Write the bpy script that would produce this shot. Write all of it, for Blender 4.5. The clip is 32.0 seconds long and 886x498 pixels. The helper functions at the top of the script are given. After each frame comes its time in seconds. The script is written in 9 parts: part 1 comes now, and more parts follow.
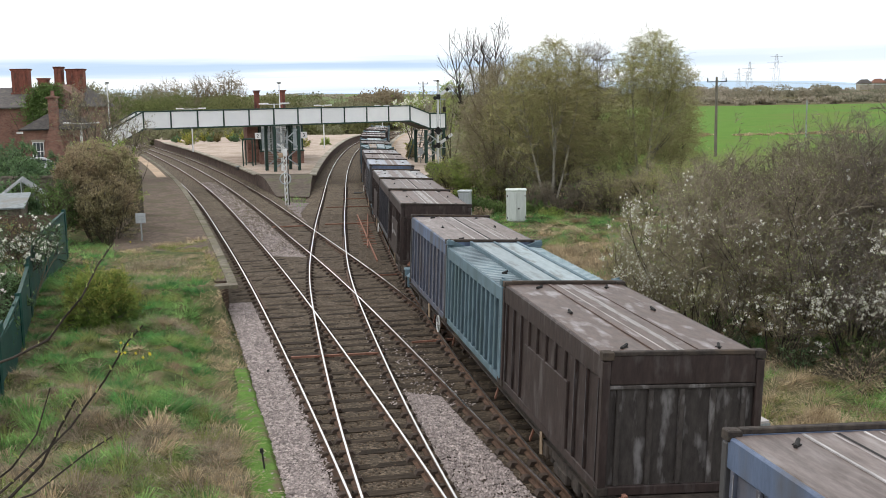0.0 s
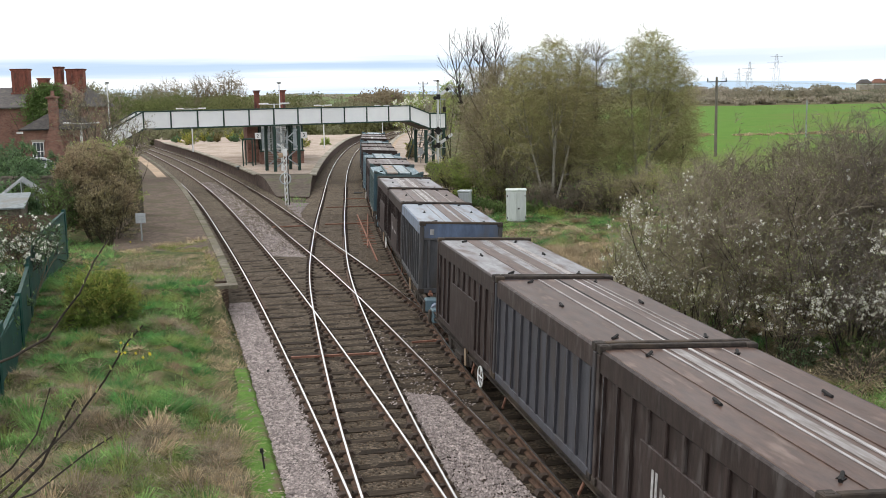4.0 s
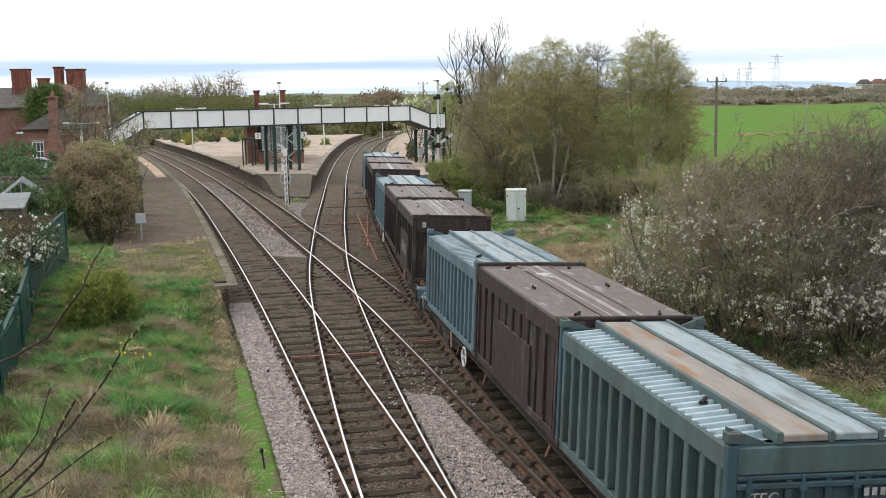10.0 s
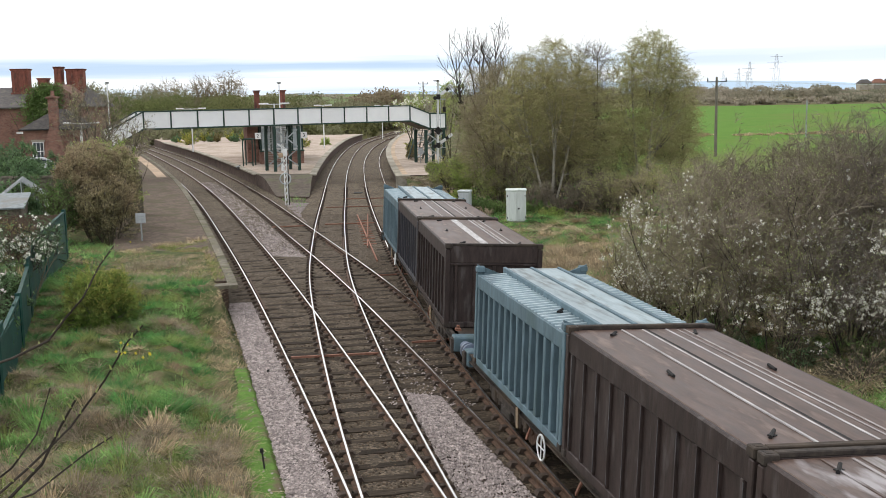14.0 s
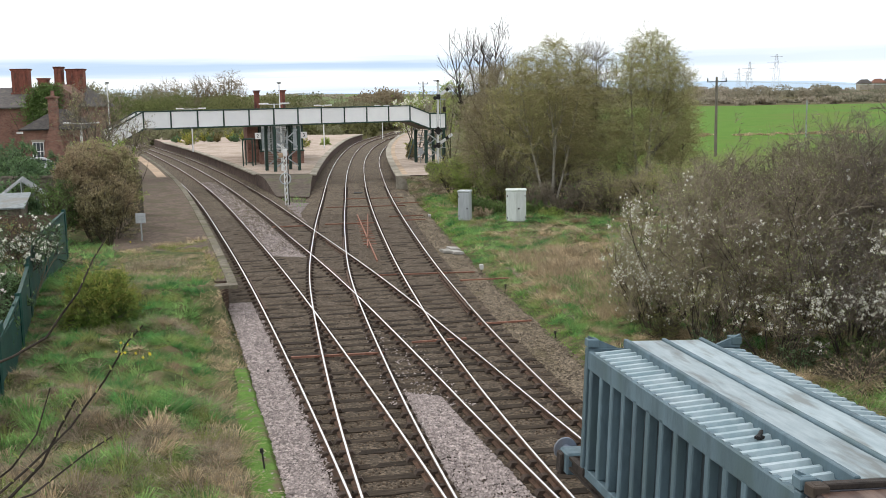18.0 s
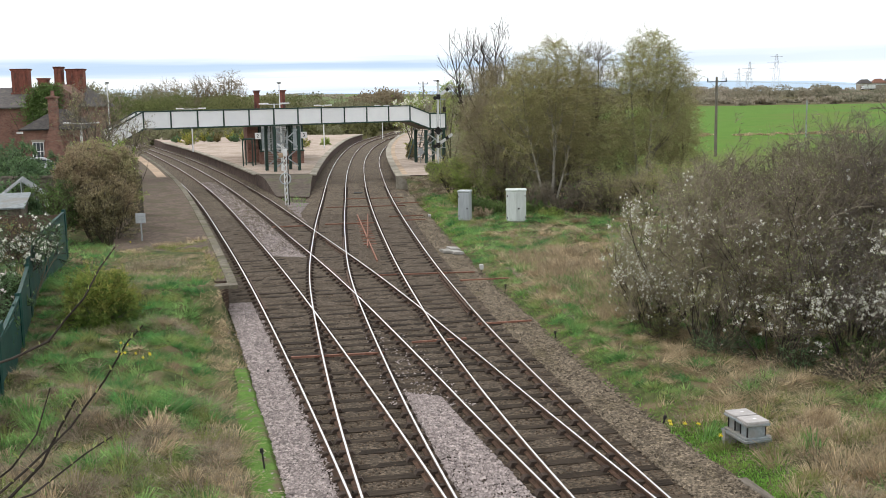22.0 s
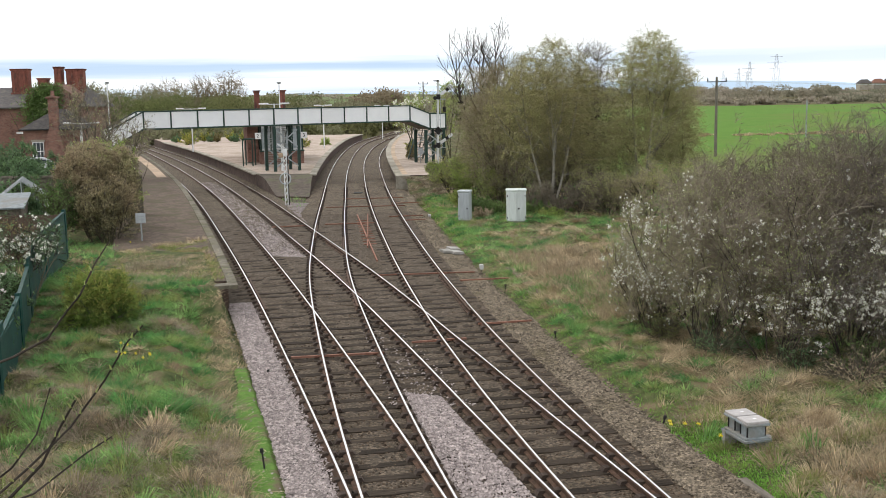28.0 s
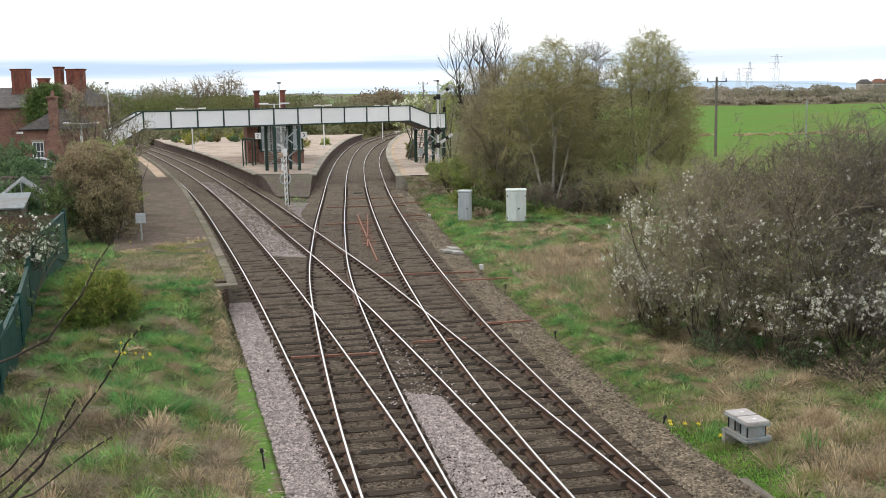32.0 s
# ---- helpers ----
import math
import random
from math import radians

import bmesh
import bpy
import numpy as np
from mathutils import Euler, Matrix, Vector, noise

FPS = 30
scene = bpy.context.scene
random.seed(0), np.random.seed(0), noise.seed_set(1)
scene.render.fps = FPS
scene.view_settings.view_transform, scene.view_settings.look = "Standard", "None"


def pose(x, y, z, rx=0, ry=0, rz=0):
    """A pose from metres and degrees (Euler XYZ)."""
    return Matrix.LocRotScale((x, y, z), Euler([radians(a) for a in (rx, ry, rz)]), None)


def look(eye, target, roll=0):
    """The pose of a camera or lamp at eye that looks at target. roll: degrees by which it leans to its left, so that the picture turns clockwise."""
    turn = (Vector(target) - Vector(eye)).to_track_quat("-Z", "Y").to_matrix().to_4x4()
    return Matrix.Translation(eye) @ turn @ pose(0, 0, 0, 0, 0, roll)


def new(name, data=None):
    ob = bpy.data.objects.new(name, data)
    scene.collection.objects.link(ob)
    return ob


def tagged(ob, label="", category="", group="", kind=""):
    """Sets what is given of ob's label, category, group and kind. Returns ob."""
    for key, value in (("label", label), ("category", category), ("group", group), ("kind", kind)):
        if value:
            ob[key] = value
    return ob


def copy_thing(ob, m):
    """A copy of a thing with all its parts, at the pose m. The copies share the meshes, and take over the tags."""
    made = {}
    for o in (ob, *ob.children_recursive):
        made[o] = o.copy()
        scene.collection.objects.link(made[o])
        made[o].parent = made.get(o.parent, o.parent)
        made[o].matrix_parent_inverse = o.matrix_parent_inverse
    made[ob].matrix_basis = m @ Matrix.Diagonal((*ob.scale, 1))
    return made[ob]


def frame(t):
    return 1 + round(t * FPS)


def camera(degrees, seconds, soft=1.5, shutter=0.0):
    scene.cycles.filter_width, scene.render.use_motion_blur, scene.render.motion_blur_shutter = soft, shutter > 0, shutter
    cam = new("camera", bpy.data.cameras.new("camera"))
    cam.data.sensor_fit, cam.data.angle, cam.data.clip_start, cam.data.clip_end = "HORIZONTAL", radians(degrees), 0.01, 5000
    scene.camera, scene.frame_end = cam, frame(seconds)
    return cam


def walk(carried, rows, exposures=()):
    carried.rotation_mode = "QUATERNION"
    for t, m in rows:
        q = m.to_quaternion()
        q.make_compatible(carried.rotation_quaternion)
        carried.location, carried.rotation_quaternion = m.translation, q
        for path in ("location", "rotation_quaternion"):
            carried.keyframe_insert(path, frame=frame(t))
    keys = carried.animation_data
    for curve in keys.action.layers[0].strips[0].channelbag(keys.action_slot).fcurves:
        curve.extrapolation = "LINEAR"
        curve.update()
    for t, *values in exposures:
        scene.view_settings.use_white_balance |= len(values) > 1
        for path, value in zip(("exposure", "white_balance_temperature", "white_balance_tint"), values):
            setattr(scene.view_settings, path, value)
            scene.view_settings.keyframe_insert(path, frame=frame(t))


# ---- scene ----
cam = camera(45.34, 32.0, soft=0.6)
EYE = pose(0, 0, 6.529, 90 - 8.185, 0, 0) @ pose(0, 0, 0, 0, 0, -1.03)
walk(cam, [(0.0, EYE), (32.0, EYE)])

# ---- light ----
world = bpy.data.worlds.new("sky")
scene.world = world
world.use_nodes = True


def link_world():
    nt = world.node_tree
    nt.nodes.clear()
    N, K = nt.nodes.new, nt.links.new
    out, bg = N("ShaderNodeOutputWorld"), N("ShaderNodeBackground")
    sky = N("ShaderNodeTexSky")
    sky.sky_type, sky.sun_disc = "NISHITA", False
    sky.sun_elevation, sky.sun_rotation = radians(48), radians(-50)
    tc, sep = N("ShaderNodeTexCoord"), N("ShaderNodeSeparateXYZ")
    K(tc.outputs["Generated"], sep.inputs[0])
    mp = N("ShaderNodeMapping")
    mp.inputs["Scale"].default_value = (3.0, 3.0, 60.0)
    K(tc.outputs["Generated"], mp.inputs[0])
    nz = N("ShaderNodeTexNoise")
    nz.inputs["Scale"].default_value, nz.inputs["Detail"].default_value = 1.3, 6
    K(mp.outputs[0], nz.inputs["Vector"])
    # height above the horizon, ruffled by noise
    ad = N("ShaderNodeMath")
    ad.operation = "MULTIPLY_ADD"
    ad.inputs[1].default_value, ad.inputs[2].default_value = 0.020, -0.010
    K(nz.outputs[0], ad.inputs[0])
    su = N("ShaderNodeMath")
    K(sep.outputs[2], su.inputs[0])
    K(ad.outputs[0], su.inputs[1])
    rp = N("ShaderNodeValToRGB")
    el = rp.color_ramp.elements
    el[0].position, el[0].color = 0.0, (0.80, 0.84, 0.90, 1)
    el[1].position, el[1].color = 1.0, (0.95, 0.97, 1.0, 1)
    for pos, c in ((0.008, (0.62, 0.72, 0.84, 1)), (0.014, (0.85, 0.89, 0.94, 1)), (0.020, (0.86, 0.90, 0.95, 1)), (0.025, (0.47, 0.61, 0.79, 1)), (0.032, (0.42, 0.56, 0.75, 1)),
                   (0.038, (0.82, 0.87, 0.93, 1)), (0.048, (0.97, 0.98, 1.0, 1))):
        e = el.new(pos)
        e.color = c
    K(su.outputs[0], rp.inputs[0])
    fade, thin = N("ShaderNodeMapRange"), N("ShaderNodeMix")
    fade.inputs[1].default_value, fade.inputs[2].default_value, fade.inputs[4].default_value = -0.05, 0.35, 0.55
    K(sep.outputs[0], fade.inputs[0])
    thin.data_type = "RGBA"
    thin.inputs[7].default_value = (0.86, 0.90, 0.95, 1)
    K(fade.outputs[0], thin.inputs[0])
    K(rp.outputs[0], thin.inputs[6])
    sc = N("ShaderNodeMix")
    sc.data_type, sc.blend_type = "RGBA", "MULTIPLY"
    sc.inputs[0].default_value = 1.0
    sc.inputs[7].default_value = (0.09, 0.09, 0.09, 1)
    K(sky.outputs[0], sc.inputs[6])
    mx = N("ShaderNodeMix")
    mx.data_type = "RGBA"
    mx.inputs[0].default_value = 0.90
    K(sc.outputs[2], mx.inputs[6])
    K(thin.outputs[2], mx.inputs[7])
    K(mx.outputs[2], bg.inputs[0])
    bg.inputs[1].default_value = 1.36
    K(bg.outputs[0], out.inputs[0])


link_world()
sun = new("sun", bpy.data.lights.new("sun", "SUN"))
sun.data.energy, sun.data.angle, sun.data.color = 1.1, radians(14), (1.0, 0.96, 0.9)
sun.matrix_world = look((-40, 34, 62), (0, 0, 0))
scene.view_settings.exposure = 0.0


# ---- materials ----
def surf(name, c1, c2, scale=6.0, rough=0.8, metal=0.0, bump=0.3, c3=None, stain=0.5, stretch=(1, 1, 1), vary=0.15, island=False, big=0.12, spec=0.3):
    """A weathered surface: grain between c1 and c2, larger stains of c3, fine relief, every piece a little different."""
    m = bpy.data.materials.new(name)
    m.use_nodes = True
    nt = m.node_tree
    N, K = nt.nodes.new, nt.links.new
    bs = nt.nodes["Principled BSDF"]
    tc, info = N("ShaderNodeTexCoord"), N("ShaderNodeObjectInfo")
    mp = N("ShaderNodeMapping")
    mp.inputs["Scale"].default_value = stretch
    K(tc.outputs["Object"], mp.inputs[0])
    off = N("ShaderNodeVectorMath")
    off.operation = "MULTIPLY_ADD"
    off.inputs[1].default_value = (31, 47, 23)
    K(info.outputs["Random"], off.inputs[0])
    K(mp.outputs[0], off.inputs[2])
    n1, n2 = N("ShaderNodeTexNoise"), N("ShaderNodeTexNoise")
    n1.inputs["Scale"].default_value, n1.inputs["Detail"].default_value, n1.inputs["Roughness"].default_value = scale, 8, 0.65
    n2.inputs["Scale"].default_value, n2.inputs["Detail"].default_value = scale * big, 5
    K(off.outputs[0], n1.inputs["Vector"])
    K(off.outputs[0], n2.inputs["Vector"])
    r1 = N("ShaderNodeValToRGB")
    r1.color_ramp.elements[0].position, r1.color_ramp.elements[1].position = 0.36, 0.64
    r1.color_ramp.elements[0].color, r1.color_ramp.elements[1].color = (*c1, 1), (*c2, 1)
    K(n1.outputs[0], r1.inputs[0])
    col = r1.outputs[0]
    if c3:
        r2 = N("ShaderNodeValToRGB")
        r2.color_ramp.elements[0].position, r2.color_ramp.elements[1].position = 0.62 - 0.3 * stain, 0.74 - 0.2 * stain
        r2.color_ramp.elements[0].color, r2.color_ramp.elements[1].color = (0, 0, 0, 1), (1, 1, 1, 1)
        K(n2.outputs[0], r2.inputs[0])
        mx = N("ShaderNodeMix")
        mx.data_type = "RGBA"
        mx.inputs[7].default_value = (*c3, 1)
        K(r2.outputs[0], mx.inputs[0])
        K(col, mx.inputs[6])
        col = mx.outputs[2]
    hs = N("ShaderNodeHueSaturation")
    mr = N("ShaderNodeMapRange")
    mr.inputs[3].default_value, mr.inputs[4].default_value = 1 - vary, 1 + vary
    if island:
        geo = N("ShaderNodeNewGeometry")
        K(geo.outputs["Random Per Island"], mr.inputs[0])
    else:
        K(info.outputs["Random"], mr.inputs[0])
    K(mr.outputs[0], hs.inputs["Value"])
    K(col, hs.inputs["Color"])
    K(hs.outputs[0], bs.inputs["Base Color"])
    rr = N("ShaderNodeMapRange")
    rr.inputs[3].default_value, rr.inputs[4].default_value = max(0.05, rough - 0.12), min(1, rough + 0.12)
    K(n2.outputs[0], rr.inputs[0])
    K(rr.outputs[0], bs.inputs["Roughness"])
    bs.inputs["Metallic"].default_value = metal
    bs.inputs["Specular IOR Level"].default_value = spec
    if bump:
        bp = N("ShaderNodeBump")
        bp.inputs["Strength"].default_value, bp.inputs["Distance"].default_value = bump, 0.3 / scale
        K(n1.outputs[0], bp.inputs["Height"])
        K(bp.outputs[0], bs.inputs["Normal"])
    return m


def brickwork(name, c1, c2, mortar, sx=0.225, sz=0.075):
    """Brick with mortar joints for walls that stay far off."""
    m = surf(name, c1, c2, 3.5, 0.9, 0, 0.3, tuple(0.5 * v for v in c1), 0.42, big=0.35)
    nt = m.node_tree
    N, K = nt.nodes.new, nt.links.new
    bs = nt.nodes["Principled BSDF"]
    tc, sep, cmb = N("ShaderNodeTexCoord"), N("ShaderNodeSeparateXYZ"), N("ShaderNodeCombineXYZ")
    K(tc.outputs["Object"], sep.inputs[0])
    ad = N("ShaderNodeMath")
    K(sep.outputs[0], ad.inputs[0])
    K(sep.outputs[1], ad.inputs[1])
    K(ad.outputs[0], cmb.inputs[0])
    K(sep.outputs[2], cmb.inputs[1])
    br = N("ShaderNodeTexBrick")
    br.inputs["Color1"].default_value, br.inputs["Color2"].default_value, br.inputs["Mortar"].default_value = (*c1, 1), (*c2, 1), (*mortar, 1)
    br.inputs["Scale"].default_value, br.inputs["Mortar Size"].default_value = 1.0, 0.009
    br.inputs["Brick Width"].default_value, br.inputs["Row Height"].default_value = sx, sz
    K(cmb.outputs[0], br.inputs["Vector"])
    src = bs.inputs["Base Color"].links[0].from_socket
    mx = N("ShaderNodeMix")
    mx.data_type = "RGBA"
    mx.inputs[0].default_value = 0.55
    K(src, mx.inputs[6])
    K(br.outputs[0], mx.inputs[7])
    K(mx.outputs[2], bs.inputs["Base Color"])
    return m


def stony(m, per_metre, low, high):
    """Breaks a surface into angular stones, each of its own tone, with dark joints between."""
    nt = m.node_tree
    N, K = nt.nodes.new, nt.links.new
    bs = nt.nodes["Principled BSDF"]
    tc, vo, vd = N("ShaderNodeTexCoord"), N("ShaderNodeTexVoronoi"), N("ShaderNodeTexVoronoi")
    vd.feature = "DISTANCE_TO_EDGE"
    for v in (vo, vd):
        v.inputs["Scale"].default_value = per_metre
        K(tc.outputs["Object"], v.inputs["Vector"])
    sep = N("ShaderNodeSeparateColor")
    K(vo.outputs["Color"], sep.inputs[0])
    mr, ed, mu = N("ShaderNodeMapRange"), N("ShaderNodeMapRange"), N("ShaderNodeMath")
    mr.inputs[3].default_value, mr.inputs[4].default_value = low, high
    K(sep.outputs[0], mr.inputs[0])
    ed.inputs[2].default_value, ed.inputs[3].default_value = 0.10, 0.55
    K(vd.outputs["Distance"], ed.inputs[0])
    mu.operation = "MULTIPLY"
    K(mr.outputs[0], mu.inputs[0])
    K(ed.outputs[0], mu.inputs[1])
    hs = N("ShaderNodeHueSaturation")
    K(bs.inputs["Base Color"].links[0].from_socket, hs.inputs["Color"])
    K(mu.outputs[0], hs.inputs["Value"])
    K(hs.outputs[0], bs.inputs["Base Color"])
    bp = N("ShaderNodeBump")
    bp.inputs["Strength"].default_value, bp.inputs["Distance"].default_value = 0.9, 0.02
    K(vd.outputs["Distance"], bp.inputs["Height"])
    K(bs.inputs["Normal"].links[0].from_socket, bp.inputs["Normal"])
    K(bp.outputs[0], bs.inputs["Normal"])
    return m


def leafy(m, amount=0.45):
    """Lets light through thin leaves."""
    nt = m.node_tree
    bs, out = nt.nodes["Principled BSDF"], nt.nodes["Material Output"]
    tr, mx = nt.nodes.new("ShaderNodeBsdfTranslucent"), nt.nodes.new("ShaderNodeMixShader")
    nt.links.new(bs.inputs["Base Color"].links[0].from_socket, tr.inputs[0])
    mx.inputs[0].default_value = amount
    nt.links.new(bs.outputs[0], mx.inputs[1])
    nt.links.new(tr.outputs[0], mx.inputs[2])
    nt.links.new(mx.outputs[0], out.inputs[0])
    return m


M = {}
M["rough_grass"] = surf("rough_grass", (0.038, 0.055, 0.020), (0.105, 0.115, 0.044), 3.0, 0.95, 0, 0.8, (0.180, 0.138, 0.084), 0.48, big=0.45, spec=0.1)
M["lawn"] = surf("lawn", (0.090, 0.180, 0.034), (0.150, 0.265, 0.056), 6, 0.95, 0, 0.8, (0.17, 0.14, 0.085), 0.42, big=0.45, spec=0.1)
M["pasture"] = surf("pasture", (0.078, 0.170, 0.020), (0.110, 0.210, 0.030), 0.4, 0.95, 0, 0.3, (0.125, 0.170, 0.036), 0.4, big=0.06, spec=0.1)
# Far fields: haze put into a duller, greyer green
M["hazed_pasture"] = surf("hazed_pasture", (0.120, 0.165, 0.062), (0.155, 0.200, 0.080), 0.1, 0.95, 0, 0.2, (0.150, 0.160, 0.085), 0.4, big=0.06, spec=0.1)
M["wood_floor"] = surf("wood_floor", (0.085, 0.08, 0.035), (0.13, 0.115, 0.055), 0.8, 0.95, 0, 0.5, (0.15, 0.12, 0.07), 0.5, spec=0.1)
M["ballast"] = surf("ballast", (0.044, 0.034, 0.024), (0.138, 0.105, 0.074), 18, 0.92, 0, 1.0, (0.075, 0.057, 0.039), 0.45, big=0.06, spec=0.2)
M["cess"] = surf("cess", (0.074, 0.058, 0.040), (0.262, 0.210, 0.148), 18, 0.92, 0, 1.0, (0.110, 0.088, 0.053), 0.45, big=0.06, spec=0.2)
# Ballast lightened: its paler look at a low view angle put into colour
M["far_ballast"] = surf("far_ballast", (0.058, 0.045, 0.032), (0.180, 0.140, 0.098), 18, 0.92, 0, 1.0, (0.095, 0.073, 0.050), 0.45, big=0.06, spec=0.2)
M["fresh_ballast"] = surf("fresh_ballast", (0.112, 0.090, 0.084), (0.370, 0.312, 0.290), 18, 0.9, 0, 1.0, (0.202, 0.167, 0.157), 0.3, big=0.08, spec=0.2)
for nm, low, high in (("ballast", 0.55, 1.75), ("cess", 0.55, 1.7), ("far_ballast", 0.55, 1.7), ("fresh_ballast", 0.65, 1.5)):
    stony(M[nm], 17.0, low, high)
M["pale_stone"] = surf("pale_stone", (0.240, 0.200, 0.188), (0.520, 0.445, 0.415), 8, 0.85, 0, 0.2, vary=0.4, island=True, spec=0.25)
M["brown_stone"] = surf("brown_stone", (0.050, 0.034, 0.023), (0.136, 0.098, 0.067), 8, 0.9, 0, 0.2, vary=0.5, island=True, spec=0.2)
M["sleeper"] = surf("sleeper", (0.027, 0.021, 0.015), (0.070, 0.053, 0.039), 9, 0.95, 0, 0.6, (0.092, 0.070, 0.050), 0.25, stretch=(0.25, 2, 2), vary=0.38, spec=0.12)
M["rail_rust"] = surf("rail_rust", (0.06, 0.036, 0.024), (0.13, 0.075, 0.048), 12, 0.85, 0.1, 0.3)
M["rail_head"] = surf("rail_head", (0.78, 0.77, 0.75), (0.9, 0.9, 0.9), 5, 0.30, 1.0, 0.0, vary=0.0)
M["rust"] = surf("rust", (0.19, 0.085, 0.055), (0.33, 0.17, 0.12), 9, 0.85, 0.1, 0.3)
M["asphalt"] = surf("asphalt", (0.350, 0.275, 0.222), (0.500, 0.410, 0.340), 3.5, 0.95, 0, 0.3, (0.330, 0.265, 0.205), 0.5, big=0.12, spec=0.2)
M["dark_asphalt"] = surf("dark_asphalt", (0.085, 0.068, 0.054), (0.15, 0.122, 0.098), 3.5, 0.95, 0, 0.5, (0.12, 0.115, 0.07), 0.45, big=0.25, spec=0.2)
M["old_asphalt"] = surf("old_asphalt", (0.098, 0.070, 0.054), (0.190, 0.142, 0.110), 5, 0.95, 0, 0.5, (0.11, 0.095, 0.055), 0.5, big=0.25, spec=0.2)
M["coping"] = surf("coping", (0.281, 0.253, 0.202), (0.421, 0.384, 0.314), 4, 0.9, 0, 0.3, (0.234, 0.206, 0.150), 0.4, spec=0.2)
M["old_coping"] = surf("old_coping", (0.128, 0.112, 0.084), (0.224, 0.200, 0.152), 4, 0.9, 0, 0.3, (0.112, 0.104, 0.060), 0.45, spec=0.2)
M["chair_iron"] = surf("chair_iron", (0.04, 0.028, 0.022), (0.085, 0.06, 0.045), 12, 0.85, 0.1, 0.3)
M["brick_red_fence"] = surf("old_board", (0.085, 0.055, 0.042), (0.14, 0.092, 0.07), 5, 0.9, 0, 0.3, stretch=(4, 4, 0.4))
M["yellow_line"] = surf("yellow_line", (0.380, 0.275, 0.185), (0.480, 0.355, 0.245), 4, 0.85, 0, 0.2, (0.320, 0.250, 0.175), 0.4)
M["platform_brick"] = brickwork("platform_brick", (0.066, 0.042, 0.033), (0.125, 0.080, 0.062), (0.125, 0.105, 0.086))
M["station_brick"] = brickwork("station_brick", (0.150, 0.068, 0.052), (0.310, 0.158, 0.118), (0.30, 0.245, 0.20))
M["chimney_brick"] = surf("chimney_brick", (0.150, 0.055, 0.040), (0.290, 0.110, 0.078), 7, 0.9, 0, 0.3, (0.110, 0.055, 0.045), 0.4)
M["slate"] = surf("slate", (0.062, 0.056, 0.054), (0.115, 0.104, 0.098), 5, 0.85, 0, 0.4, (0.13, 0.115, 0.10), 0.4, stretch=(1, 1, 3), big=0.3)
M["white_paint"] = surf("white_paint", (0.70, 0.70, 0.69), (0.80, 0.80, 0.79), 3, 0.55, 0, 0.05, (0.60, 0.60, 0.58), 0.25)
M["panel_white"] = surf("panel_white", (0.88, 0.88, 0.88), (0.93, 0.93, 0.92), 1.2, 0.5, 0, 0.03, (0.84, 0.84, 0.83), 0.25, vary=0.03)
M["dark_green"] = surf("dark_green", (0.018, 0.042, 0.032), (0.035, 0.07, 0.055), 5, 0.5, 0, 0.1, (0.05, 0.06, 0.05), 0.3)
M["fence_green"] = surf("fence_green", (0.007, 0.040, 0.033), (0.014, 0.068, 0.055), 3, 0.6, 0, 0.1, (0.04, 0.08, 0.06), 0.3)
M["dark_metal"] = surf("dark_metal", (0.014, 0.013, 0.013), (0.032, 0.03, 0.028), 8, 0.8, 0.0, 0.2)
M["underframe"] = surf("underframe", (0.03, 0.025, 0.022), (0.075, 0.06, 0.05), 7, 0.8, 0.2, 0.3, (0.10, 0.075, 0.055), 0.35)
M["galvanised"] = surf("galvanised", (0.33, 0.36, 0.37), (0.45, 0.48, 0.49), 5, 0.5, 0.5, 0.1, (0.30, 0.31, 0.31), 0.4)
M["cabinet_grey"] = surf("cabinet_grey", (0.42, 0.45, 0.47), (0.52, 0.55, 0.57), 3, 0.6, 0, 0.1, (0.36, 0.37, 0.37), 0.3, stretch=(4, 4, 0.6))
M["cabinet_white"] = surf("cabinet_white", (0.62, 0.66, 0.63), (0.72, 0.76, 0.73), 3, 0.6, 0, 0.1, (0.52, 0.55, 0.52), 0.3, stretch=(4, 4, 0.6))
M["concrete"] = surf("concrete", (0.26, 0.25, 0.225), (0.42, 0.40, 0.37), 6, 0.9, 0, 0.4, (0.22, 0.21, 0.17), 0.4)
M["box_grey"] = surf("box_grey", (0.20, 0.225, 0.23), (0.30, 0.33, 0.335), 6, 0.7, 0.1, 0.2, (0.24, 0.22, 0.19), 0.4)
M["box_lid"] = surf("box_lid", (0.44, 0.41, 0.39), (0.56, 0.52, 0.50), 6, 0.8, 0, 0.2, (0.38, 0.35, 0.33), 0.4)
M["timber"] = surf("timber", (0.10, 0.085, 0.065), (0.22, 0.19, 0.155), 7, 0.9, 0, 0.5, stretch=(1, 0.2, 1))
M["pole_wood"] = surf("pole_wood", (0.14, 0.125, 0.10), (0.25, 0.22, 0.185), 6, 0.9, 0, 0.3, stretch=(3, 3, 0.2))
M["glass_dark"] = surf("glass_dark", (0.04, 0.05, 0.06), (0.10, 0.115, 0.13), 2, 0.15, 0, 0.0, spec=0.6)
# Building panes: the sky's reflection put into a pale glass colour
M["glass_sky"] = surf("glass_sky", (0.30, 0.34, 0.36), (0.42, 0.46, 0.48), 2, 0.12, 0, 0.0, spec=0.8)
# Steel of pylons and wires, paled: the pylons' haze is in the colour
M["hazy_steel"] = surf("hazy_steel", (0.55, 0.59, 0.63), (0.63, 0.67, 0.71), 2, 0.6, 0.2, 0.0)
M["bark"] = surf("bark", (0.075, 0.062, 0.045), (0.14, 0.12, 0.092), 5, 0.95, 0, 0.5, (0.10, 0.10, 0.055), 0.4, stretch=(1, 1, 0.3), island=True, vary=0.2, spec=0.1)
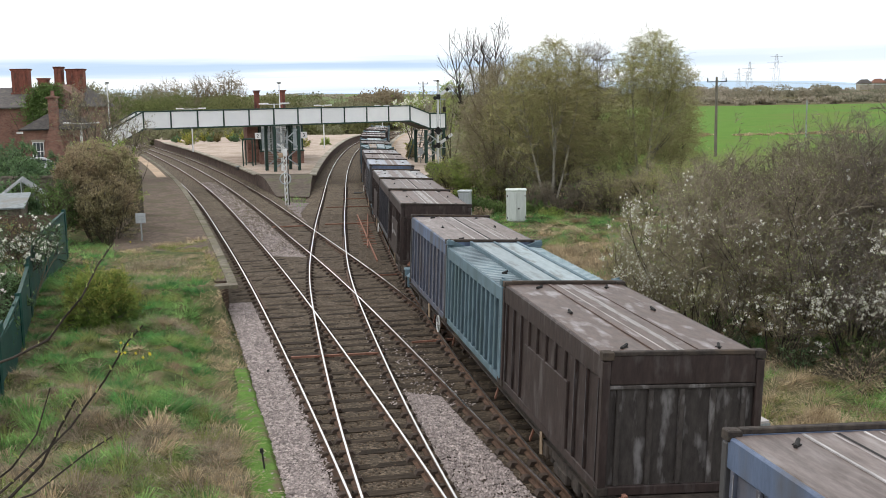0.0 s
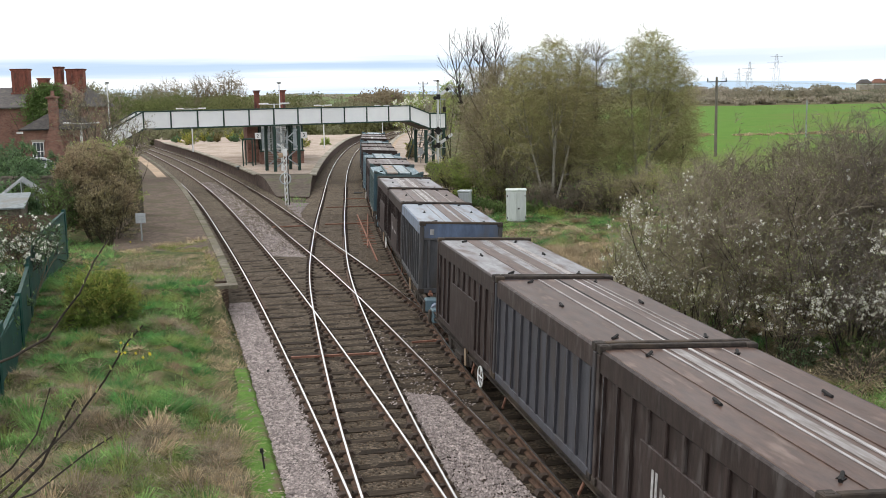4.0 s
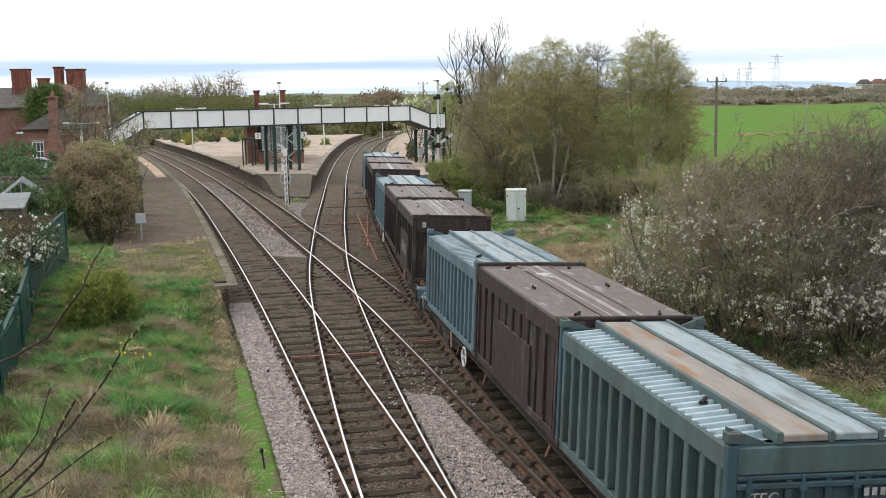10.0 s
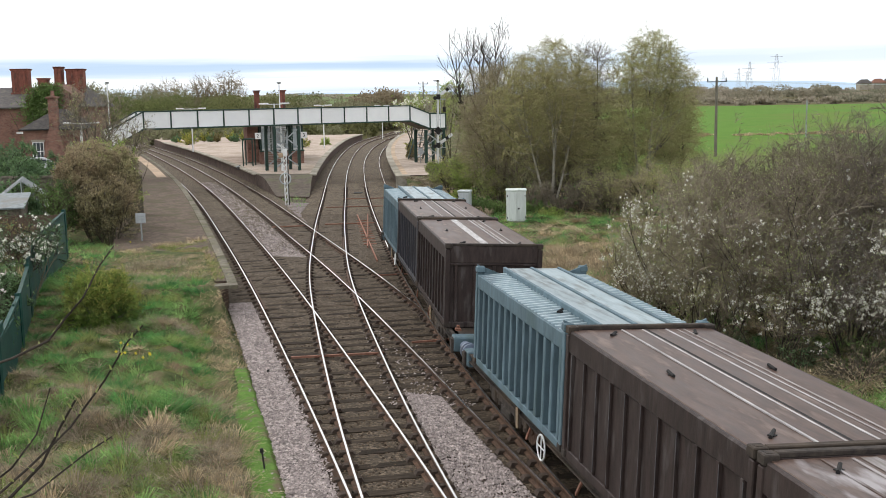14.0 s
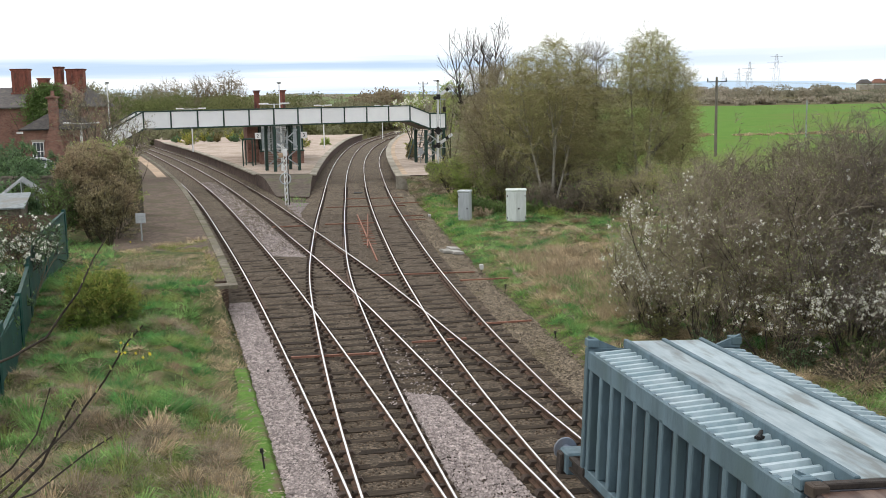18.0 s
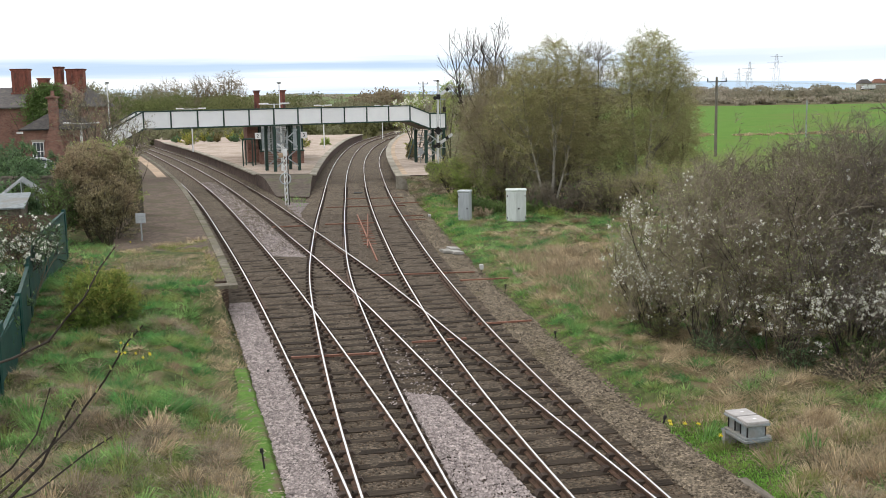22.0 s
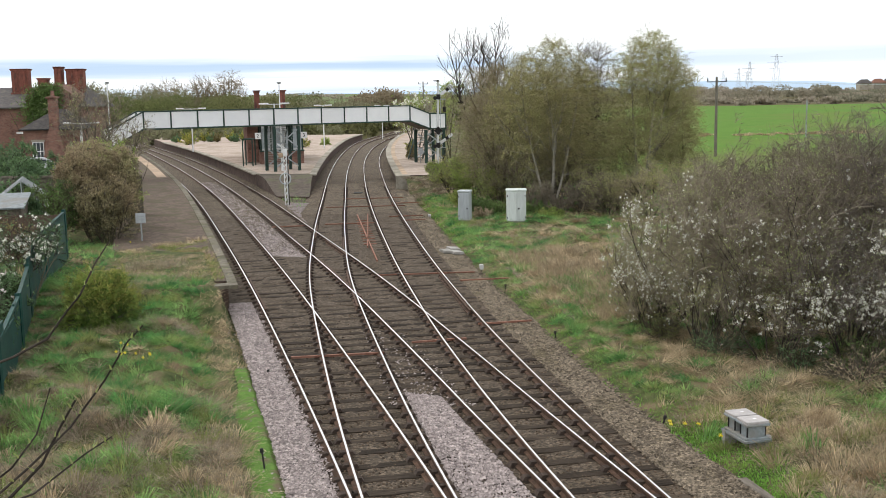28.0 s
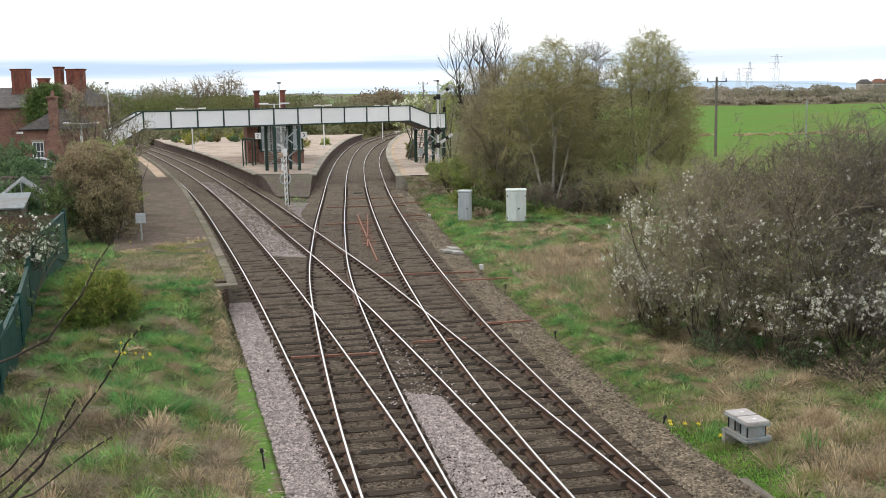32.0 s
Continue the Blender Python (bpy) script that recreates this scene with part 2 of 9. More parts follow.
M["pale_bark"] = surf("pale_bark", (0.26, 0.24, 0.195), (0.44, 0.41, 0.35), 5, 0.9, 0, 0.4, (0.14, 0.12, 0.09), 0.4, spec=0.1)
M["willow_twig"] = surf("willow_twig", (0.285, 0.238, 0.165), (0.420, 0.356, 0.250), 3, 0.9, 0, 0, vary=0.3, island=True, spec=0.1)
M["birch_twig"] = surf("birch_twig", (0.275, 0.238, 0.128), (0.405, 0.355, 0.195), 3, 0.9, 0, 0, vary=0.3, island=True, spec=0.1)
M["grey_twig"] = surf("grey_twig", (0.150, 0.125, 0.105), (0.245, 0.210, 0.180), 3, 0.9, 0, 0, vary=0.3, island=True, spec=0.1)
M["olive_leaf"] = leafy(surf("olive_leaf", (0.420, 0.430, 0.165), (0.560, 0.570, 0.225), 0.5, 0.8, 0, 0, (0.300, 0.260, 0.140), 0.35, vary=0.35, island=True, big=0.5, spec=0.2))
M["dark_twig"] = surf("dark_twig", (0.036, 0.030, 0.025), (0.075, 0.062, 0.051), 3, 0.9, 0, 0, vary=0.3, island=True, spec=0.1)
M["thorn_twig"] = surf("thorn_twig", (0.175, 0.145, 0.110), (0.290, 0.248, 0.190), 3, 0.9, 0, 0, vary=0.4, island=True, spec=0.1)
M["pale_thorn"] = surf("pale_thorn", (0.245, 0.205, 0.152), (0.380, 0.328, 0.248), 3, 0.9, 0, 0, vary=0.35, island=True, spec=0.1)
M["willow_leaf"] = leafy(surf("willow_leaf", (0.382, 0.439, 0.160), (0.530, 0.581, 0.228), 0.5, 0.8, 0, 0, (0.376, 0.359, 0.188), 0.35, vary=0.35, island=True, big=0.5, spec=0.2))
M["spring_leaf"] = leafy(surf("spring_leaf", (0.436, 0.480, 0.188), (0.574, 0.607, 0.268), 0.5, 0.8, 0, 0, (0.440, 0.418, 0.187), 0.3, vary=0.3, island=True, big=0.5, spec=0.2), 0.5)
M["green_leaf"] = leafy(surf("green_leaf", (0.276, 0.363, 0.090), (0.407, 0.495, 0.145), 0.5, 0.8, 0, 0, (0.407, 0.392, 0.145), 0.3, vary=0.35, island=True, big=0.5, spec=0.2))
M["dark_leaf"] = leafy(surf("dark_leaf", (0.080, 0.145, 0.066), (0.175, 0.275, 0.115), 0.5, 0.55, 0, 0, vary=0.45, island=True, spec=0.35), 0.25)
M["ivy_leaf"] = leafy(surf("ivy_leaf", (0.088, 0.146, 0.043), (0.176, 0.264, 0.074), 0.5, 0.6, 0, 0, vary=0.4, island=True, spec=0.3), 0.25)
M["russet_leaf"] = leafy(surf("russet_leaf", (0.187, 0.164, 0.075), (0.299, 0.254, 0.113), 0.8, 0.85, 0, 0, (0.187, 0.224, 0.083), 0.5, vary=0.4, island=True, big=0.5, spec=0.1))
M["gold_leaf"] = leafy(surf("gold_leaf", (0.290, 0.300, 0.070), (0.560, 0.510, 0.140), 1.5, 0.8, 0, 0, (0.150, 0.206, 0.056), 0.45, vary=0.45, island=True, big=0.8, spec=0.2))
M["conifer_leaf"] = leafy(surf("conifer_leaf", (0.090, 0.165, 0.035), (0.230, 0.320, 0.070), 1.5, 0.8, 0, 0, (0.240, 0.240, 0.065), 0.3, vary=0.45, island=True, big=0.8, spec=0.2), 0.3)
M["hedge_leaf"] = leafy(surf("hedge_leaf", (0.215, 0.205, 0.110), (0.390, 0.340, 0.190), 0.8, 0.85, 0, 0, (0.370, 0.290, 0.190), 0.6, vary=0.4, island=True, big=0.6, spec=0.1))
M["far_leaf"] = leafy(surf("far_leaf", (0.130, 0.138, 0.060), (0.215, 0.208, 0.095), 0.05, 0.95, 0, 0, (0.156, 0.204, 0.066), 0.5, vary=0.3, island=True, big=0.3, spec=0.1))
M["far_brown"] = leafy(surf("far_brown", (0.220, 0.176, 0.116), (0.319, 0.259, 0.171), 0.05, 0.95, 0, 0, (0.198, 0.182, 0.099), 0.5, vary=0.3, island=True, big=0.3, spec=0.1))
# Far scrub and woods: distance haze put into a paler leaf colour
M["far_scrub"] = leafy(surf("far_scrub", (0.180, 0.180, 0.105), (0.275, 0.258, 0.160), 0.05, 0.95, 0, 0, (0.231, 0.259, 0.132), 0.5, vary=0.2, island=True, big=0.2, spec=0.1))
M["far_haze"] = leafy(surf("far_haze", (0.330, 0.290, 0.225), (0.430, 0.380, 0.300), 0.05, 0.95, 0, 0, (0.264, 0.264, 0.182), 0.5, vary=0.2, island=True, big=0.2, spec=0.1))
M["blossom"] = leafy(surf("blossom", (0.90, 0.89, 0.80), (0.95, 0.94, 0.88), 3, 0.8, 0, 0, vary=0.04, island=True), 0.5)
M["pink_blossom"] = surf("pink_blossom", (0.70, 0.60, 0.55), (0.82, 0.76, 0.72), 3, 0.8, 0, 0, vary=0.15, island=True)
M["daffodil"] = surf("daffodil", (0.75, 0.60, 0.04), (0.85, 0.72, 0.10), 3, 0.7, 0, 0, vary=0.1, island=True)
M["grass_green"] = leafy(surf("grass_green", (0.065, 0.185, 0.050), (0.40, 0.62, 0.215), 1.9, 0.85, 0, 0, (0.380, 0.380, 0.150), 0.25, vary=0.3, island=True, big=0.5, spec=0.15))
M["grass_bright"] = leafy(surf("grass_bright", (0.17, 0.37, 0.06), (0.33, 0.56, 0.12), 1.9, 0.85, 0, 0, (0.330, 0.420, 0.130), 0.2, vary=0.3, island=True, big=0.5, spec=0.15))
M["grass_olive"] = leafy(surf("grass_olive", (0.200, 0.250, 0.080), (0.330, 0.360, 0.130), 1.3, 0.85, 0, 0, (0.380, 0.320, 0.150), 0.4, vary=0.35, island=True, big=0.8, spec=0.15))
M["litter"] = leafy(surf("litter", (0.2, 0.16, 0.115), (0.56, 0.48, 0.36), 1.9, 0.85, 0, 0, (0.230, 0.170, 0.115), 0.35, vary=0.35, island=True, big=0.5, spec=0.1))
M["grass_deep"] = leafy(surf("grass_deep", (0.030, 0.13, 0.045), (0.22, 0.48, 0.15), 1.9, 0.85, 0, 0, vary=0.3, island=True, spec=0.15))
M["grass_dry"] = leafy(surf("grass_dry", (0.3, 0.222, 0.135), (0.78, 0.64, 0.43), 1.9, 0.85, 0, 0, (0.300, 0.205, 0.125), 0.35, vary=0.3, island=True, big=0.4, spec=0.1))
M["bramble"] = leafy(surf("bramble", (0.285, 0.222, 0.145), (0.490, 0.405, 0.280), 1.9, 0.9, 0, 0, vary=0.35, island=True, spec=0.1), 0.2)


# ---- mesh helpers ----
def mesh_of(name, verts, faces, *mats, smooth=False):
    me = bpy.data.meshes.new(name)
    me.from_pydata([tuple(v) for v in verts] if not isinstance(verts, np.ndarray) else verts.tolist(), [], faces if not isinstance(faces, np.ndarray) else faces.tolist())
    for m in mats:
        me.materials.append(m)
    if smooth:
        me.polygons.foreach_set("use_smooth", [True] * len(me.polygons))
    return me


def under(ob, parent):
    ob.parent = parent
    return ob


def part(name, bm, material, parent, label="", smooth=False):
    me = bpy.data.meshes.new(name)
    bm.to_mesh(me)
    bm.free()
    me.materials.append(material)
    if smooth:
        me.polygons.foreach_set("use_smooth", [True] * len(me.polygons))
    ob = new(name, me)
    if parent:
        ob.parent = parent
    if label:
        ob["label"] = label
    return ob


def thing(name, m, label, category, group="", kind=""):
    ob = new(name)
    ob.empty_display_size = 0.2
    ob.matrix_basis = m
    return tagged(ob, label, category, group, kind)


def bx(bm, x0, x1, y0, y1, z0, z1, bevel=0.0):
    """A box from low to high corner, with its edges broken."""
    r = bmesh.ops.create_cube(bm, size=1)
    vs = r["verts"]
    for v in vs:
        v.co = Vector(((x0 + x1) / 2 + v.co.x * (x1 - x0), (y0 + y1) / 2 + v.co.y * (y1 - y0), (z0 + z1) / 2 + v.co.z * (z1 - z0)))
    if bevel:
        bmesh.ops.bevel(bm, geom=list({e for v in vs for e in v.link_edges}), offset=bevel, segments=1, affect="EDGES")
    return bm


def cube(x0, x1, y0, y1, z0, z1, bevel=0.0):
    return bx(bmesh.new(), x0, x1, y0, y1, z0, z1, bevel)


def rod(bm, a, b, r, r2=None, n=8):
    """A round bar from a to b."""
    a, b = Vector(a), Vector(b)
    d = b - a
    m = Matrix.Translation((a + b) / 2) @ d.to_track_quat("Z", "Y").to_matrix().to_4x4()
    bmesh.ops.create_cone(bm, cap_ends=True, segments=n, radius1=r, radius2=r if r2 is None else r2, depth=d.length, matrix=m)
    return bm


def bar(bm, a, b, w, h):
    """A square bar from a to b, w across and h high."""
    a, b = Vector(a), Vector(b)
    d = b - a
    q = d.to_track_quat("Y", "Z").to_matrix().to_4x4()
    bmesh.ops.create_cube(bm, size=1, matrix=Matrix.Translation((a + b) / 2) @ q @ Matrix.Diagonal((w, d.length, h, 1)))
    return bm


# ---- the four tracks: centre lines x(y) ----
KL = (14, 20, 28, 38, 52, 70, 92, 120, 155)
KR = (14, 20, 28, 38, 52, 70, 90, 110, 130, 155, 200)
LINES = {
    "L1": (KL, (-0.147, -1.623, -3.666, -6.312, -10.206, -15.417, -22.45, -32.284, -45.207)),
    "L2": (KL, (3.268, 1.698, -0.321, -2.952, -6.979, -12.239, -19.233, -29.073, -42.596)),
    "R1": (KR, (-0.108, -1.255, -2.606, -4.105, -5.592, -7.155, -8.818, -10.171, -11.145, -11.65, -8.652)),
    "R2": (KR, (3.365, 2.149, 0.761, -0.649, -2.295, -4.121, -5.815, -7.199, -7.991, -8.087, -5.659)),
}


def line_x(name, y):
    """x of a track's centre at y, by a smooth curve through its knots, straight past its ends."""
    K, X = (np.asarray(a, float) for a in LINES[name])
    y = np.asarray(y, float)
    d, h = np.diff(X) / np.diff(K), np.diff(K)
    m = np.r_[d[0], (d[:-1] * h[1:] + d[1:] * h[:-1]) / (h[:-1] + h[1:]), d[-1]]
    i = np.clip(np.searchsorted(K, y) - 1, 0, len(K) - 2)
    t = (y - K[i]) / h[i]
    o = (2 * t**3 - 3 * t**2 + 1) * X[i] + (t**3 - 2 * t * t + t) * h[i] * m[i] + (3 * t * t - 2 * t**3) * X[i + 1] + (t**3 - t * t) * h[i] * m[i + 1]
    o = np.where(y < K[0], X[0] + (y - K[0]) * m[0], o)
    return np.where(y > K[-1], X[-1] + (y - K[-1]) * m[-1], o)


def line_slope(name, y):
    return (line_x(name, np.asarray(y) + 0.5) - line_x(name, np.asarray(y) - 0.5))


def offset_line(name, ys, d):
    """Points d metres to the right of a track's centre."""
    s = line_slope(name, ys)
    k = 1 / np.sqrt(1 + s * s)
    return line_x(name, ys) + d * k, ys - d * s * k


def step(a, b, v):
    t = np.clip((v - a) / (b - a), 0, 1)
    return t * t * (3 - 2 * t)


# ---- ground ----
PZ = 0.80
def ripple(x, y, k, seed=0.0):
    return (np.sin(x * k + 1.3 + seed) * np.sin(y * k * 0.83 + 0.4 + seed * 2) + 0.6 * np.sin(x * k * 2.1 + y * k * 1.4 + seed) * np.sin(y * k * 2.7 - x * k * 0.9)) / 1.6


def lumps(x, y, k, seed=0):
    """Smooth random bumps, k to the metre, between -1 and 1."""
    x, y = np.asarray(x, float) * k + 19.7 * seed, np.asarray(y, float) * k - 7.3 * seed
    i, j = np.floor(x), np.floor(y)
    u, v = x - i, y - j
    u, v = u * u * (3 - 2 * u), v * v * (3 - 2 * v)

    def at(a, b):
        q = np.sin(a * 127.1 + b * 311.7 + seed * 17.3) * 43758.5453
        return q - np.floor(q)
    return 2 * ((at(i, j) * (1 - u) + at(i + 1, j) * u) * (1 - v) + (at(i, j + 1) * (1 - u) + at(i + 1, j + 1) * u) * v) - 1


def ground_z(x, y):
    """Height of the ground: the trackbed lies low, a bank to its left, a rough flat to its right, hills far off."""
    x, y = np.asarray(x, float), np.asarray(y, float)
    dl = line_x("L1", y) - x
    dr = x - line_x("R2", y)
    z = np.full(np.broadcast(x, y).shape, -0.42)
    near = 1 - step(60, 90, np.hypot(x, y - 20))
    z = z + step(1.7, 2.2, dl) * 0.22 + step(2.35, 4.2, dl) * (0.42 + 0.012 * np.clip(y - 12, 0, 24) + (0.14 * lumps(x, y, 0.5, 1) + 0.20 * lumps(x, y, 1.5, 2) + 0.05 * lumps(x, y, 3.1, 3)) * near)
    # grass has grown level over the platform's disused end
    z = z + step(1.85, 2.2, dl) * step(29.6, 32.6, y) * (1 - step(40, 44, y)) * (PZ + 0.02 - z)
    z = z + step(2.3, 3.6, dr) * 0.30 + step(3.6, 7, dr) * (0.12 + (0.12 * lumps(x, y, 0.5, 4) + 0.17 * lumps(x, y, 1.4, 5) + 0.05 * lumps(x, y, 3.0, 6)) * near)
    # hills
    far = step(350, 900, y)
    z = z + far * (7.5 * np.exp(-((x + 140) / 200) ** 2) + 4 * np.exp(-((x + 600) / 260) ** 2)) + step(500, 1500, y) * 5 + 5 * np.exp(-((x - 385) / 110) ** 2 - ((y - 900) / 150) ** 2)
    return z


def build_ground():
    def ax(dense, *rest):
        return np.array(sorted({round(float(v), 3) for v in np.r_[dense, rest]} | {round(-float(v), 3) for v in rest}))
    gx = ax(np.r_[np.arange(-40, -15, 0.8), np.arange(-15, 12, 0.2), np.arange(12, 40, 0.8)], *np.arange(42, 120, 5), *np.arange(120, 400, 20), 450, 520, 600, 700, 850, 1000, 1300, 1600, 2000, 2500, 3000, 3500, 4000, 4600)
    gy = np.array(sorted({round(v, 3) for v in np.r_[np.arange(8, 14, 1.0), np.arange(14, 40, 0.25), np.arange(40, 90, 0.7), np.arange(90, 260, 3), np.arange(260, 520, 10), 600, 700, 800, 900, 1000, 1200, 1500, 2000, 2500, 3000, 3500, 4000, 4600,
                                                      np.arange(-60, 8, 4), -100, -200, -300, -600, -1500, -4000]}))
    X, Y = np.meshgrid(gx, gy)
    Z = ground_z(X, Y)
    ny, nx = X.shape
    V = np.c_[X.ravel(), Y.ravel(), Z.ravel()]
    i = (np.arange(ny - 1)[:, None] * nx + np.arange(nx - 1)).ravel()
    F = np.c_[i, i + 1, i + nx + 1, i + nx]
    me = mesh_of("ground", V, F, M["rough_grass"], M["pasture"], M["wood_floor"], M["hazed_pasture"], smooth=True)
    c = V[F].mean(1)
    cx, cy = c[:, 0], c[:, 1]
    right = cx - line_x("R2", cy)
    idx = np.where((right > 19) & (cy > 78) & (cy < 470), 1, 0)
    idx = np.where((cy > 470) | ((cy > 190) & (right < 19)), 2, idx)
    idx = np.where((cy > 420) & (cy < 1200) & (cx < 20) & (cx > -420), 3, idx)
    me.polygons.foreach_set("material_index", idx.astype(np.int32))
    tagged(new("ground", me), "rough grass and pasture running flat to far low hills", "ground", kind="structure")


build_ground()


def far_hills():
    """Hills at the very edge of sight, a closed ring; haze is painted as glowing blue."""
    m = bpy.data.materials.new("hazy_blue_glow")
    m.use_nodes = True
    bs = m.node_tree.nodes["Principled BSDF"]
    # distance haze put into a bluish base colour and an added glow
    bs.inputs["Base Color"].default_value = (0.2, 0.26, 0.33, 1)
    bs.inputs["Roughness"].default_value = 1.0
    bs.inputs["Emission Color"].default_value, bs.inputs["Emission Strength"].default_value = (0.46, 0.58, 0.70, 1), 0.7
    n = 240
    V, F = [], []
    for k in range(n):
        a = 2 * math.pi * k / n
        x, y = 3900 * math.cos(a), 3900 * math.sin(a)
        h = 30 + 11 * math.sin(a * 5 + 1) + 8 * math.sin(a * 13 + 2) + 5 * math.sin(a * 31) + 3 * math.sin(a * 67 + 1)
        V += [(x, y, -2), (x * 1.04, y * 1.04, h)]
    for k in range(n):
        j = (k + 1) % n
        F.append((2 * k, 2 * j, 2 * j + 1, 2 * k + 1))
    tagged(new("backdrop", mesh_of("backdrop", V, F, m)), "low hills on the horizon, hazed blue and faintly glowing", "hills", kind="structure")


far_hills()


def strip(name, left, right, ys, z, cols, mat, label, category, skirt=0.25, kind="structure", lump=0.02, parent=None):
    """A band of ground between two lines (arrays of x, y), with sloping edges."""
    (lx, ly), (rx, ry) = left, right
    t = np.linspace(0, 1, cols)[None, :]
    X, Y = lx[:, None] * (1 - t) + rx[:, None] * t, ly[:, None] * (1 - t) + ry[:, None] * t
    Z = np.full(X.shape, z) + lump * ripple(X, Y, 3.1) + lump * ripple(X, Y, 7.7, 1)
    Z[:, 0] -= skirt
    Z[:, -1] -= skirt
    n = len(ys)
    V = np.c_[X.ravel(), Y.ravel(), Z.ravel()]
    i = (np.arange(n - 1)[:, None] * cols + np.arange(cols - 1)).ravel()
    ob = new(name, mesh_of(name, V, np.c_[i, i + 1, i + cols + 1, i + cols], mat, smooth=True))
    if parent:
        ob.parent = parent
    return tagged(ob, label, category, kind=kind)


def build_ballast():
    ys = np.arange(-60, 62, 0.6)
    strip("ballast", offset_line("L1", ys, -1.62 - 0.6 * step(33, 36, ys)), offset_line("R2", ys, 2.5), ys, (-0.178 + 0.014 * step(24, 44, ys) + 0.012 * step(48, 62, ys))[:, None], 34, M["ballast"], "dark brown stone ballast under four tracks", "ballast")
    ys = np.arange(61.4, 240, 1.0)
    strip("ballast", offset_line("L1", ys, -2.3), offset_line("L2", ys, 2.2), ys, -0.152, 16, M["far_ballast"], "weathered brown stone ballast under two curving tracks, paled for the low view", "ballast")
    strip("ballast", offset_line("R1", ys, -2.2), offset_line("R2", ys, 2.5), ys, -0.152, 16, M["far_ballast"], "weathered brown stone ballast under two curving tracks, paled for the low view", "ballast")
    ys = np.arange(61.4, 73, 0.8)
    strip("ballast", offset_line("L2", ys, 1.9), offset_line("R1", ys, -1.9), ys, -0.195, 12, M["ballast"], "dark ballast between the diverging tracks", "ballast")
    ys = np.arange(6, 75, 0.6)
    strip("cess", offset_line("R2", ys, 1.2), offset_line("R2", ys, 2.42 + 0.10 * np.sin(ys * 0.45) + 0.07 * np.sin(ys * 1.9) + 0.05 * np.sin(ys * 4.7)), ys, -0.150, 10, M["cess"], "weathered brown stone shoulder beside the track", "ballast")
    ys = np.arange(-60, 35.2, 0.6)
    edge = -1.80 + 0.16 * step(20, 34, ys) + 0.10 * lumps(ys, ys * 0, 0.9, 8) + 0.05 * lumps(ys, ys * 0, 2.7, 8)
    strip("fresh_ballast", offset_line("L1", ys, edge), offset_line("L1", ys, -1.0), ys, -0.148, 8, M["fresh_ballast"], "pale pinkish fresh ballast along the outer rail", "ballast")
    ys = np.arange(-60, 24.0, 0.5)
    w = 0.10 * lumps(ys, ys * 0, 1.1, 12) + 0.06 * lumps(ys, ys * 0, 3.1, 13)
    strip("fresh_ballast", offset_line("R1", ys, 0.98 + w + 0.60 * step(20.5, 24, ys)), offset_line("L2", ys, -1.02 + w - 0.16 * step(19, 24, ys)), ys, -0.176, 22, M["fresh_ballast"], "pale fresh ballast between two tracks", "ballast", 0.05, lump=0.032)
    ys = np.arange(47, 88, 0.6)
    a, b = offset_line("L1", ys, 1.0), offset_line("L2", ys, -1.0)
    strip("fresh_ballast", a, b, ys, -0.168, 16, M["fresh_ballast"], "pale fresh ballast between two tracks", "ballast", 0.05, lump=0.03)
    ys = np.arange(56.5, 69, 0.6)
    a, b = offset_line("L2", ys, 1.1), offset_line("R1", ys, -1.2)
    w = step(70, 57, ys) * 0.75
    strip("fresh_ballast", a, (a[0] + (b[0] - a[0]) * (1 - w), a[1]), ys, -0.148, 8, M["fresh_ballast"], "wedge of pale fresh ballast between diverging tracks", "ballast")
    ys = np.arange(6, 27, 0.5)
    ax, ay = offset_line("L1", ys, -2.42 + 0.35 * step(22, 27, ys))
    strip("verge", (ax + 0.06 * np.sin(ys * 2.1), ay), offset_line("L1", ys, -1.70 + 0.06 * lumps(ys, ys * 0, 1.1, 9)), ys, -0.165, 6, M["lawn"], "bright green grass verge beside the ballast", "verge", 0.12)


build_ballast()

# ---- rails ----
RAIL = ((-0.07, -0.155), (0.07, -0.155), (0.07, -0.14), (0.012, -0.115), (0.012, -0.045), (0.036, -0.03), (0.036, -0.010), (0.020, 0.0), (-0.020, 0.0), (-0.036, -0.010), (-0.036, -0.03), (-0.012, -0.045), (-0.012, -0.115), (-0.07, -0.14))


def rail_part(parent, name, d, y0, y1, label, top=None, dz=0.0):
    ys = np.concatenate([np.arange(y0, min(y1, 70), 1.0), np.arange(max(70, y0), y1 + 0.01, 2.0)])
    V, F, MI = [], [], []
    n = len(RAIL)
    for k, (u, z) in enumerate(RAIL):
        x, y = offset_line(name, ys, d + u)
        V.append(np.c_[x, y, np.full(len(ys), z + dz)])
    V = np.stack(V, 1).reshape(-1, 3)
    for j in range(len(ys) - 1):
        for k in range(n):
            a, b = j * n + k, j * n + (k + 1) % n
            F.append((a, b, b + n, a + n))
            MI.append(1 if k == 7 else 0)
    F.append(tuple(range(n)))
    F.append(tuple(range((len(ys) - 1) * n, len(ys) * n)))
    MI += [0, 0]
    me = mesh_of("rail", V, F, M["rail_rust"], top or M["rail_head"])
    me.polygons.foreach_set("material_index", MI)
    ob = under(new("rail", me), parent)
    ob["label"] = label
    return ob


TRACK = {}
for nm in LINES:
    TRACK[nm] = thing("track", Matrix(), "running rails with bright worn heads on dark wooden sleepers", "track", "tracks of the junction", "structure")
    for d in (-0.7525, 0.7525):
        lab = "bright steel rail with rusty web"
        rail_part(TRACK[nm], nm, d, -60, 230, lab, None, 0.0 if nm[0] == "R" else -0.002)
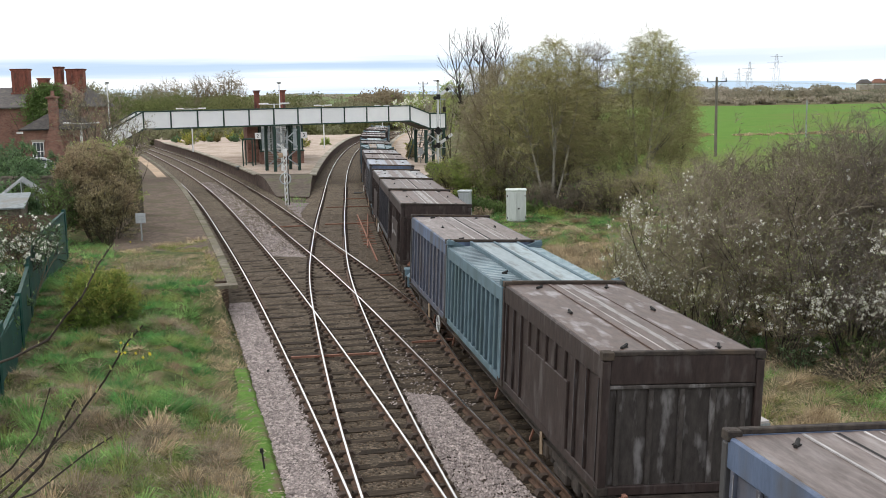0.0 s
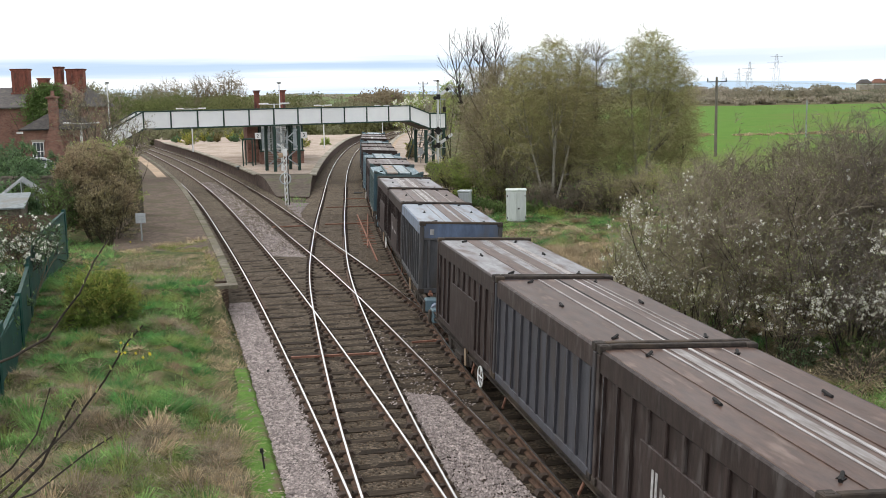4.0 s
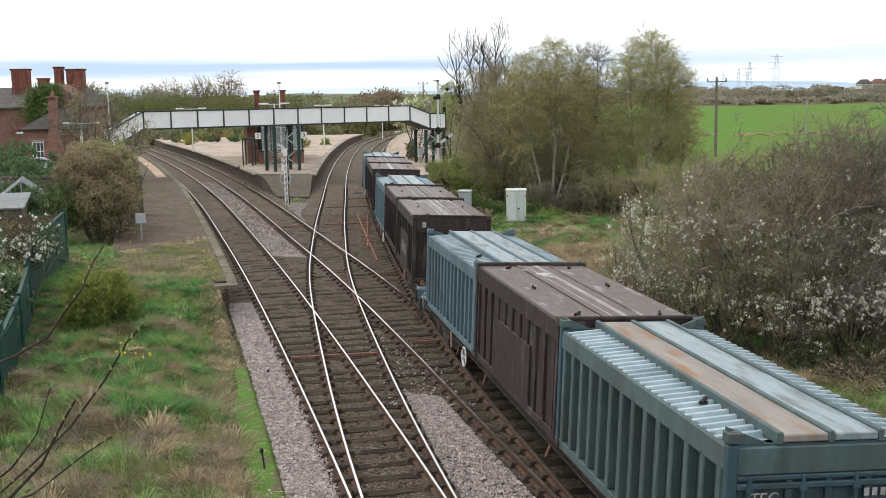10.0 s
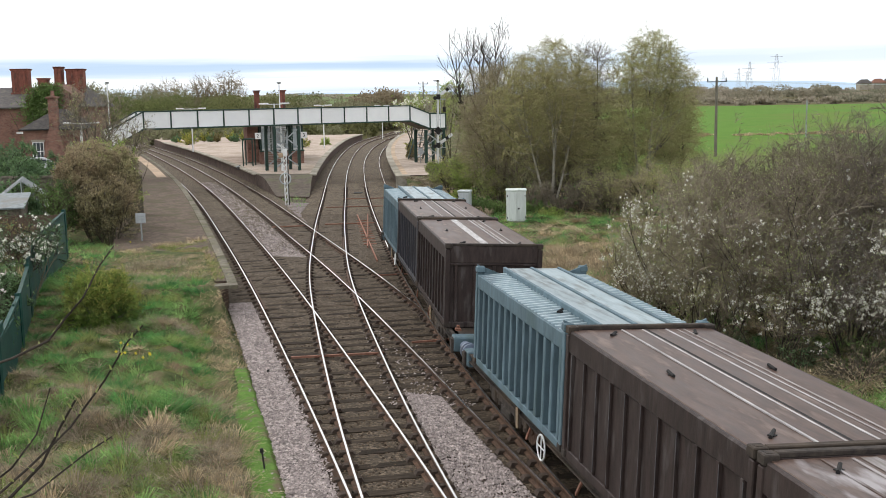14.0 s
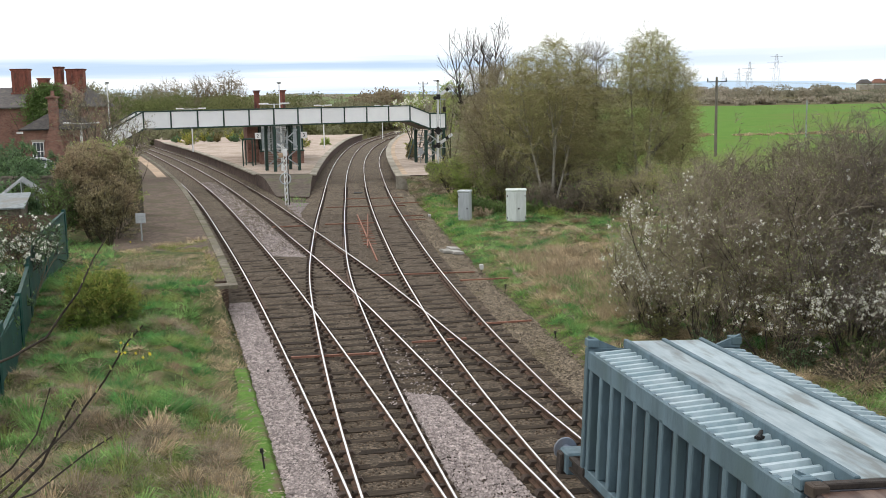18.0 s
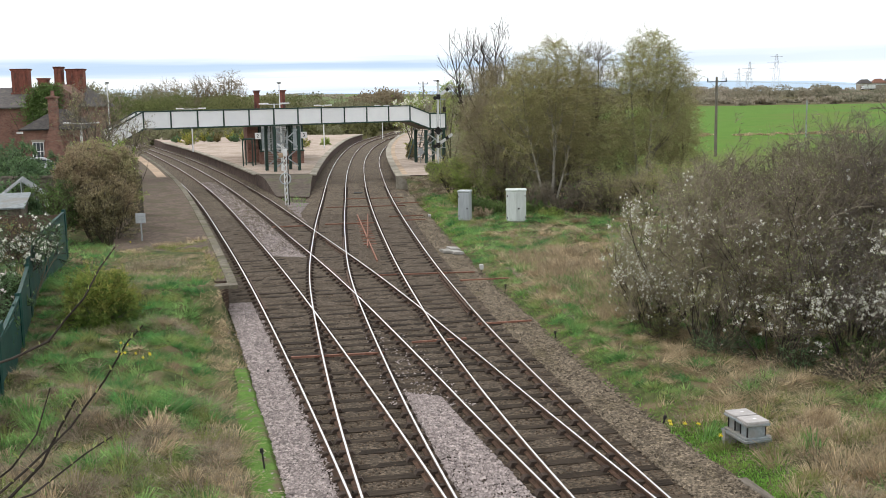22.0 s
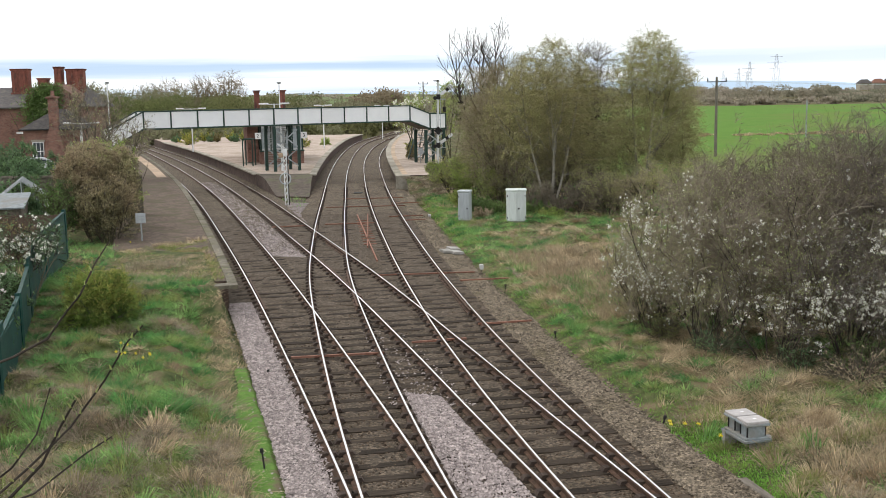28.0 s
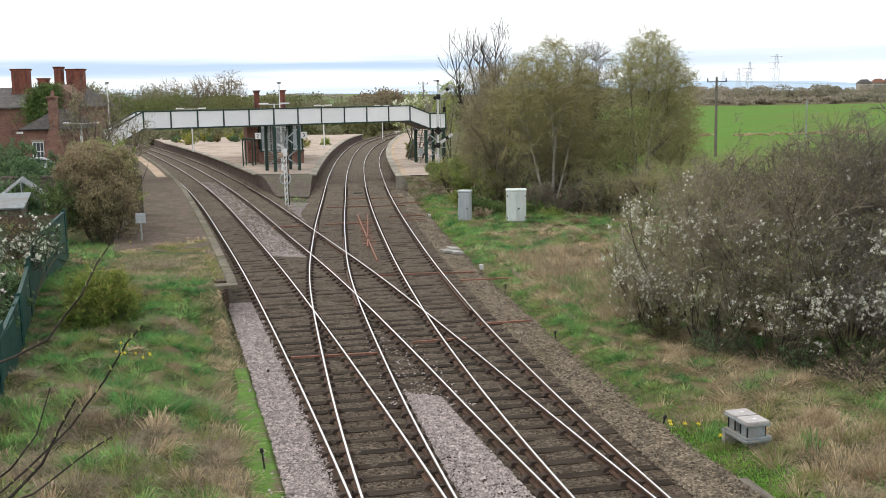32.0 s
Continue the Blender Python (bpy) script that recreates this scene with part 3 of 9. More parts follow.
# check rails by the crossings
for nm, d, y0, y1 in (("R1", 0.66, 33, 41), ("L2", -0.66, 35, 44), ("L1", -0.66, 33, 40), ("R2", 0.66, 32, 40), ("R1", -0.66, 50, 56), ("L2", 0.66, 44, 50), ("L2", -0.66, 50, 56), ("R1", 0.66, 45, 51)):
    rail_part(TRACK[nm], nm, d, y0, y1, "short rusty check rail", M["rail_rust"], -0.004)


# ---- platforms ----
def platform(name, left, right, ys, z, mat, label, ramp=0.0):
    """A raised deck between two lines, with walls down to the ground; ramp metres slope down at its near end."""
    (lx, ly), (rx, ry) = left, right
    cols = 12
    t = np.linspace(0, 1, cols)[None, :]
    X, Y = lx[:, None] * (1 - t) + rx[:, None] * t, ly[:, None] * (1 - t) + ry[:, None] * t
    Z = np.full(X.shape, z)
    if ramp:
        Z = Z - (z + 0.1) * (1 - step(0, 1, (ys - ys[0]) / ramp))[:, None] ** 1.0
    n = len(ys)
    top = np.c_[X.ravel(), Y.ravel(), Z.ravel()]
    i = (np.arange(n - 1)[:, None] * cols + np.arange(cols - 1)).ravel()
    F = np.c_[i, i + 1, i + cols + 1, i + cols].tolist()
    V = top.tolist()
    rim = [j * cols for j in range(n)] + [(n - 1) * cols + k for k in range(1, cols)] + [j * cols + cols - 1 for j in range(n - 2, -1, -1)] + [k for k in range(cols - 2, 0, -1)]
    MI = [0] * len(F)
    lo = {}
    for v in rim:
        lo[v] = len(V)
        V.append([V[v][0], V[v][1], -0.6])
    for a, b in zip(rim, rim[1:] + rim[:1]):
        F.append((a, b, lo[b], lo[a]))
        MI.append(1)
    me = mesh_of(name, V, F, mat, M["platform_brick"])
    me.polygons.foreach_set("material_index", MI)
    return tagged(new(name, me), label, "platform", kind="structure")


ys = np.arange(34.2, 150, 1.2)
PLAT_L = platform("platform", offset_line("L1", ys, -5.6), offset_line("L1", ys, -1.72), ys, PZ - 0.03, M["old_asphalt"], "worn brown platform with moss and grass at its disused end")
ys = np.arange(72.5, 82.8, 1.02)
platform("platform_ramp", offset_line("L2", ys, 1.72), offset_line("R1", ys, -1.72), ys, PZ - 0.03, M["dark_asphalt"], "dark patched tarmac ramp at the island platform's end", 7.0)
ys = np.arange(82.7, 172, 1.2)
PLAT_I = platform("platform", offset_line("L2", ys, 1.72), offset_line("R1", ys, -1.72), ys, PZ - 0.03, M["asphalt"], "wedge-shaped island platform with pinkish tarmac between two lines")
ys = np.arange(67.0, 79.6, 0.6)
strip("bank", offset_line("R2", ys, 2.2), offset_line("R2", ys, 5.8), ys, (-0.30 + (PZ + 0.20) * step(70.5, 78.8, ys))[:, None], 12, M["rough_grass"], "sloping bank of dirt and weeds at the platform's end", "bank", 0.12, lump=0.05)
ys = np.arange(78.6, 215, 1.2)
PLAT_R = platform("platform", offset_line("R2", ys, 1.72), offset_line("R2", ys, 5.2 + 1.3 * step(80, 96, ys)), ys, PZ - 0.03, M["asphalt"], "curved platform with pinkish tarmac and pale edge stones")


def edging(parent, line, d0, d1, y0, y1, stepy, mat, lz=0.0, name="coping_stone", depth=0.11):
    """Edge stones along a platform, one by one."""
    ys = np.arange(y0, y1, stepy)
    for a in ys:
        yy = np.array([a + 0.008, a + stepy - 0.008])
        x0, q0 = offset_line(line, yy, d0)
        x1, q1 = offset_line(line, yy, d1)
        zt = PZ + lz
        V = [(x0[0], q0[0], zt), (x1[0], q1[0], zt), (x1[1], q1[1], zt), (x0[1], q0[1], zt)]
        V += [(x, y, zt - depth) for x, y, _ in V]
        me = mesh_of(name, V, [(0, 1, 2, 3), (4, 7, 6, 5), (0, 4, 5, 1), (1, 5, 6, 2), (2, 6, 7, 3), (3, 7, 4, 0)], mat)
        under(new(name, me), parent)


edging(PLAT_L, "L1", -1.78, -1.48, 33.6, 118, 1.0, M["old_coping"])
edging(PLAT_L, "L1", -2.2, -1.48, 33.1, 33.6, 0.5, M["old_coping"])
edging(PLAT_L, "L1", -2.75, -2.02, 82, 118, 2.0, M["yellow_line"], -0.016, "tactile_slab", 0.05)
edging(PLAT_I, "L2", 1.48, 2.0, 82.7, 150, 1.2, M["coping"])
edging(PLAT_I, "R1", -2.0, -1.48, 81.5, 170, 1.2, M["coping"])
edging(PLAT_R, "R2", 1.48, 2.0, 78.6, 170, 1.2, M["coping"])
edging(PLAT_R, "R2", 1.48, 2.5, 78.05, 78.6, 0.55, M["coping"], 0.0, "end_wall", PZ + 0.5)
edging(PLAT_R, "R2", 2.04, 2.44, 80, 170, 1.2, M["yellow_line"], -0.016, "tactile_slab", 0.05)


# ---- the train ----
def paint(name, c, dirt, shine=0.6):
    d = tuple(0.62 * a for a in c)
    return surf(name, d, c, 3.0, shine, 0.0, 0.12, dirt, 0.42, stretch=(1.6, 1.6, 0.45), vary=0.10, big=0.5)


BROWN = surf("brown_paint", (0.028, 0.019, 0.017), (0.053, 0.036, 0.032), 5.0, 0.6, 0, 0.12, (0.088, 0.074, 0.070), 0.22, stretch=(1.6, 1.6, 0.45), vary=0.10, big=0.6)
SLATE = paint("slate_blue_paint", (0.127, 0.141, 0.189), (0.094, 0.086, 0.094))
# Rib edges: scuffed paint, with the edge highlight put into a paler colour
DIM_EDGE = surf("dull_worn_lit_edge", (0.075, 0.070, 0.075), (0.14, 0.135, 0.145), 9, 0.6, 0, 0.1, (0.05, 0.038, 0.034), 0.5)
EDGE = surf("worn_lit_edge", (0.20, 0.19, 0.20), (0.32, 0.31, 0.33), 9, 0.6, 0, 0.1, (0.10, 0.08, 0.07), 0.45)
BLUE = paint("blue_paint", (0.138, 0.208, 0.246), (0.089, 0.135, 0.147))
TEAL = paint("teal_paint", (0.10, 0.150, 0.150), (0.075, 0.095, 0.092))
# Panels between ribs: dirt, and the shade of the deep gaps put into colour
RECESS = paint("dirty_shaded_recess", (0.060, 0.085, 0.10), (0.040, 0.050, 0.055))
TEALEND = paint("teal_end", (0.058, 0.108, 0.132), (0.045, 0.068, 0.076))
DARKSLATE = paint("dark_slate_paint", (0.080, 0.080, 0.094), (0.060, 0.052, 0.052))
STEELBLUE = paint("steel_blue_paint", (0.138, 0.182, 0.281), (0.094, 0.097, 0.110))
GREY = paint("grey_paint", (0.105, 0.105, 0.112), (0.058, 0.052, 0.048))
PALE = paint("pale_blue_paint", (0.26, 0.31, 0.40), (0.16, 0.17, 0.19))
ROOF = surf("roof_sheet", (0.062, 0.037, 0.028), (0.118, 0.074, 0.057), 5.0, 0.40, 0.0, 0.06, (0.190, 0.138, 0.112), 0.15, stretch=(2.0, 0.45, 1), vary=0.16, big=0.5, spec=0.22)
ROOF_GREY = surf("weathered_roof_sheet", (0.100, 0.074, 0.064), (0.205, 0.165, 0.150), 5.0, 0.42, 0.0, 0.06, (0.300, 0.265, 0.250), 0.2, stretch=(2.0, 0.45, 1), vary=0.1, big=0.4, spec=0.3)
ROOF_STEEL = surf("bare_steel_roof", (0.150, 0.140, 0.142), (0.330, 0.325, 0.335), 4.0, 0.45, 0.1, 0.08, (0.120, 0.085, 0.074), 0.42, stretch=(2.0, 0.6, 1), vary=0.06, big=0.5, spec=0.5)
ROOF_SCUFF = surf("scuffed_roof_sheet", (0.062, 0.038, 0.029), (0.122, 0.079, 0.062), 5.0, 0.40, 0.0, 0.06, (0.330, 0.300, 0.300), 0.20, stretch=(2.0, 0.6, 1), vary=0.1, big=0.35, spec=0.28)
ROOF_BLUE = surf("pale_blue_roof", (0.232, 0.267, 0.318), (0.344, 0.378, 0.430), 2.0, 0.42, 0.1, 0.06, (0.163, 0.133, 0.120), 0.3, stretch=(2.0, 0.3, 1), vary=0.1, big=0.7, spec=0.5)
ROOF_PALE = surf("worn_roof_strip", (0.225, 0.194, 0.180), (0.396, 0.360, 0.342), 8.0, 0.38, 0.2, 0.05, (0.198, 0.162, 0.140), 0.5, stretch=(2.5, 0.3, 1), vary=0.2, big=0.8, spec=0.5)
LID_PALE = surf("pale_lid", (0.229, 0.294, 0.318), (0.336, 0.402, 0.421), 5.0, 0.40, 0.1, 0.05, (0.158, 0.178, 0.173), 0.4, stretch=(2, 0.4, 1), vary=0.15, big=0.6, spec=0.5)
SLAT = surf("corrugated_blue", (0.239, 0.326, 0.358), (0.391, 0.465, 0.493), 3.0, 0.45, 0.1, 0.05, (0.131, 0.174, 0.195), 0.4, vary=0.12, spec=0.5)
LID_RUST = surf("rusty_lid", (0.22, 0.19, 0.165), (0.32, 0.275, 0.235), 3.0, 0.5, 0.1, 0.05, (0.27, 0.145, 0.07), 0.42, stretch=(1.5, 0.35, 1), vary=0.05, big=0.7)
DIRTY = surf("dirty_end", (0.040, 0.033, 0.030), (0.075, 0.064, 0.058), 5.0, 0.7, 0, 0.15, (0.24, 0.225, 0.22), 0.22, stretch=(2, 2, 0.7), big=0.45)
SEAM = surf("white_seam", (0.34, 0.32, 0.31), (0.58, 0.56, 0.55), 6, 0.5, 0, 0.1, (0.16, 0.12, 0.11), 0.3, stretch=(2, 0.3, 1))
LETTER = surf("faded_lettering", (0.27, 0.26, 0.25), (0.45, 0.44, 0.43), 9, 0.7, 0, 0.0, (0.10, 0.085, 0.08), 0.35)
CL, CW, CH = 6.06, 2.44, 2.06
meshes = {}


def shared(key, make, mat, name):
    """One mesh for all alike parts."""
    k = (key, mat.name)
    if k not in meshes:
        bm = make()
        me = bpy.data.meshes.new(name)
        bm.to_mesh(me)
        bm.free()
        me.materials.append(mat)
        meshes[k] = me
    return meshes[k]


def piece(name, key, make, mat, parent, m=None, label=""):
    ob = new(name, shared(key, make, mat, name))
    ob.parent = parent
    if m is not None:
        ob.matrix_basis = m
    if label:
        ob["label"] = label
    return ob


def corrugated():
    """A sheet 0.62 m wide and 5.5 m long with 27 raised cross ribs."""
    bm = bmesh.new()
    prof = []
    for j in range(27):
        y = -2.75 + 5.5 * j / 27
        prof += [(y, -0.03), (y + 0.085, -0.03), (y + 0.115, 0.035), (y + 0.175, 0.035)]
    prof.append((2.75, -0.03))
    row = [(bm.verts.new((-0.31, y, z)), bm.verts.new((0.31, y, z))) for y, z in prof]
    for (a, b), (c, d) in zip(row, row[1:]):
        bm.faces.new((a, b, d, c))
    return bm


def written(parent, text, m, size, mat, label=""):
    cu = bpy.data.curves.new("lettering", "FONT")
    cu.body, cu.size, cu.extrude, cu.align_x, cu.align_y = text, size, 0.004, "CENTER", "CENTER"
    cu.materials.append(mat)
    dg = bpy.context.evaluated_depsgraph_get()
    tmp = bpy.data.objects.new("lettering", cu)
    me = bpy.data.meshes.new_from_object(tmp, depsgraph=dg)
    bpy.data.objects.remove(tmp)
    ob = new("lettering", me)
    ob.parent = parent
    ob.matrix_basis = m
    if label:
        ob["label"] = label
    return ob


def casting():
    bm = cube(-0.085, 0.085, -0.085, 0.085, -0.06, 0.06, 0.012)
    return bx(bm, -0.04, 0.04, -0.035, 0.035, 0.055, 0.064)


def container(style, body, band, roof, ends, label, lid=None, panel="", group="containers on the train", streaks=2, tag=False, splashes=()):
    """A bulk container, origin at the middle of its floor, doors towards -y."""
    c = thing("container", Matrix(), label, "container", group)
    L, Wd = CL / 2, CW / 2
    hx = Wd - 0.07
    nr = 11 if style == "hard" else 14
    for s in (-1, 1):
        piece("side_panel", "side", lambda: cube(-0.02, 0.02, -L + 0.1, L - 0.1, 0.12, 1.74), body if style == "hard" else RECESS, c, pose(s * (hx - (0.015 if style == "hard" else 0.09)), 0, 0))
        piece("bottom_rail", "brail", lambda: cube(-0.05, 0.05, -L + 0.1, L - 0.1, 0.0, 0.15, 0.012), body, c, pose(s * (hx - 0.01), 0, 0))
        rt = CH - 0.03 if style == "hard" else CH - 0.13
        piece("top_rail", "trail" + style, lambda: cube(-0.05, 0.05, -L + 0.1, L - 0.1, 1.68 if style == "hard" else 1.64, rt, 0.02), band, c, pose(s * (hx + 0.0), 0, 0))
        gap = (CL - 0.5) / (nr - 1)
        for k in range(nr):
            y = -L + 0.25 + k * gap
            if panel and s < 0 and style == "hard" and 3 <= k <= 7:
                piece("rib", "ribstub", lambda: cube(-0.07, 0.07, -0.045, 0.045, 1.22, 1.70, 0.015), body, c, pose(s * (hx - 0.02), y, 0))
                continue
            w = 0.045 if style == "hard" else 0.062
            piece("rib", "rib" + style, lambda: cube(-0.07, 0.07, -w, w, 0.15, 1.70, 0.015), body, c, pose(s * (hx - 0.02), y, 0))
            if style == "hard":
                piece("rib_edge", "ribedge", lambda: cube(-0.003, 0.003, -0.008, 0.008, 0.2, 1.66), EDGE if band is not BROWN else DIM_EDGE, c, pose(s * (hx + 0.052), y - 0.035, 0), "worn pale edge with its highlight painted on")
        if panel and s < 0 and style == "hard":
            pl = piece("blank_panel", "blank", lambda: cube(-0.046, 0.10, -1.32, 1.32, 0.14, 1.24, 0.012), body, c, pose(s * (hx + 0.004), -L + 0.25 + 5 * gap, 0), "flat painted panel")
            if panel == "logo":
                spot = pose(-0.05, 0, -0.17) @ pose(0, 0, 0, 0, 0, 180) @ Matrix.Diagonal((1, 0.88, 0.86, 1))
                for yy in (-0.98, -0.84):
                    part("logo_bar", cube(-0.003, 0.003, yy, yy + 0.08, 0.98 + yy * 0.1, 1.34), LETTER, pl, "faded white mark").matrix_basis = spot
                bm = bmesh.new()
                for q in range(7):
                    bx(bm, -0.003, 0.003, -0.66 + 0.115 * q, -0.58 + 0.115 * q, 1.03, 1.12 + 0.05 * (q % 3 == 0))
                for q in range(8):
                    bx(bm, -0.003, 0.003, 0.22 + 0.1 * q, 0.29 + 0.1 * q, 1.01, 1.10 + 0.05 * (q % 4 == 0))
                part("lettering", bm, LETTER, pl, "faded white lettering bars").matrix_basis = spot
            if panel == "scrawl":
                rng = random.Random(5)
                y = -0.9
                for k in range(8):
                    h = rng.uniform(0.25, 0.45)
                    for a, b in (((0, y, 0.75), (0, y + 0.07, 0.75 + h)), ((0, y + 0.07, 0.75 + h), (0, y + 0.16, 0.8))):
                        part("scrawl_stroke", bar(bmesh.new(), a, b, 0.006, 0.03), LETTER, pl, "white scrawled stroke").matrix_basis = pose(-0.05, 0, -0.25)
                    y += rng.uniform(0.16, 0.26)
        for e in (-1, 1):
            post = GREY if style == "hard" and band is not BROWN else body
            piece("corner_post", "post", lambda: cube(-0.06, 0.06, -0.06, 0.06, 0.1, CH - 0.1, 0.012), post if ends is not TEALEND else ends, c, pose(s * (Wd - 0.065), e * (L - 0.065), 0))
            piece("corner_casting", "cast", casting, M["underframe"] if style == "hard" else body, c, pose(s * (Wd - 0.08), e * (L - 0.08), CH - 0.02))
            piece("corner_casting", "cast", casting, M["underframe"], c, pose(s * (Wd - 0.08), e * (L - 0.08), 0.07))
    for e in (-1, 1):
        f = pose(0, e * (L - 0.06), 0, 0, 0, 0 if e < 0 else 180)
        en = piece("end_panel", "end", lambda: cube(-Wd + 0.12, Wd - 0.12, 0.02, 0.06, 0.12, 1.95), ends, c, f)
        piece("end_header", "ehead" + style, lambda: cube(-Wd + 0.12, Wd - 0.12, -0.035, 0.05, 1.62, CH - 0.01 if style == "hard" else CH - 0.13, 0.015), body if band is BROWN else STEELBLUE if band is PALE else band, c, f)
        if tag and e < 0:
            part("label_plate", cube(-0.12, 0.0, -0.045, -0.038, 1.72, 1.88), LETTER, en, "small pale label plate").matrix_basis = pose(-0.8, 0, 0)
        piece("end_sill", "esill", lambda: cube(-Wd + 0.12, Wd - 0.12, -0.04, 0.05, 0.0, 0.14, 0.012), body, c, f)
        piece("cross_rail", "erail", lambda: cube(-Wd + 0.12, Wd - 0.12, -0.045, 0.03, 1.56, 1.615, 0.012), ends, c, f)
        if style != "hard":
            piece("cross_rail", "erail2", lambda: cube(-Wd + 0.12, Wd - 0.12, -0.05, 0.03, 1.46, 1.53, 0.012), ends, c, f)
        for k in range(5):
            piece("end_rib", "erib", lambda: cube(-0.04, 0.04, -0.03, 0.03, 0.14, 1.56, 0.012), ends, c, f @ pose(-0.94 + k * 0.47, 0, 0))
        if style == "hard":
            piece("frame_bar", "fbar", lambda: cube(-Wd + 0.16, Wd - 0.16, -0.05, 0.05, CH - 0.02, CH + 0.045, 0.012), M["underframe"], c, f)
        elif e < 0:
            bm = bmesh.new()
            for x0, z, w, h in [(-0.95 + 0.115 * q, 1.30, 0.075, 0.10) for q in range(0 if ends is TEALEND else 3)] + [(0.42 + 0.1 * q, 1.34, 0.06, 0.09) for q in range(6)] + [(0.62 + 0.09 * q, 1.19, 0.055, 0.08) for q in range(3)] + [(0.36, 0.98, 0.10, 0.03), (0.36, 0.88, 0.10, 0.03), (0.36, 0.78, 0.10, 0.03)]:
                bx(bm, x0, x0 + w, -0.004, 0.0, z, z + h)
            part("lettering", bm, LETTER, en, "pale stencilled code bars").matrix_basis = pose(0, -0.032, 0)
            if ends is TEALEND:
                written(en, "TEC", pose(-0.76, -0.036, 1.35, 90, 0, 0), 0.19, LETTER, "pale stencilled letters")
            for k in range(4):
                piece("hinge_bar", "hinge", lambda: bx(cube(-0.02, 0.02, -0.06, 0.0, 1.30, 1.62, 0.006), -0.045, 0.045, -0.07, 0.0, 1.44, 1.50), ends, c, f @ pose(-0.95 + 0.63 * k, 0, 0))
    if style == "hard":
        piece("roof", "roof", lambda: cube(-Wd + 0.06, Wd - 0.06, -L + 0.12, L - 0.12, CH - 0.09, CH - 0.02, 0.02), roof, c)
        for x, w, mm, dz in {1: ((0.0, 0.62, roof, 0.010), (-0.34, 0.05, roof, 0.024), (0.34, 0.05, roof, 0.024), (0.05, 0.11, ROOF_PALE, 0.016), (-0.18, 0.03, ROOF_PALE, 0.014)),
                            2: ((0.0, 0.70, roof, 0.010), (-0.36, 0.04, ROOF_PALE, 0.022), (-0.05, 0.035, ROOF_PALE, 0.018), (0.26, 0.05, ROOF_PALE, 0.020), (0.48, 0.03, roof, 0.02), (-0.58, 0.03, ROOF_PALE, 0.014)),
                            3: ((-0.28, 0.04, SEAM, 0.012), (-0.10, 0.18, ROOF_PALE, 0.012), (0.12, 0.05, SEAM, 0.02), (0.36, 0.22, roof, 0.014), (-0.62, 0.035, roof, 0.014), (0.62, 0.03, ROOF_PALE, 0.02)),
                            4: ((0.0, 0.70, roof, 0.010), (-0.37, 0.030, SEAM, 0.022), (-0.03, 0.026, SEAM, 0.018), (0.36, 0.032, SEAM, 0.020), (0.04, 0.05, M["dark_metal"], 0.012), (0.55, 0.02, SEAM, 0.012), (0.66, 0.03, ROOF_PALE, 0.006)),
                            6: ((-0.36, 0.30, ROOF, 0.012), (0.02, 0.03, ROOF_PALE, 0.02), (0.22, 0.24, ROOF, 0.012), (0.06, 0.07, ROOF_SCUFF, 0.014), (0.52, 0.16, ROOF_PALE, 0.010)),
                            7: ((-0.16, 0.19, SEAM, 0.012), (0.08, 0.30, roof, 0.016), (0.30, 0.035, SEAM, 0.020), (0.42, 0.06, ROOF_PALE, 0.012), (0.60, 0.025, SEAM, 0.014)),
                            8: ((0.0, 0.70, ROOF, 0.010), (-0.40, 0.22, ROOF_PALE, 0.012), (0.02, 0.10, ROOF_PALE, 0.014), (0.10, 0.035, SEAM, 0.020), (0.44, 0.10, ROOF, 0.022)),
                            5: ((-0.05, 0.26, ROOF, 0.012), (0.30, 0.20, ROOF, 0.012), (0.11, 0.05, ROOF_PALE, 0.02), (-0.42, 0.03, ROOF_PALE, 0.02), (0.50, 0.03, ROOF_PALE, 0.02))}[streaks]:
            piece("roof_strip", "strip%.3f" % w, lambda: cube(-w / 2, w / 2, -L + 0.2, L - 0.2, CH - 0.022, CH - 0.02 + dz, 0.004), mm, c, pose(x, 0, 0))
        spots = [(-0.72, -L + 0.55), (0.72, -L + 0.5), (-0.75, 0.1), (-0.62, L - 0.5), (0.72, L - 0.5), (0.8, 0.3)]
    else:
        for s in (-1, 1):
            piece("corrugated_sheet", "corr", corrugated, SLAT, c, pose(s * 0.87, 0, CH - 0.125, 0, s * 5, 0), "cross-ribbed sloping roof sheet")
            for e in (-1, 1):
                bm = bmesh.new()
                v = [bm.verts.new(q) for q in ((0, 0, -0.1), (0.5, 0, -0.1), (0, 0, 0.10), (0, 0.05, -0.1), (0.5, 0.05, -0.1), (0, 0.05, 0.10))]
                for q in ((0, 1, 2), (5, 4, 3), (0, 3, 4, 1), (1, 4, 5, 2), (2, 5, 3, 0)):
                    bm.faces.new([v[k] for k in q])
                part("corner_gusset", bm, band, c).matrix_basis = pose(s * (Wd - 0.02), e * (L - 0.1), CH - 0.02, 0, 0, 0 if s < 0 else 180)
        for x, mm in ((-0.30, lid or LID_PALE), (0.30, LID_PALE)):
            piece("lid", "lid", lambda: cube(-0.27, 0.27, -L + 0.06, L - 0.06, CH - 0.10, CH - 0.01, 0.015), mm, c, pose(x, 0, 0))
        for x in (-0.60, 0.0, 0.60):
            piece("lid_rail", "lidrail", lambda: cube(-0.035, 0.035, -L + 0.05, L - 0.05, CH - 0.12, CH + 0.02, 0.012), band, c, pose(x, 0, 0))
        spots = [(-0.78, -L + 1.6), (0.0, 0.2)]
    for k, (x, y, r) in enumerate(splashes):
        # spilt paint: a thin ragged patch
        rng = random.Random(k + 11 * len(splashes))
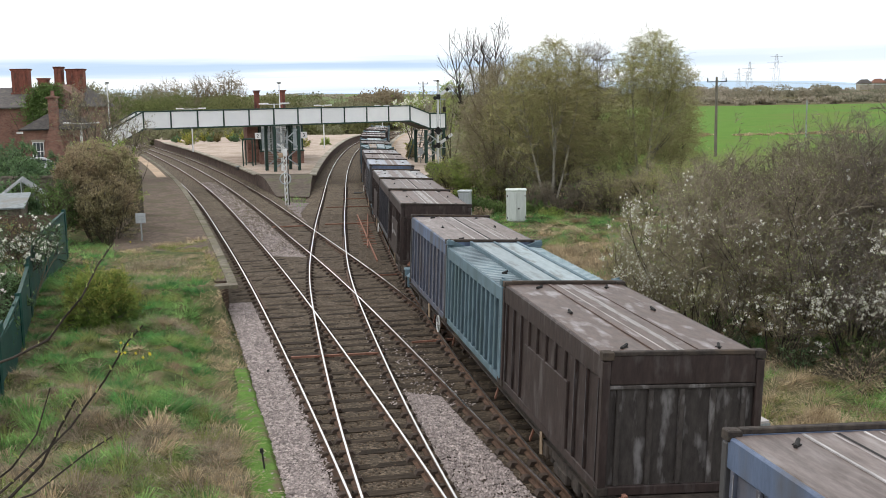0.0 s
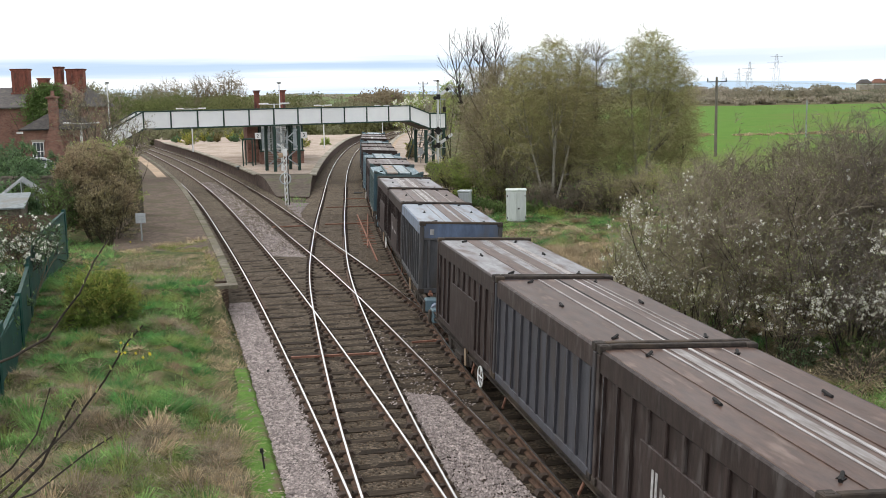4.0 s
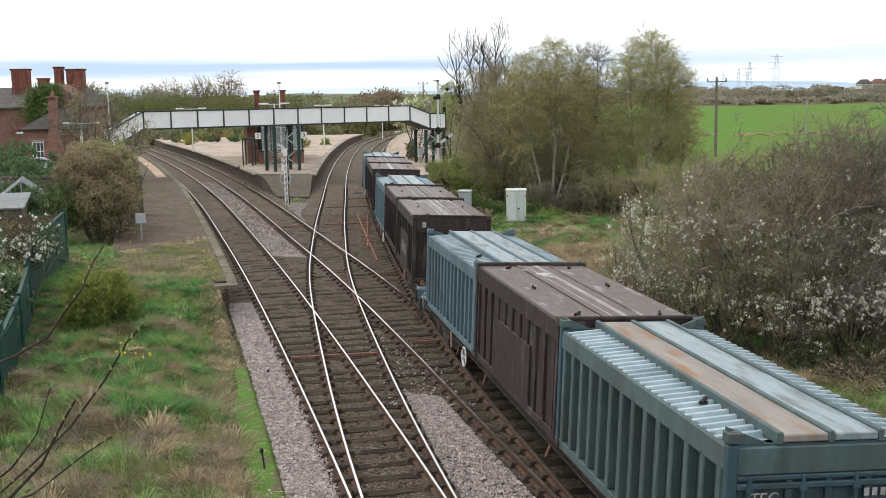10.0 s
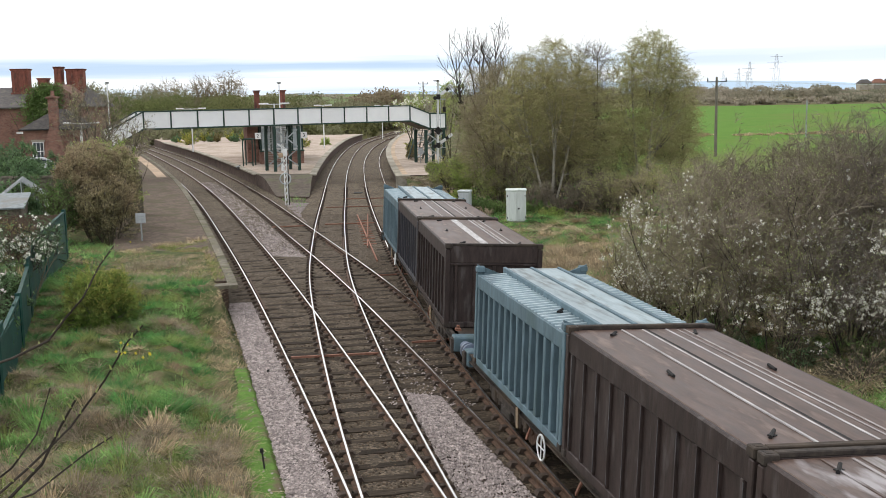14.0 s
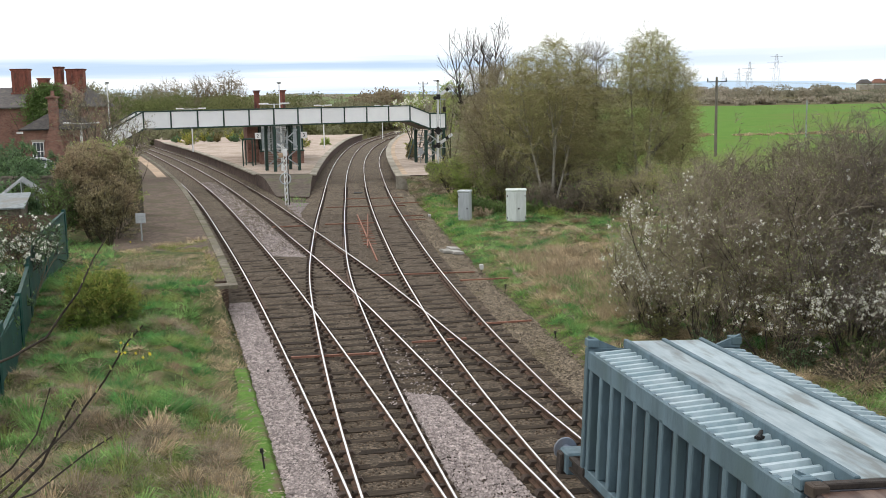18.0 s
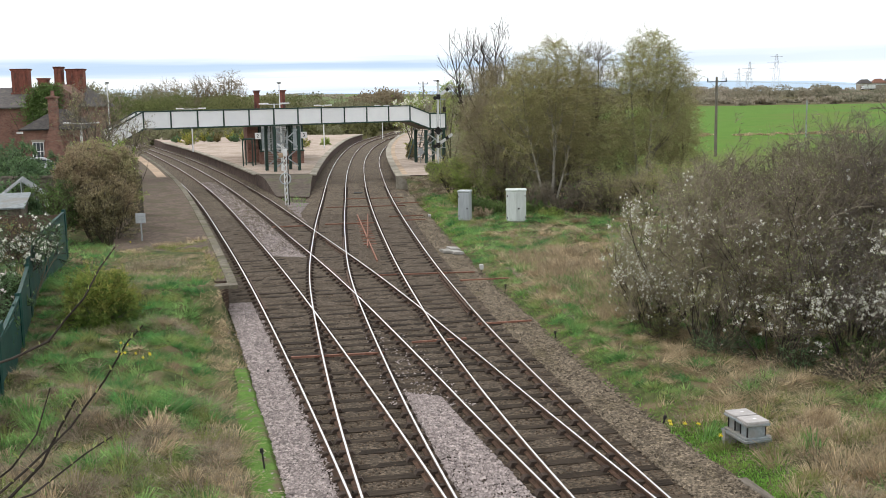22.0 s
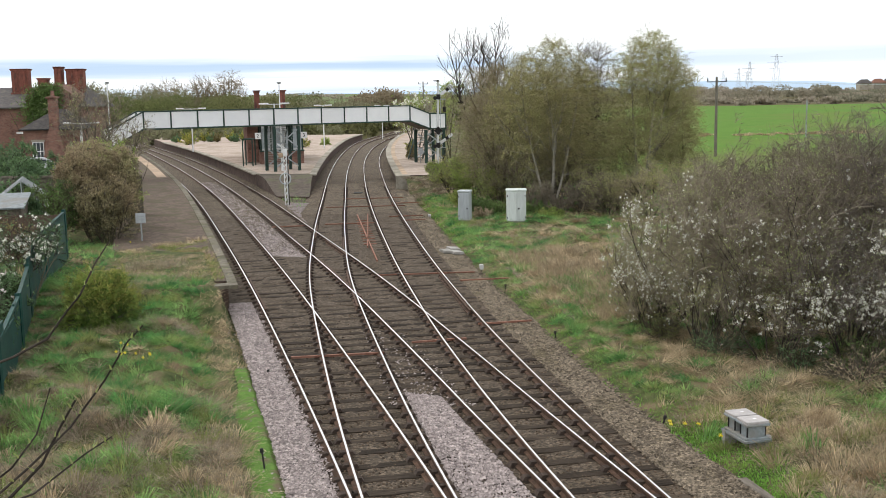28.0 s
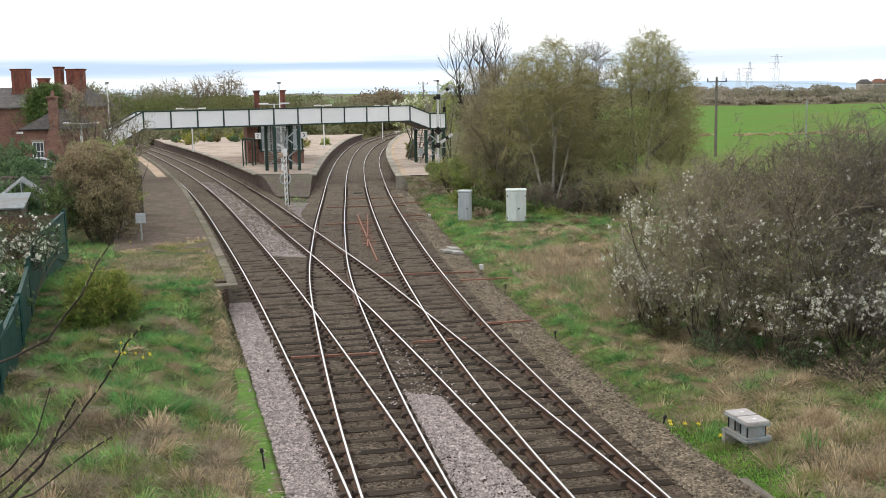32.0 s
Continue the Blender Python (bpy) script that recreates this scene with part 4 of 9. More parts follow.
        bm = bmesh.new()
        ph = [rng.uniform(0, 6.28) for _ in range(3)]
        rim = [(q, r * (0.65 + 0.25 * math.sin(3 * q + ph[0]) + 0.2 * math.sin(5 * q + ph[1]) + 0.12 * math.sin(9 * q + ph[2]))) for q in [2 * math.pi * i / 26 for i in range(26)]]
        top = [bm.verts.new((w * math.cos(q) * 0.7, w * math.sin(q) * 1.5, 0.004)) for q, w in rim]
        low = [bm.verts.new((w * math.cos(q) * 0.72, w * math.sin(q) * 1.53, -0.01)) for q, w in rim]
        bm.faces.new(top)
        for i in range(26):
            bm.faces.new((low[i], low[(i + 1) % 26], top[(i + 1) % 26], top[i]))
        part("paint_splash", bm, SEAM, c, "splash of white paint").matrix_basis = pose(x, y, CH - 0.004)
    for k, (x, y) in enumerate(spots):
        piece("cleat", "cleat", lambda: rod(cube(-0.04, 0.04, -0.04, 0.04, -0.03, 0.0), (-0.12, -0.04, 0.008), (0.12, 0.04, 0.014), 0.024, n=6), M["dark_metal"], c, pose(x, y, CH + (-0.01 if style == "hard" else -0.07), 0, 0, 35 + 15 * (k % 3)), "black roof cleat")
    return c


def ring(bm, m, r, tube, n=20):
    """A ring in the y-z plane of m."""
    for k in range(n):
        a, b = 2 * math.pi * k / n, 2 * math.pi * (k + 1) / n
        rod(bm, m @ Vector((0, r * math.cos(a), r * math.sin(a))), m @ Vector((0, r * math.cos(b), r * math.sin(b))), tube, n=5)
    return bm


WL, PITCH, DECK = 20.4, 21.75, 0.80


def run(t):
    """Metres the train has gone at t: it gathers speed a little."""
    return 6.76 * t + 0.0135 * t * t


BOGIE = 6.9


def wheelset():
    bm = bmesh.new()
    rod(bm, (-0.9, 0, 0), (0.9, 0, 0), 0.07, n=8)
    for s in (-1, 1):
        rod(bm, (s * 0.70, 0, 0), (s * 0.82, 0, 0), 0.46, n=24)
        rod(bm, (s * 0.66, 0, 0), (s * 0.70, 0, 0), 0.49, n=24)
        for k in range(3):
            rod(bm, (s * 0.822, 0.24 * math.cos(k * 2.1), 0.24 * math.sin(k * 2.1)), (s * 0.835, 0.24 * math.cos(k * 2.1), 0.24 * math.sin(k * 2.1)), 0.05, n=8)
    return bm


def bogie_frame():
    bm = bmesh.new()
    for s in (-1, 1):
        bx(bm, s * 1.0 - 0.06, s * 1.0 + 0.06, -1.35, 1.35, 0.42, 0.60, 0.02)
        bx(bm, s * 1.0 - 0.09, s * 1.0 + 0.09, -0.35, 0.35, 0.26, 0.44, 0.02)
        for y in (-0.9, 0.9):
            bx(bm, s * 1.0 - 0.1, s * 1.0 + 0.1, y - 0.16, y + 0.16, 0.33, 0.62, 0.03)
            rod(bm, (s * 1.0, y - 0.3, 0.34), (s * 1.0, y - 0.3, 0.56), 0.07, n=8)
            rod(bm, (s * 1.0, y + 0.3, 0.34), (s * 1.0, y + 0.3, 0.56), 0.07, n=8)
    bx(bm, -1.0, 1.0, -0.2, 0.2, 0.45, 0.66)
    return bm


def wagon():
    w = thing("wagon", Matrix(), "flat container wagon with dark rusty bogies and white handbrake wheel", "wagon", "wagons of the train")
    h = WL / 2
    U = M["underframe"]
    for s in (-1, 1):
        piece("side_sill", "sill", lambda: bx(bx(cube(-0.04, 0.04, -h, h, 0.62, 0.78), -0.09, 0.09, -h, h, 0.76, 0.80), -0.09, 0.09, -h, h, 0.60, 0.63), U, w, pose(s * 1.02, 0, 0))
        for y in (-5.2, -2.4, 2.4, 5.2):
            piece("brake_lever", "lever", lambda: bar(bmesh.new(), (0, 0, 0.58), (0, 0.25, 0.28), 0.03, 0.05), M["rust"], w, pose(s * 1.07, y, 0))
        wh = ring(bmesh.new(), Matrix(), 0.22, 0.018)
        for a in (0, 1.57):
            rod(wh, (0, 0.22 * math.cos(a), 0.22 * math.sin(a)), (0, -0.22 * math.cos(a), -0.22 * math.sin(a)), 0.014, n=5)
        part("handbrake_wheel", wh, M["white_paint"], w, "white handbrake wheel").matrix_basis = pose(s * 1.15, 4.3, 0.50)
    piece("centre_beam", "beam", lambda: bx(cube(-0.25, 0.25, -h, h, 0.5, 0.76), -1.0, 1.0, -h + 0.1, h - 0.1, 0.74, 0.79), U, w)
    for k in range(7):
        piece("cross_member", "cross", lambda: cube(-1.0, 1.0, -0.09, 0.09, 0.58, 0.74), U, w, pose(0, -7.5 + 2.5 * k, 0))
    for e in (-1, 1):
        f = pose(0, e * h, 0, 0, 0, 0 if e < 0 else 180)
        piece("headstock", "head", lambda: cube(-1.2, 1.2, -0.12, 0.1, 0.45, 0.80, 0.02), U, w, f)
        piece("end_platform", "endplat", lambda: bx(bx(cube(0.50, 1.14, -0.16, 0.25, 0.48, 0.84, 0.03), -1.14, -0.50, -0.16, 0.25, 0.48, 0.84, 0.03), -0.5, 0.5, -0.14, 0.02, 0.56, 0.80, 0.01), BLUE, w, f, "scuffed light blue buffer boxes")
        piece("end_floor", "efloor", lambda: cube(-1.02, 1.02, 0.25, 1.05, 0.775, 0.80), U, w, f)
        for x in (-0.9, 0.9):
            piece("twistlock", "lock", lambda: bx(cube(-0.07, 0.07, -0.09, 0.09, 0.79, 0.86, 0.012), -0.035, 0.035, -0.05, 0.05, 0.86, 0.93, 0.012), M["rust"], w, f @ pose(x, 0.8, 0))
        for s in (-1, 1):
            piece("buffer", "buff", lambda: rod(rod(rod(bmesh.new(), (0, -0.1, 0.62), (0, -0.42, 0.62), 0.13, n=14), (0, -0.42, 0.62), (0, -0.62, 0.62), 0.09, n=14), (0, -0.62, 0.62), (0, -0.67, 0.62), 0.2, n=18), PALE, w, f @ pose(s * 0.87, 0, 0))
        piece("coupling", "coup", lambda: bar(bar(bmesh.new(), (0, -0.1, 0.6), (0, -0.5, 0.55), 0.14, 0.16), (0, -0.45, 0.55), (0, -0.67, 0.5), 0.08, 0.1), M["dark_metal"], w, f)
        piece("brake_hose", "hose", lambda: rod(rod(bmesh.new(), (0.35, -0.1, 0.55), (0.38, -0.4, 0.25), 0.025), (0.38, -0.4, 0.25), (0.36, -0.67, 0.3), 0.025), M["dark_metal"], w, f)
        bo = piece("bogie", "bogie", bogie_frame, U, w, pose(0, e * BOGIE, 0))
        for y in (-0.9, 0.9):
            piece("wheelset", "wheels", wheelset, M["rail_rust"], bo, pose(0, y, 0.46), "rusty spinning wheels on an axle")
        piece("tie_down", "tie", lambda: bar(bmesh.new(), (0, 0, 0.75), (0.02, 0.02, 0.35), 0.05, 0.09), M["yellow_line"], w, pose(-1.12, e * (h - 4.3), 0), "small yellow hanging strap")
    return w


KINDS = {
    "brown": lambda: container("hard", BROWN, BROWN, ROOF, BROWN, "dark brown steel container with worn flat roof", streaks=1),
    "brown_lined": lambda: container("hard", BROWN, BROWN, ROOF, BROWN, "dark brown steel container with thin white seams along its roof", streaks=4),
    "brown_plain": lambda: container("hard", BROWN, BROWN, ROOF_SCUFF, BROWN, "dark brown container with painted-out side panel and white-spotted roof", panel="plain", streaks=1, splashes=((-0.1, 1.6, 0.24), (-0.35, 2.2, 0.1))),
    "brown_dirty": lambda: container("hard", BROWN, BROWN, ROOF_SCUFF, DIRTY, "dark brown steel container with pale scuffed end and painted-out panel", panel="plain", streaks=1),
    "brown_logo": lambda: container("hard", BROWN, BROWN, ROOF, BROWN, "dark brown steel container with faded lettering on a side panel", panel="logo", streaks=3),
    "brown_scrawl": lambda: container("hard", BROWN, BROWN, ROOF_SCUFF, BROWN, "dark brown steel container with white scrawl on its side", panel="scrawl", streaks=3, tag=True, splashes=((-0.55, 1.3, 0.12), (-0.75, 0.4, 0.09), (0.55, 2.0, 0.12))),
    "brown_steel": lambda: container("hard", BROWN, BROWN, ROOF_STEEL, BROWN, "dark brown steel container with painted-out panel and bare grey roof", panel="plain", streaks=8, splashes=((-0.85, -2.5, 0.26), (-0.2, -2.45, 0.10), (-0.5, -1.6, 0.10), (0.1, 0.3, 0.12), (-0.25, 1.2, 0.2), (-0.55, 1.6, 0.08))),
    "brown_pale": lambda: container("hard", BROWN, BROWN, ROOF_STEEL, BROWN, "dark brown steel container with whitish grey roof and brown stripes", panel="plain", streaks=6),
    "brown_striped": lambda: container("hard", BROWN, BROWN, ROOF, BROWN, "dark brown steel container with a broad white stripe along its roof", streaks=7),
    "blue_band": lambda: container("hard", SLATE, STEELBLUE, ROOF_GREY, GREY, "slate-blue ribbed steel container with blue top rail and streaked roof", streaks=4),
    "slate": lambda: container("hard", DARKSLATE, BROWN, ROOF, BROWN, "slate-grey ribbed steel container with brown top rail and streaked roof", streaks=4),
    "pale": lambda: container("hard", GREY, PALE, ROOF_BLUE, GREY, "grey container with pale blue top rail and whitish blue roof", streaks=5, tag=True),
    "blue_vent": lambda: container("vent", BLUE, BLUE, LID_PALE, BLUE, "light blue ribbed container with corrugated roof and pale lids"),
    "teal_vent": lambda: container("vent", TEAL, TEAL, LID_PALE, TEALEND, "teal ribbed container with corrugated roof and one rusty lid", lid=LID_RUST),
}
CONSIST = (("brown", "brown", "blue_band"), ("brown_dirty", "blue_vent", "blue_band"), ("brown_logo", "slate", "brown_pale"), ("pale", "brown_logo", "brown_steel"),
           ("teal_vent", "brown_plain", "blue_vent"), ("brown_scrawl", "brown_lined", "blue_vent"), ("brown_striped", "slate", "blue_vent"))
FRONT = 14.9  # distance of the second wagon's leading container from the camera's foot, along the track, at the start

_y = np.arange(-260, 231, 0.25)
_x, _yy = offset_line("R2", _y, 0.10)
_s = np.r_[0, np.cumsum(np.hypot(np.diff(_x), np.diff(_yy)))]
_s -= np.interp(0, _y, _s)


def on_track(s):
    return Vector((np.interp(s, _s, _x), np.interp(s, _s, _yy), 0))


def train_pose(s):
    """Pose of a wagon whose middle is s metres along the track: it rides on its two bogies and leans with the curve."""
    a, b = on_track(s - BOGIE), on_track(s + BOGIE)
    d = b - a
    return Matrix.Translation((a + b) / 2) @ Matrix.Rotation(math.atan2(-d.x, d.y), 4, "Z") @ Matrix.Rotation(radians(LEAN), 4, "Y")


LEAN = 2.6
TRAIN = []
made = {}
for i, boxes in enumerate(CONSIST):
    start = FRONT + CL / 2 + 6.1 + (i - 1) * PITCH
    w = copy_thing(made["wagon"], Matrix()) if "wagon" in made else made.setdefault("wagon", wagon())
    TRAIN.append((w, start, Matrix()))
    for k, kind in enumerate(boxes):
        c = copy_thing(made[kind], Matrix()) if kind in made else made.setdefault(kind, KINDS[kind]())
        TRAIN.append((c, start, pose(0, (k - 1) * 6.12, DECK + 0.005)))


# ---- footbridge ----
def gz(x, y):
    return float(ground_z(x, y))


G = M["dark_green"]
FB = pose(-22.25, 80.0, 0, 0, 0, math.degrees(math.atan2(12.0, 19.6)))
FLOOR, TOP, SPAN, WIDE = 4.48, 5.81, 22.98, 1.9


def footbridge():
    b = thing("footbridge", FB, "covered-sided station footbridge with white panels in dark green frames", "footbridge")
    n = 11
    w = SPAN / n
    for y in (0.0, WIDE):
        for k in range(n):
            part("parapet_panel", cube(k * w + 0.05, (k + 1) * w - 0.05, y - 0.02, y + 0.02, FLOOR + 0.06, TOP - 0.06), M["panel_white"], b, "white sheet parapet panel")
        for k in range(n + 1):
            part("parapet_post", cube(k * w - 0.055, k * w + 0.055, y - 0.07, y + 0.07, FLOOR - 0.04, TOP + 0.02, 0.01), G, b)
        part("top_rail", cube(-0.06, SPAN + 0.06, y - 0.075, y + 0.075, TOP - 0.06, TOP + 0.02, 0.01), G, b)
        part("bottom_girder", cube(-0.06, SPAN + 0.06, y - 0.08, y + 0.08, FLOOR - 0.05, FLOOR + 0.06, 0.01), G, b)
    part("deck", cube(0, SPAN, 0.05, WIDE - 0.05, FLOOR - 0.06, FLOOR), M["timber"], b)
    # sloping ends and landings
    for x0, x1, z0, z1 in ((SPAN, SPAN + 2.0, 0.0, -0.72), (SPAN + 2.0, SPAN + 3.6, -0.72, -0.72), (0.0, -2.6, 0.0, -1.35)):
        for y in (0.0, WIDE):
            bm = bmesh.new()
            q = [(x0, FLOOR + 0.06 + z0), (x1, FLOOR + 0.06 + z1), (x1, TOP - 0.06 + z1), (x0, TOP - 0.06 + z0)]
            f = [bm.verts.new((a, y - 0.02, c)) for a, c in q]
            g = [bm.verts.new((a, y + 0.02, c)) for a, c in q]
            bm.faces.new(f)
            bm.faces.new(g[::-1])
            for i in range(4):
                bm.faces.new((f[i], g[i], g[(i + 1) % 4], f[(i + 1) % 4]))
            part("parapet_panel", bm, M["panel_white"], b, "white sheet parapet panel")
            bm = bmesh.new()
            bar(bm, (x0, y, TOP - 0.02 + z0), (x1, y, TOP - 0.02 + z1), 0.14, 0.09)
            bar(bm, (x0, y, FLOOR + 0.005 + z0), (x1, y, FLOOR + 0.005 + z1), 0.15, 0.11)
            part("sloping_rail", bm, G, b)
            part("parapet_post", cube(x1 - 0.055, x1 + 0.055, y - 0.07, y + 0.07, FLOOR - 0.12 + z1, TOP + 0.02 + z1), G, b)
        bm = bmesh.new()
        bar(bm, (x0, WIDE / 2, FLOOR - 0.04 + z0), (x1, WIDE / 2, FLOOR - 0.04 + z1), WIDE - 0.12, 0.06)
        part("deck", bm, M["timber"], b)
    # legs and braces on the island, and the tower on the narrow platform
    for x0, x1, low, zt in ((10.45, 12.54, PZ - 0.03, FLOOR), (SPAN + 1.6, SPAN + 3.4, PZ - 0.03, FLOOR - 0.72)):
        for x in (x0, x1):
            for y in (0.05, WIDE - 0.05):
                part("leg", cube(x - 0.11, x + 0.11, y - 0.11, y + 0.11, low, zt - 0.08, 0.015), G, b)
        for za, zb in ((low + 0.3, (low + zt) / 2), ((low + zt) / 2, zt - 0.3)):
            for y in (0.0, WIDE):
                for p, q in (((x0, za), (x1, zb)), ((x1, za), (x0, zb))):
                    part("brace", bar(bmesh.new(), (p[0], y, p[1]), (q[0], y, q[1]), 0.05, 0.09), M["galvanised"], b, "pale steel cross brace")
    # stairs: up to the deck from behind
    for xc, zt, low, w2 in ((11.5, FLOOR, PZ - 0.03, 1.5), (SPAN + 2.6, FLOOR - 0.72, PZ - 0.03, 1.3)):
        nst = int((zt - low) / 0.175)
        turn = pose(xc, WIDE, 0, 0, 0, -19) @ pose(-xc, -WIDE, 0)
        for k in range(nst):
            z = zt - (k + 1) * (zt - low) / (nst + 1)
            y = WIDE + 0.1 + 0.27 * k
            part("tread", cube(xc - w2 / 2, xc + w2 / 2, y, y + 0.29, z - 0.04, z, 0.008), M["concrete"] if xc < 20 else M["timber"], b).matrix_basis = turn
        yl = WIDE + 0.1 + 0.27 * nst
        for s in (-1, 1):
            bm = bmesh.new()
            bar(bm, (xc + s * (w2 / 2 + 0.03), WIDE, zt - 0.1), (xc + s * (w2 / 2 + 0.03), yl, low + 0.05), 0.05, 0.28)
            part("stringer", bm, G, b).matrix_basis = turn
            bm = bmesh.new()
            bar(bm, (xc + s * (w2 / 2 + 0.05), WIDE, zt + 0.95), (xc + s * (w2 / 2 + 0.05), yl, low + 1.0), 0.05, 0.06)
            for k in range(7):
                t = k / 6
                yy = WIDE + (yl - WIDE) * t
                zz = zt + (low - zt) * t
                bar(bm, (xc + s * (w2 / 2 + 0.05), yy, zz + 0.02), (xc + s * (w2 / 2 + 0.05), yy, zz + 0.95), 0.03, 0.03)
            part("handrail", bm, M["white_paint"] if xc < 20 else G, b).matrix_basis = turn
    return b


footbridge()


def number_sign(m, text, label):
    s = thing("platform_sign", m, label, "sign", "platform number signs")
    part("plate", cube(-0.26, 0.26, -0.02, 0.02, -0.28, 0.28, 0.006), M["white_paint"], s)
    part("bracket", bar(bmesh.new(), (0, 0.02, 0), (0, 0.45, 0), 0.05, 0.05), M["dark_metal"], s)
    written(s, text, pose(0, -0.026, 0, 90, 0, 0), 0.44, M["dark_metal"])


# ---- buildings ----
def hip_roof(bm, x0, x1, y0, y1, z0, z1, ridge=0.4):
    """A hipped roof; the ridge runs along the longer side."""
    cx, cy = (x0 + x1) / 2, (y0 + y1) / 2
    if x1 - x0 > y1 - y0:
        k = (y1 - y0) / 2 * ridge * 2
        a, b = (x0 + k, cy, z1), (x1 - k, cy, z1)
    else:
        k = (x1 - x0) / 2 * ridge * 2
        a, b = (cx, y0 + k, z1), (cx, y1 - k, z1)
    lo = [bm.verts.new(q) for q in ((x0, y0, z0), (x1, y0, z0), (x1, y1, z0), (x0, y1, z0))]
    ba = [bm.verts.new((v.co.x, v.co.y, z0 - 0.12)) for v in lo]
    A, B = bm.verts.new(a), bm.verts.new(b)
    if x1 - x0 > y1 - y0:
        fs = [(lo[0], lo[1], B, A), (lo[1], lo[2], B), (lo[2], lo[3], A, B), (lo[3], lo[0], A)]
    else:
        fs = [(lo[0], lo[1], A), (lo[1], lo[2], B, A), (lo[2], lo[3], B), (lo[3], lo[0], A, B)]
    for f in fs:
        bm.faces.new(f)
    for i in range(4):
        bm.faces.new((ba[i], ba[(i + 1) % 4], lo[(i + 1) % 4], lo[i]))
    bm.faces.new(ba[::-1])
    return bm


def sash(parent, m, w, h, bars=2):
    """A white sash window set in a wall, facing -y."""
    f = bmesh.new()
    for a, b, c, d in ((-w / 2, -w / 2 + 0.09, 0, h), (w / 2 - 0.09, w / 2, 0, h), (-w / 2, w / 2, 0, 0.09), (-w / 2, w / 2, h - 0.09, h), (-w / 2, w / 2, h / 2 - 0.04, h / 2 + 0.04)):
        bx(f, a, b, -0.05, 0.05, c, d)
    for k in range(1, bars + 1):
        x = -w / 2 + w * k / (bars + 1)
        bx(f, x - 0.025, x + 0.025, -0.03, 0.03, 0.05, h - 0.05)
    wn = part("window", f, M["white_paint"], parent, "white sash window")
    wn.matrix_basis = m
    part("pane", cube(-w / 2 + 0.05, w / 2 - 0.05, 0.0, 0.02, 0.05, h - 0.05), M["glass_dark"], wn)
    part("sill", cube(-w / 2 - 0.1, w / 2 + 0.1, -0.14, 0.04, -0.12, 0.0, 0.01), M["coping"], wn)
    part("lintel", cube(-w / 2 - 0.1, w / 2 + 0.1, -0.035, 0.03, h, h + 0.2), M["coping"], wn)


def stack(parent, x, y, w, d, z0, z1, pots=0, brick=None):
    bm = cube(x - w / 2, x + w / 2, y - d / 2, y + d / 2, z0, z1 - 0.22, 0.02)
    bx(bm, x - w / 2 - 0.06, x + w / 2 + 0.06, y - d / 2 - 0.06, y + d / 2 + 0.06, z1 - 0.22, z1 - 0.08, 0.02)
    bx(bm, x - w / 2 - 0.12, x + w / 2 + 0.12, y - d / 2 - 0.12, y + d / 2 + 0.12, z1 - 0.08, z1, 0.02)
    bx(bm, x - w / 2 - 0.10, x + w / 2 + 0.10, y - d / 2 - 0.10, y + d / 2 + 0.10, z0 + 0.0, z0 + 0.22, 0.02)
    c = part("chimney", bm, brick or M["chimney_brick"], parent, "red brick chimney stack")
    n = max(2, int(w / 0.42))
    for k in range(n):
        # recessed strips between the flues
        xx = x - w / 2 + w * (k + 0.5) / n
        part("flue_rib", cube(xx - 0.11, xx + 0.11, y - d / 2 - 0.045, y - d / 2 + 0.02, z0 + 0.22, z1 - 0.22), brick or M["chimney_brick"], c)


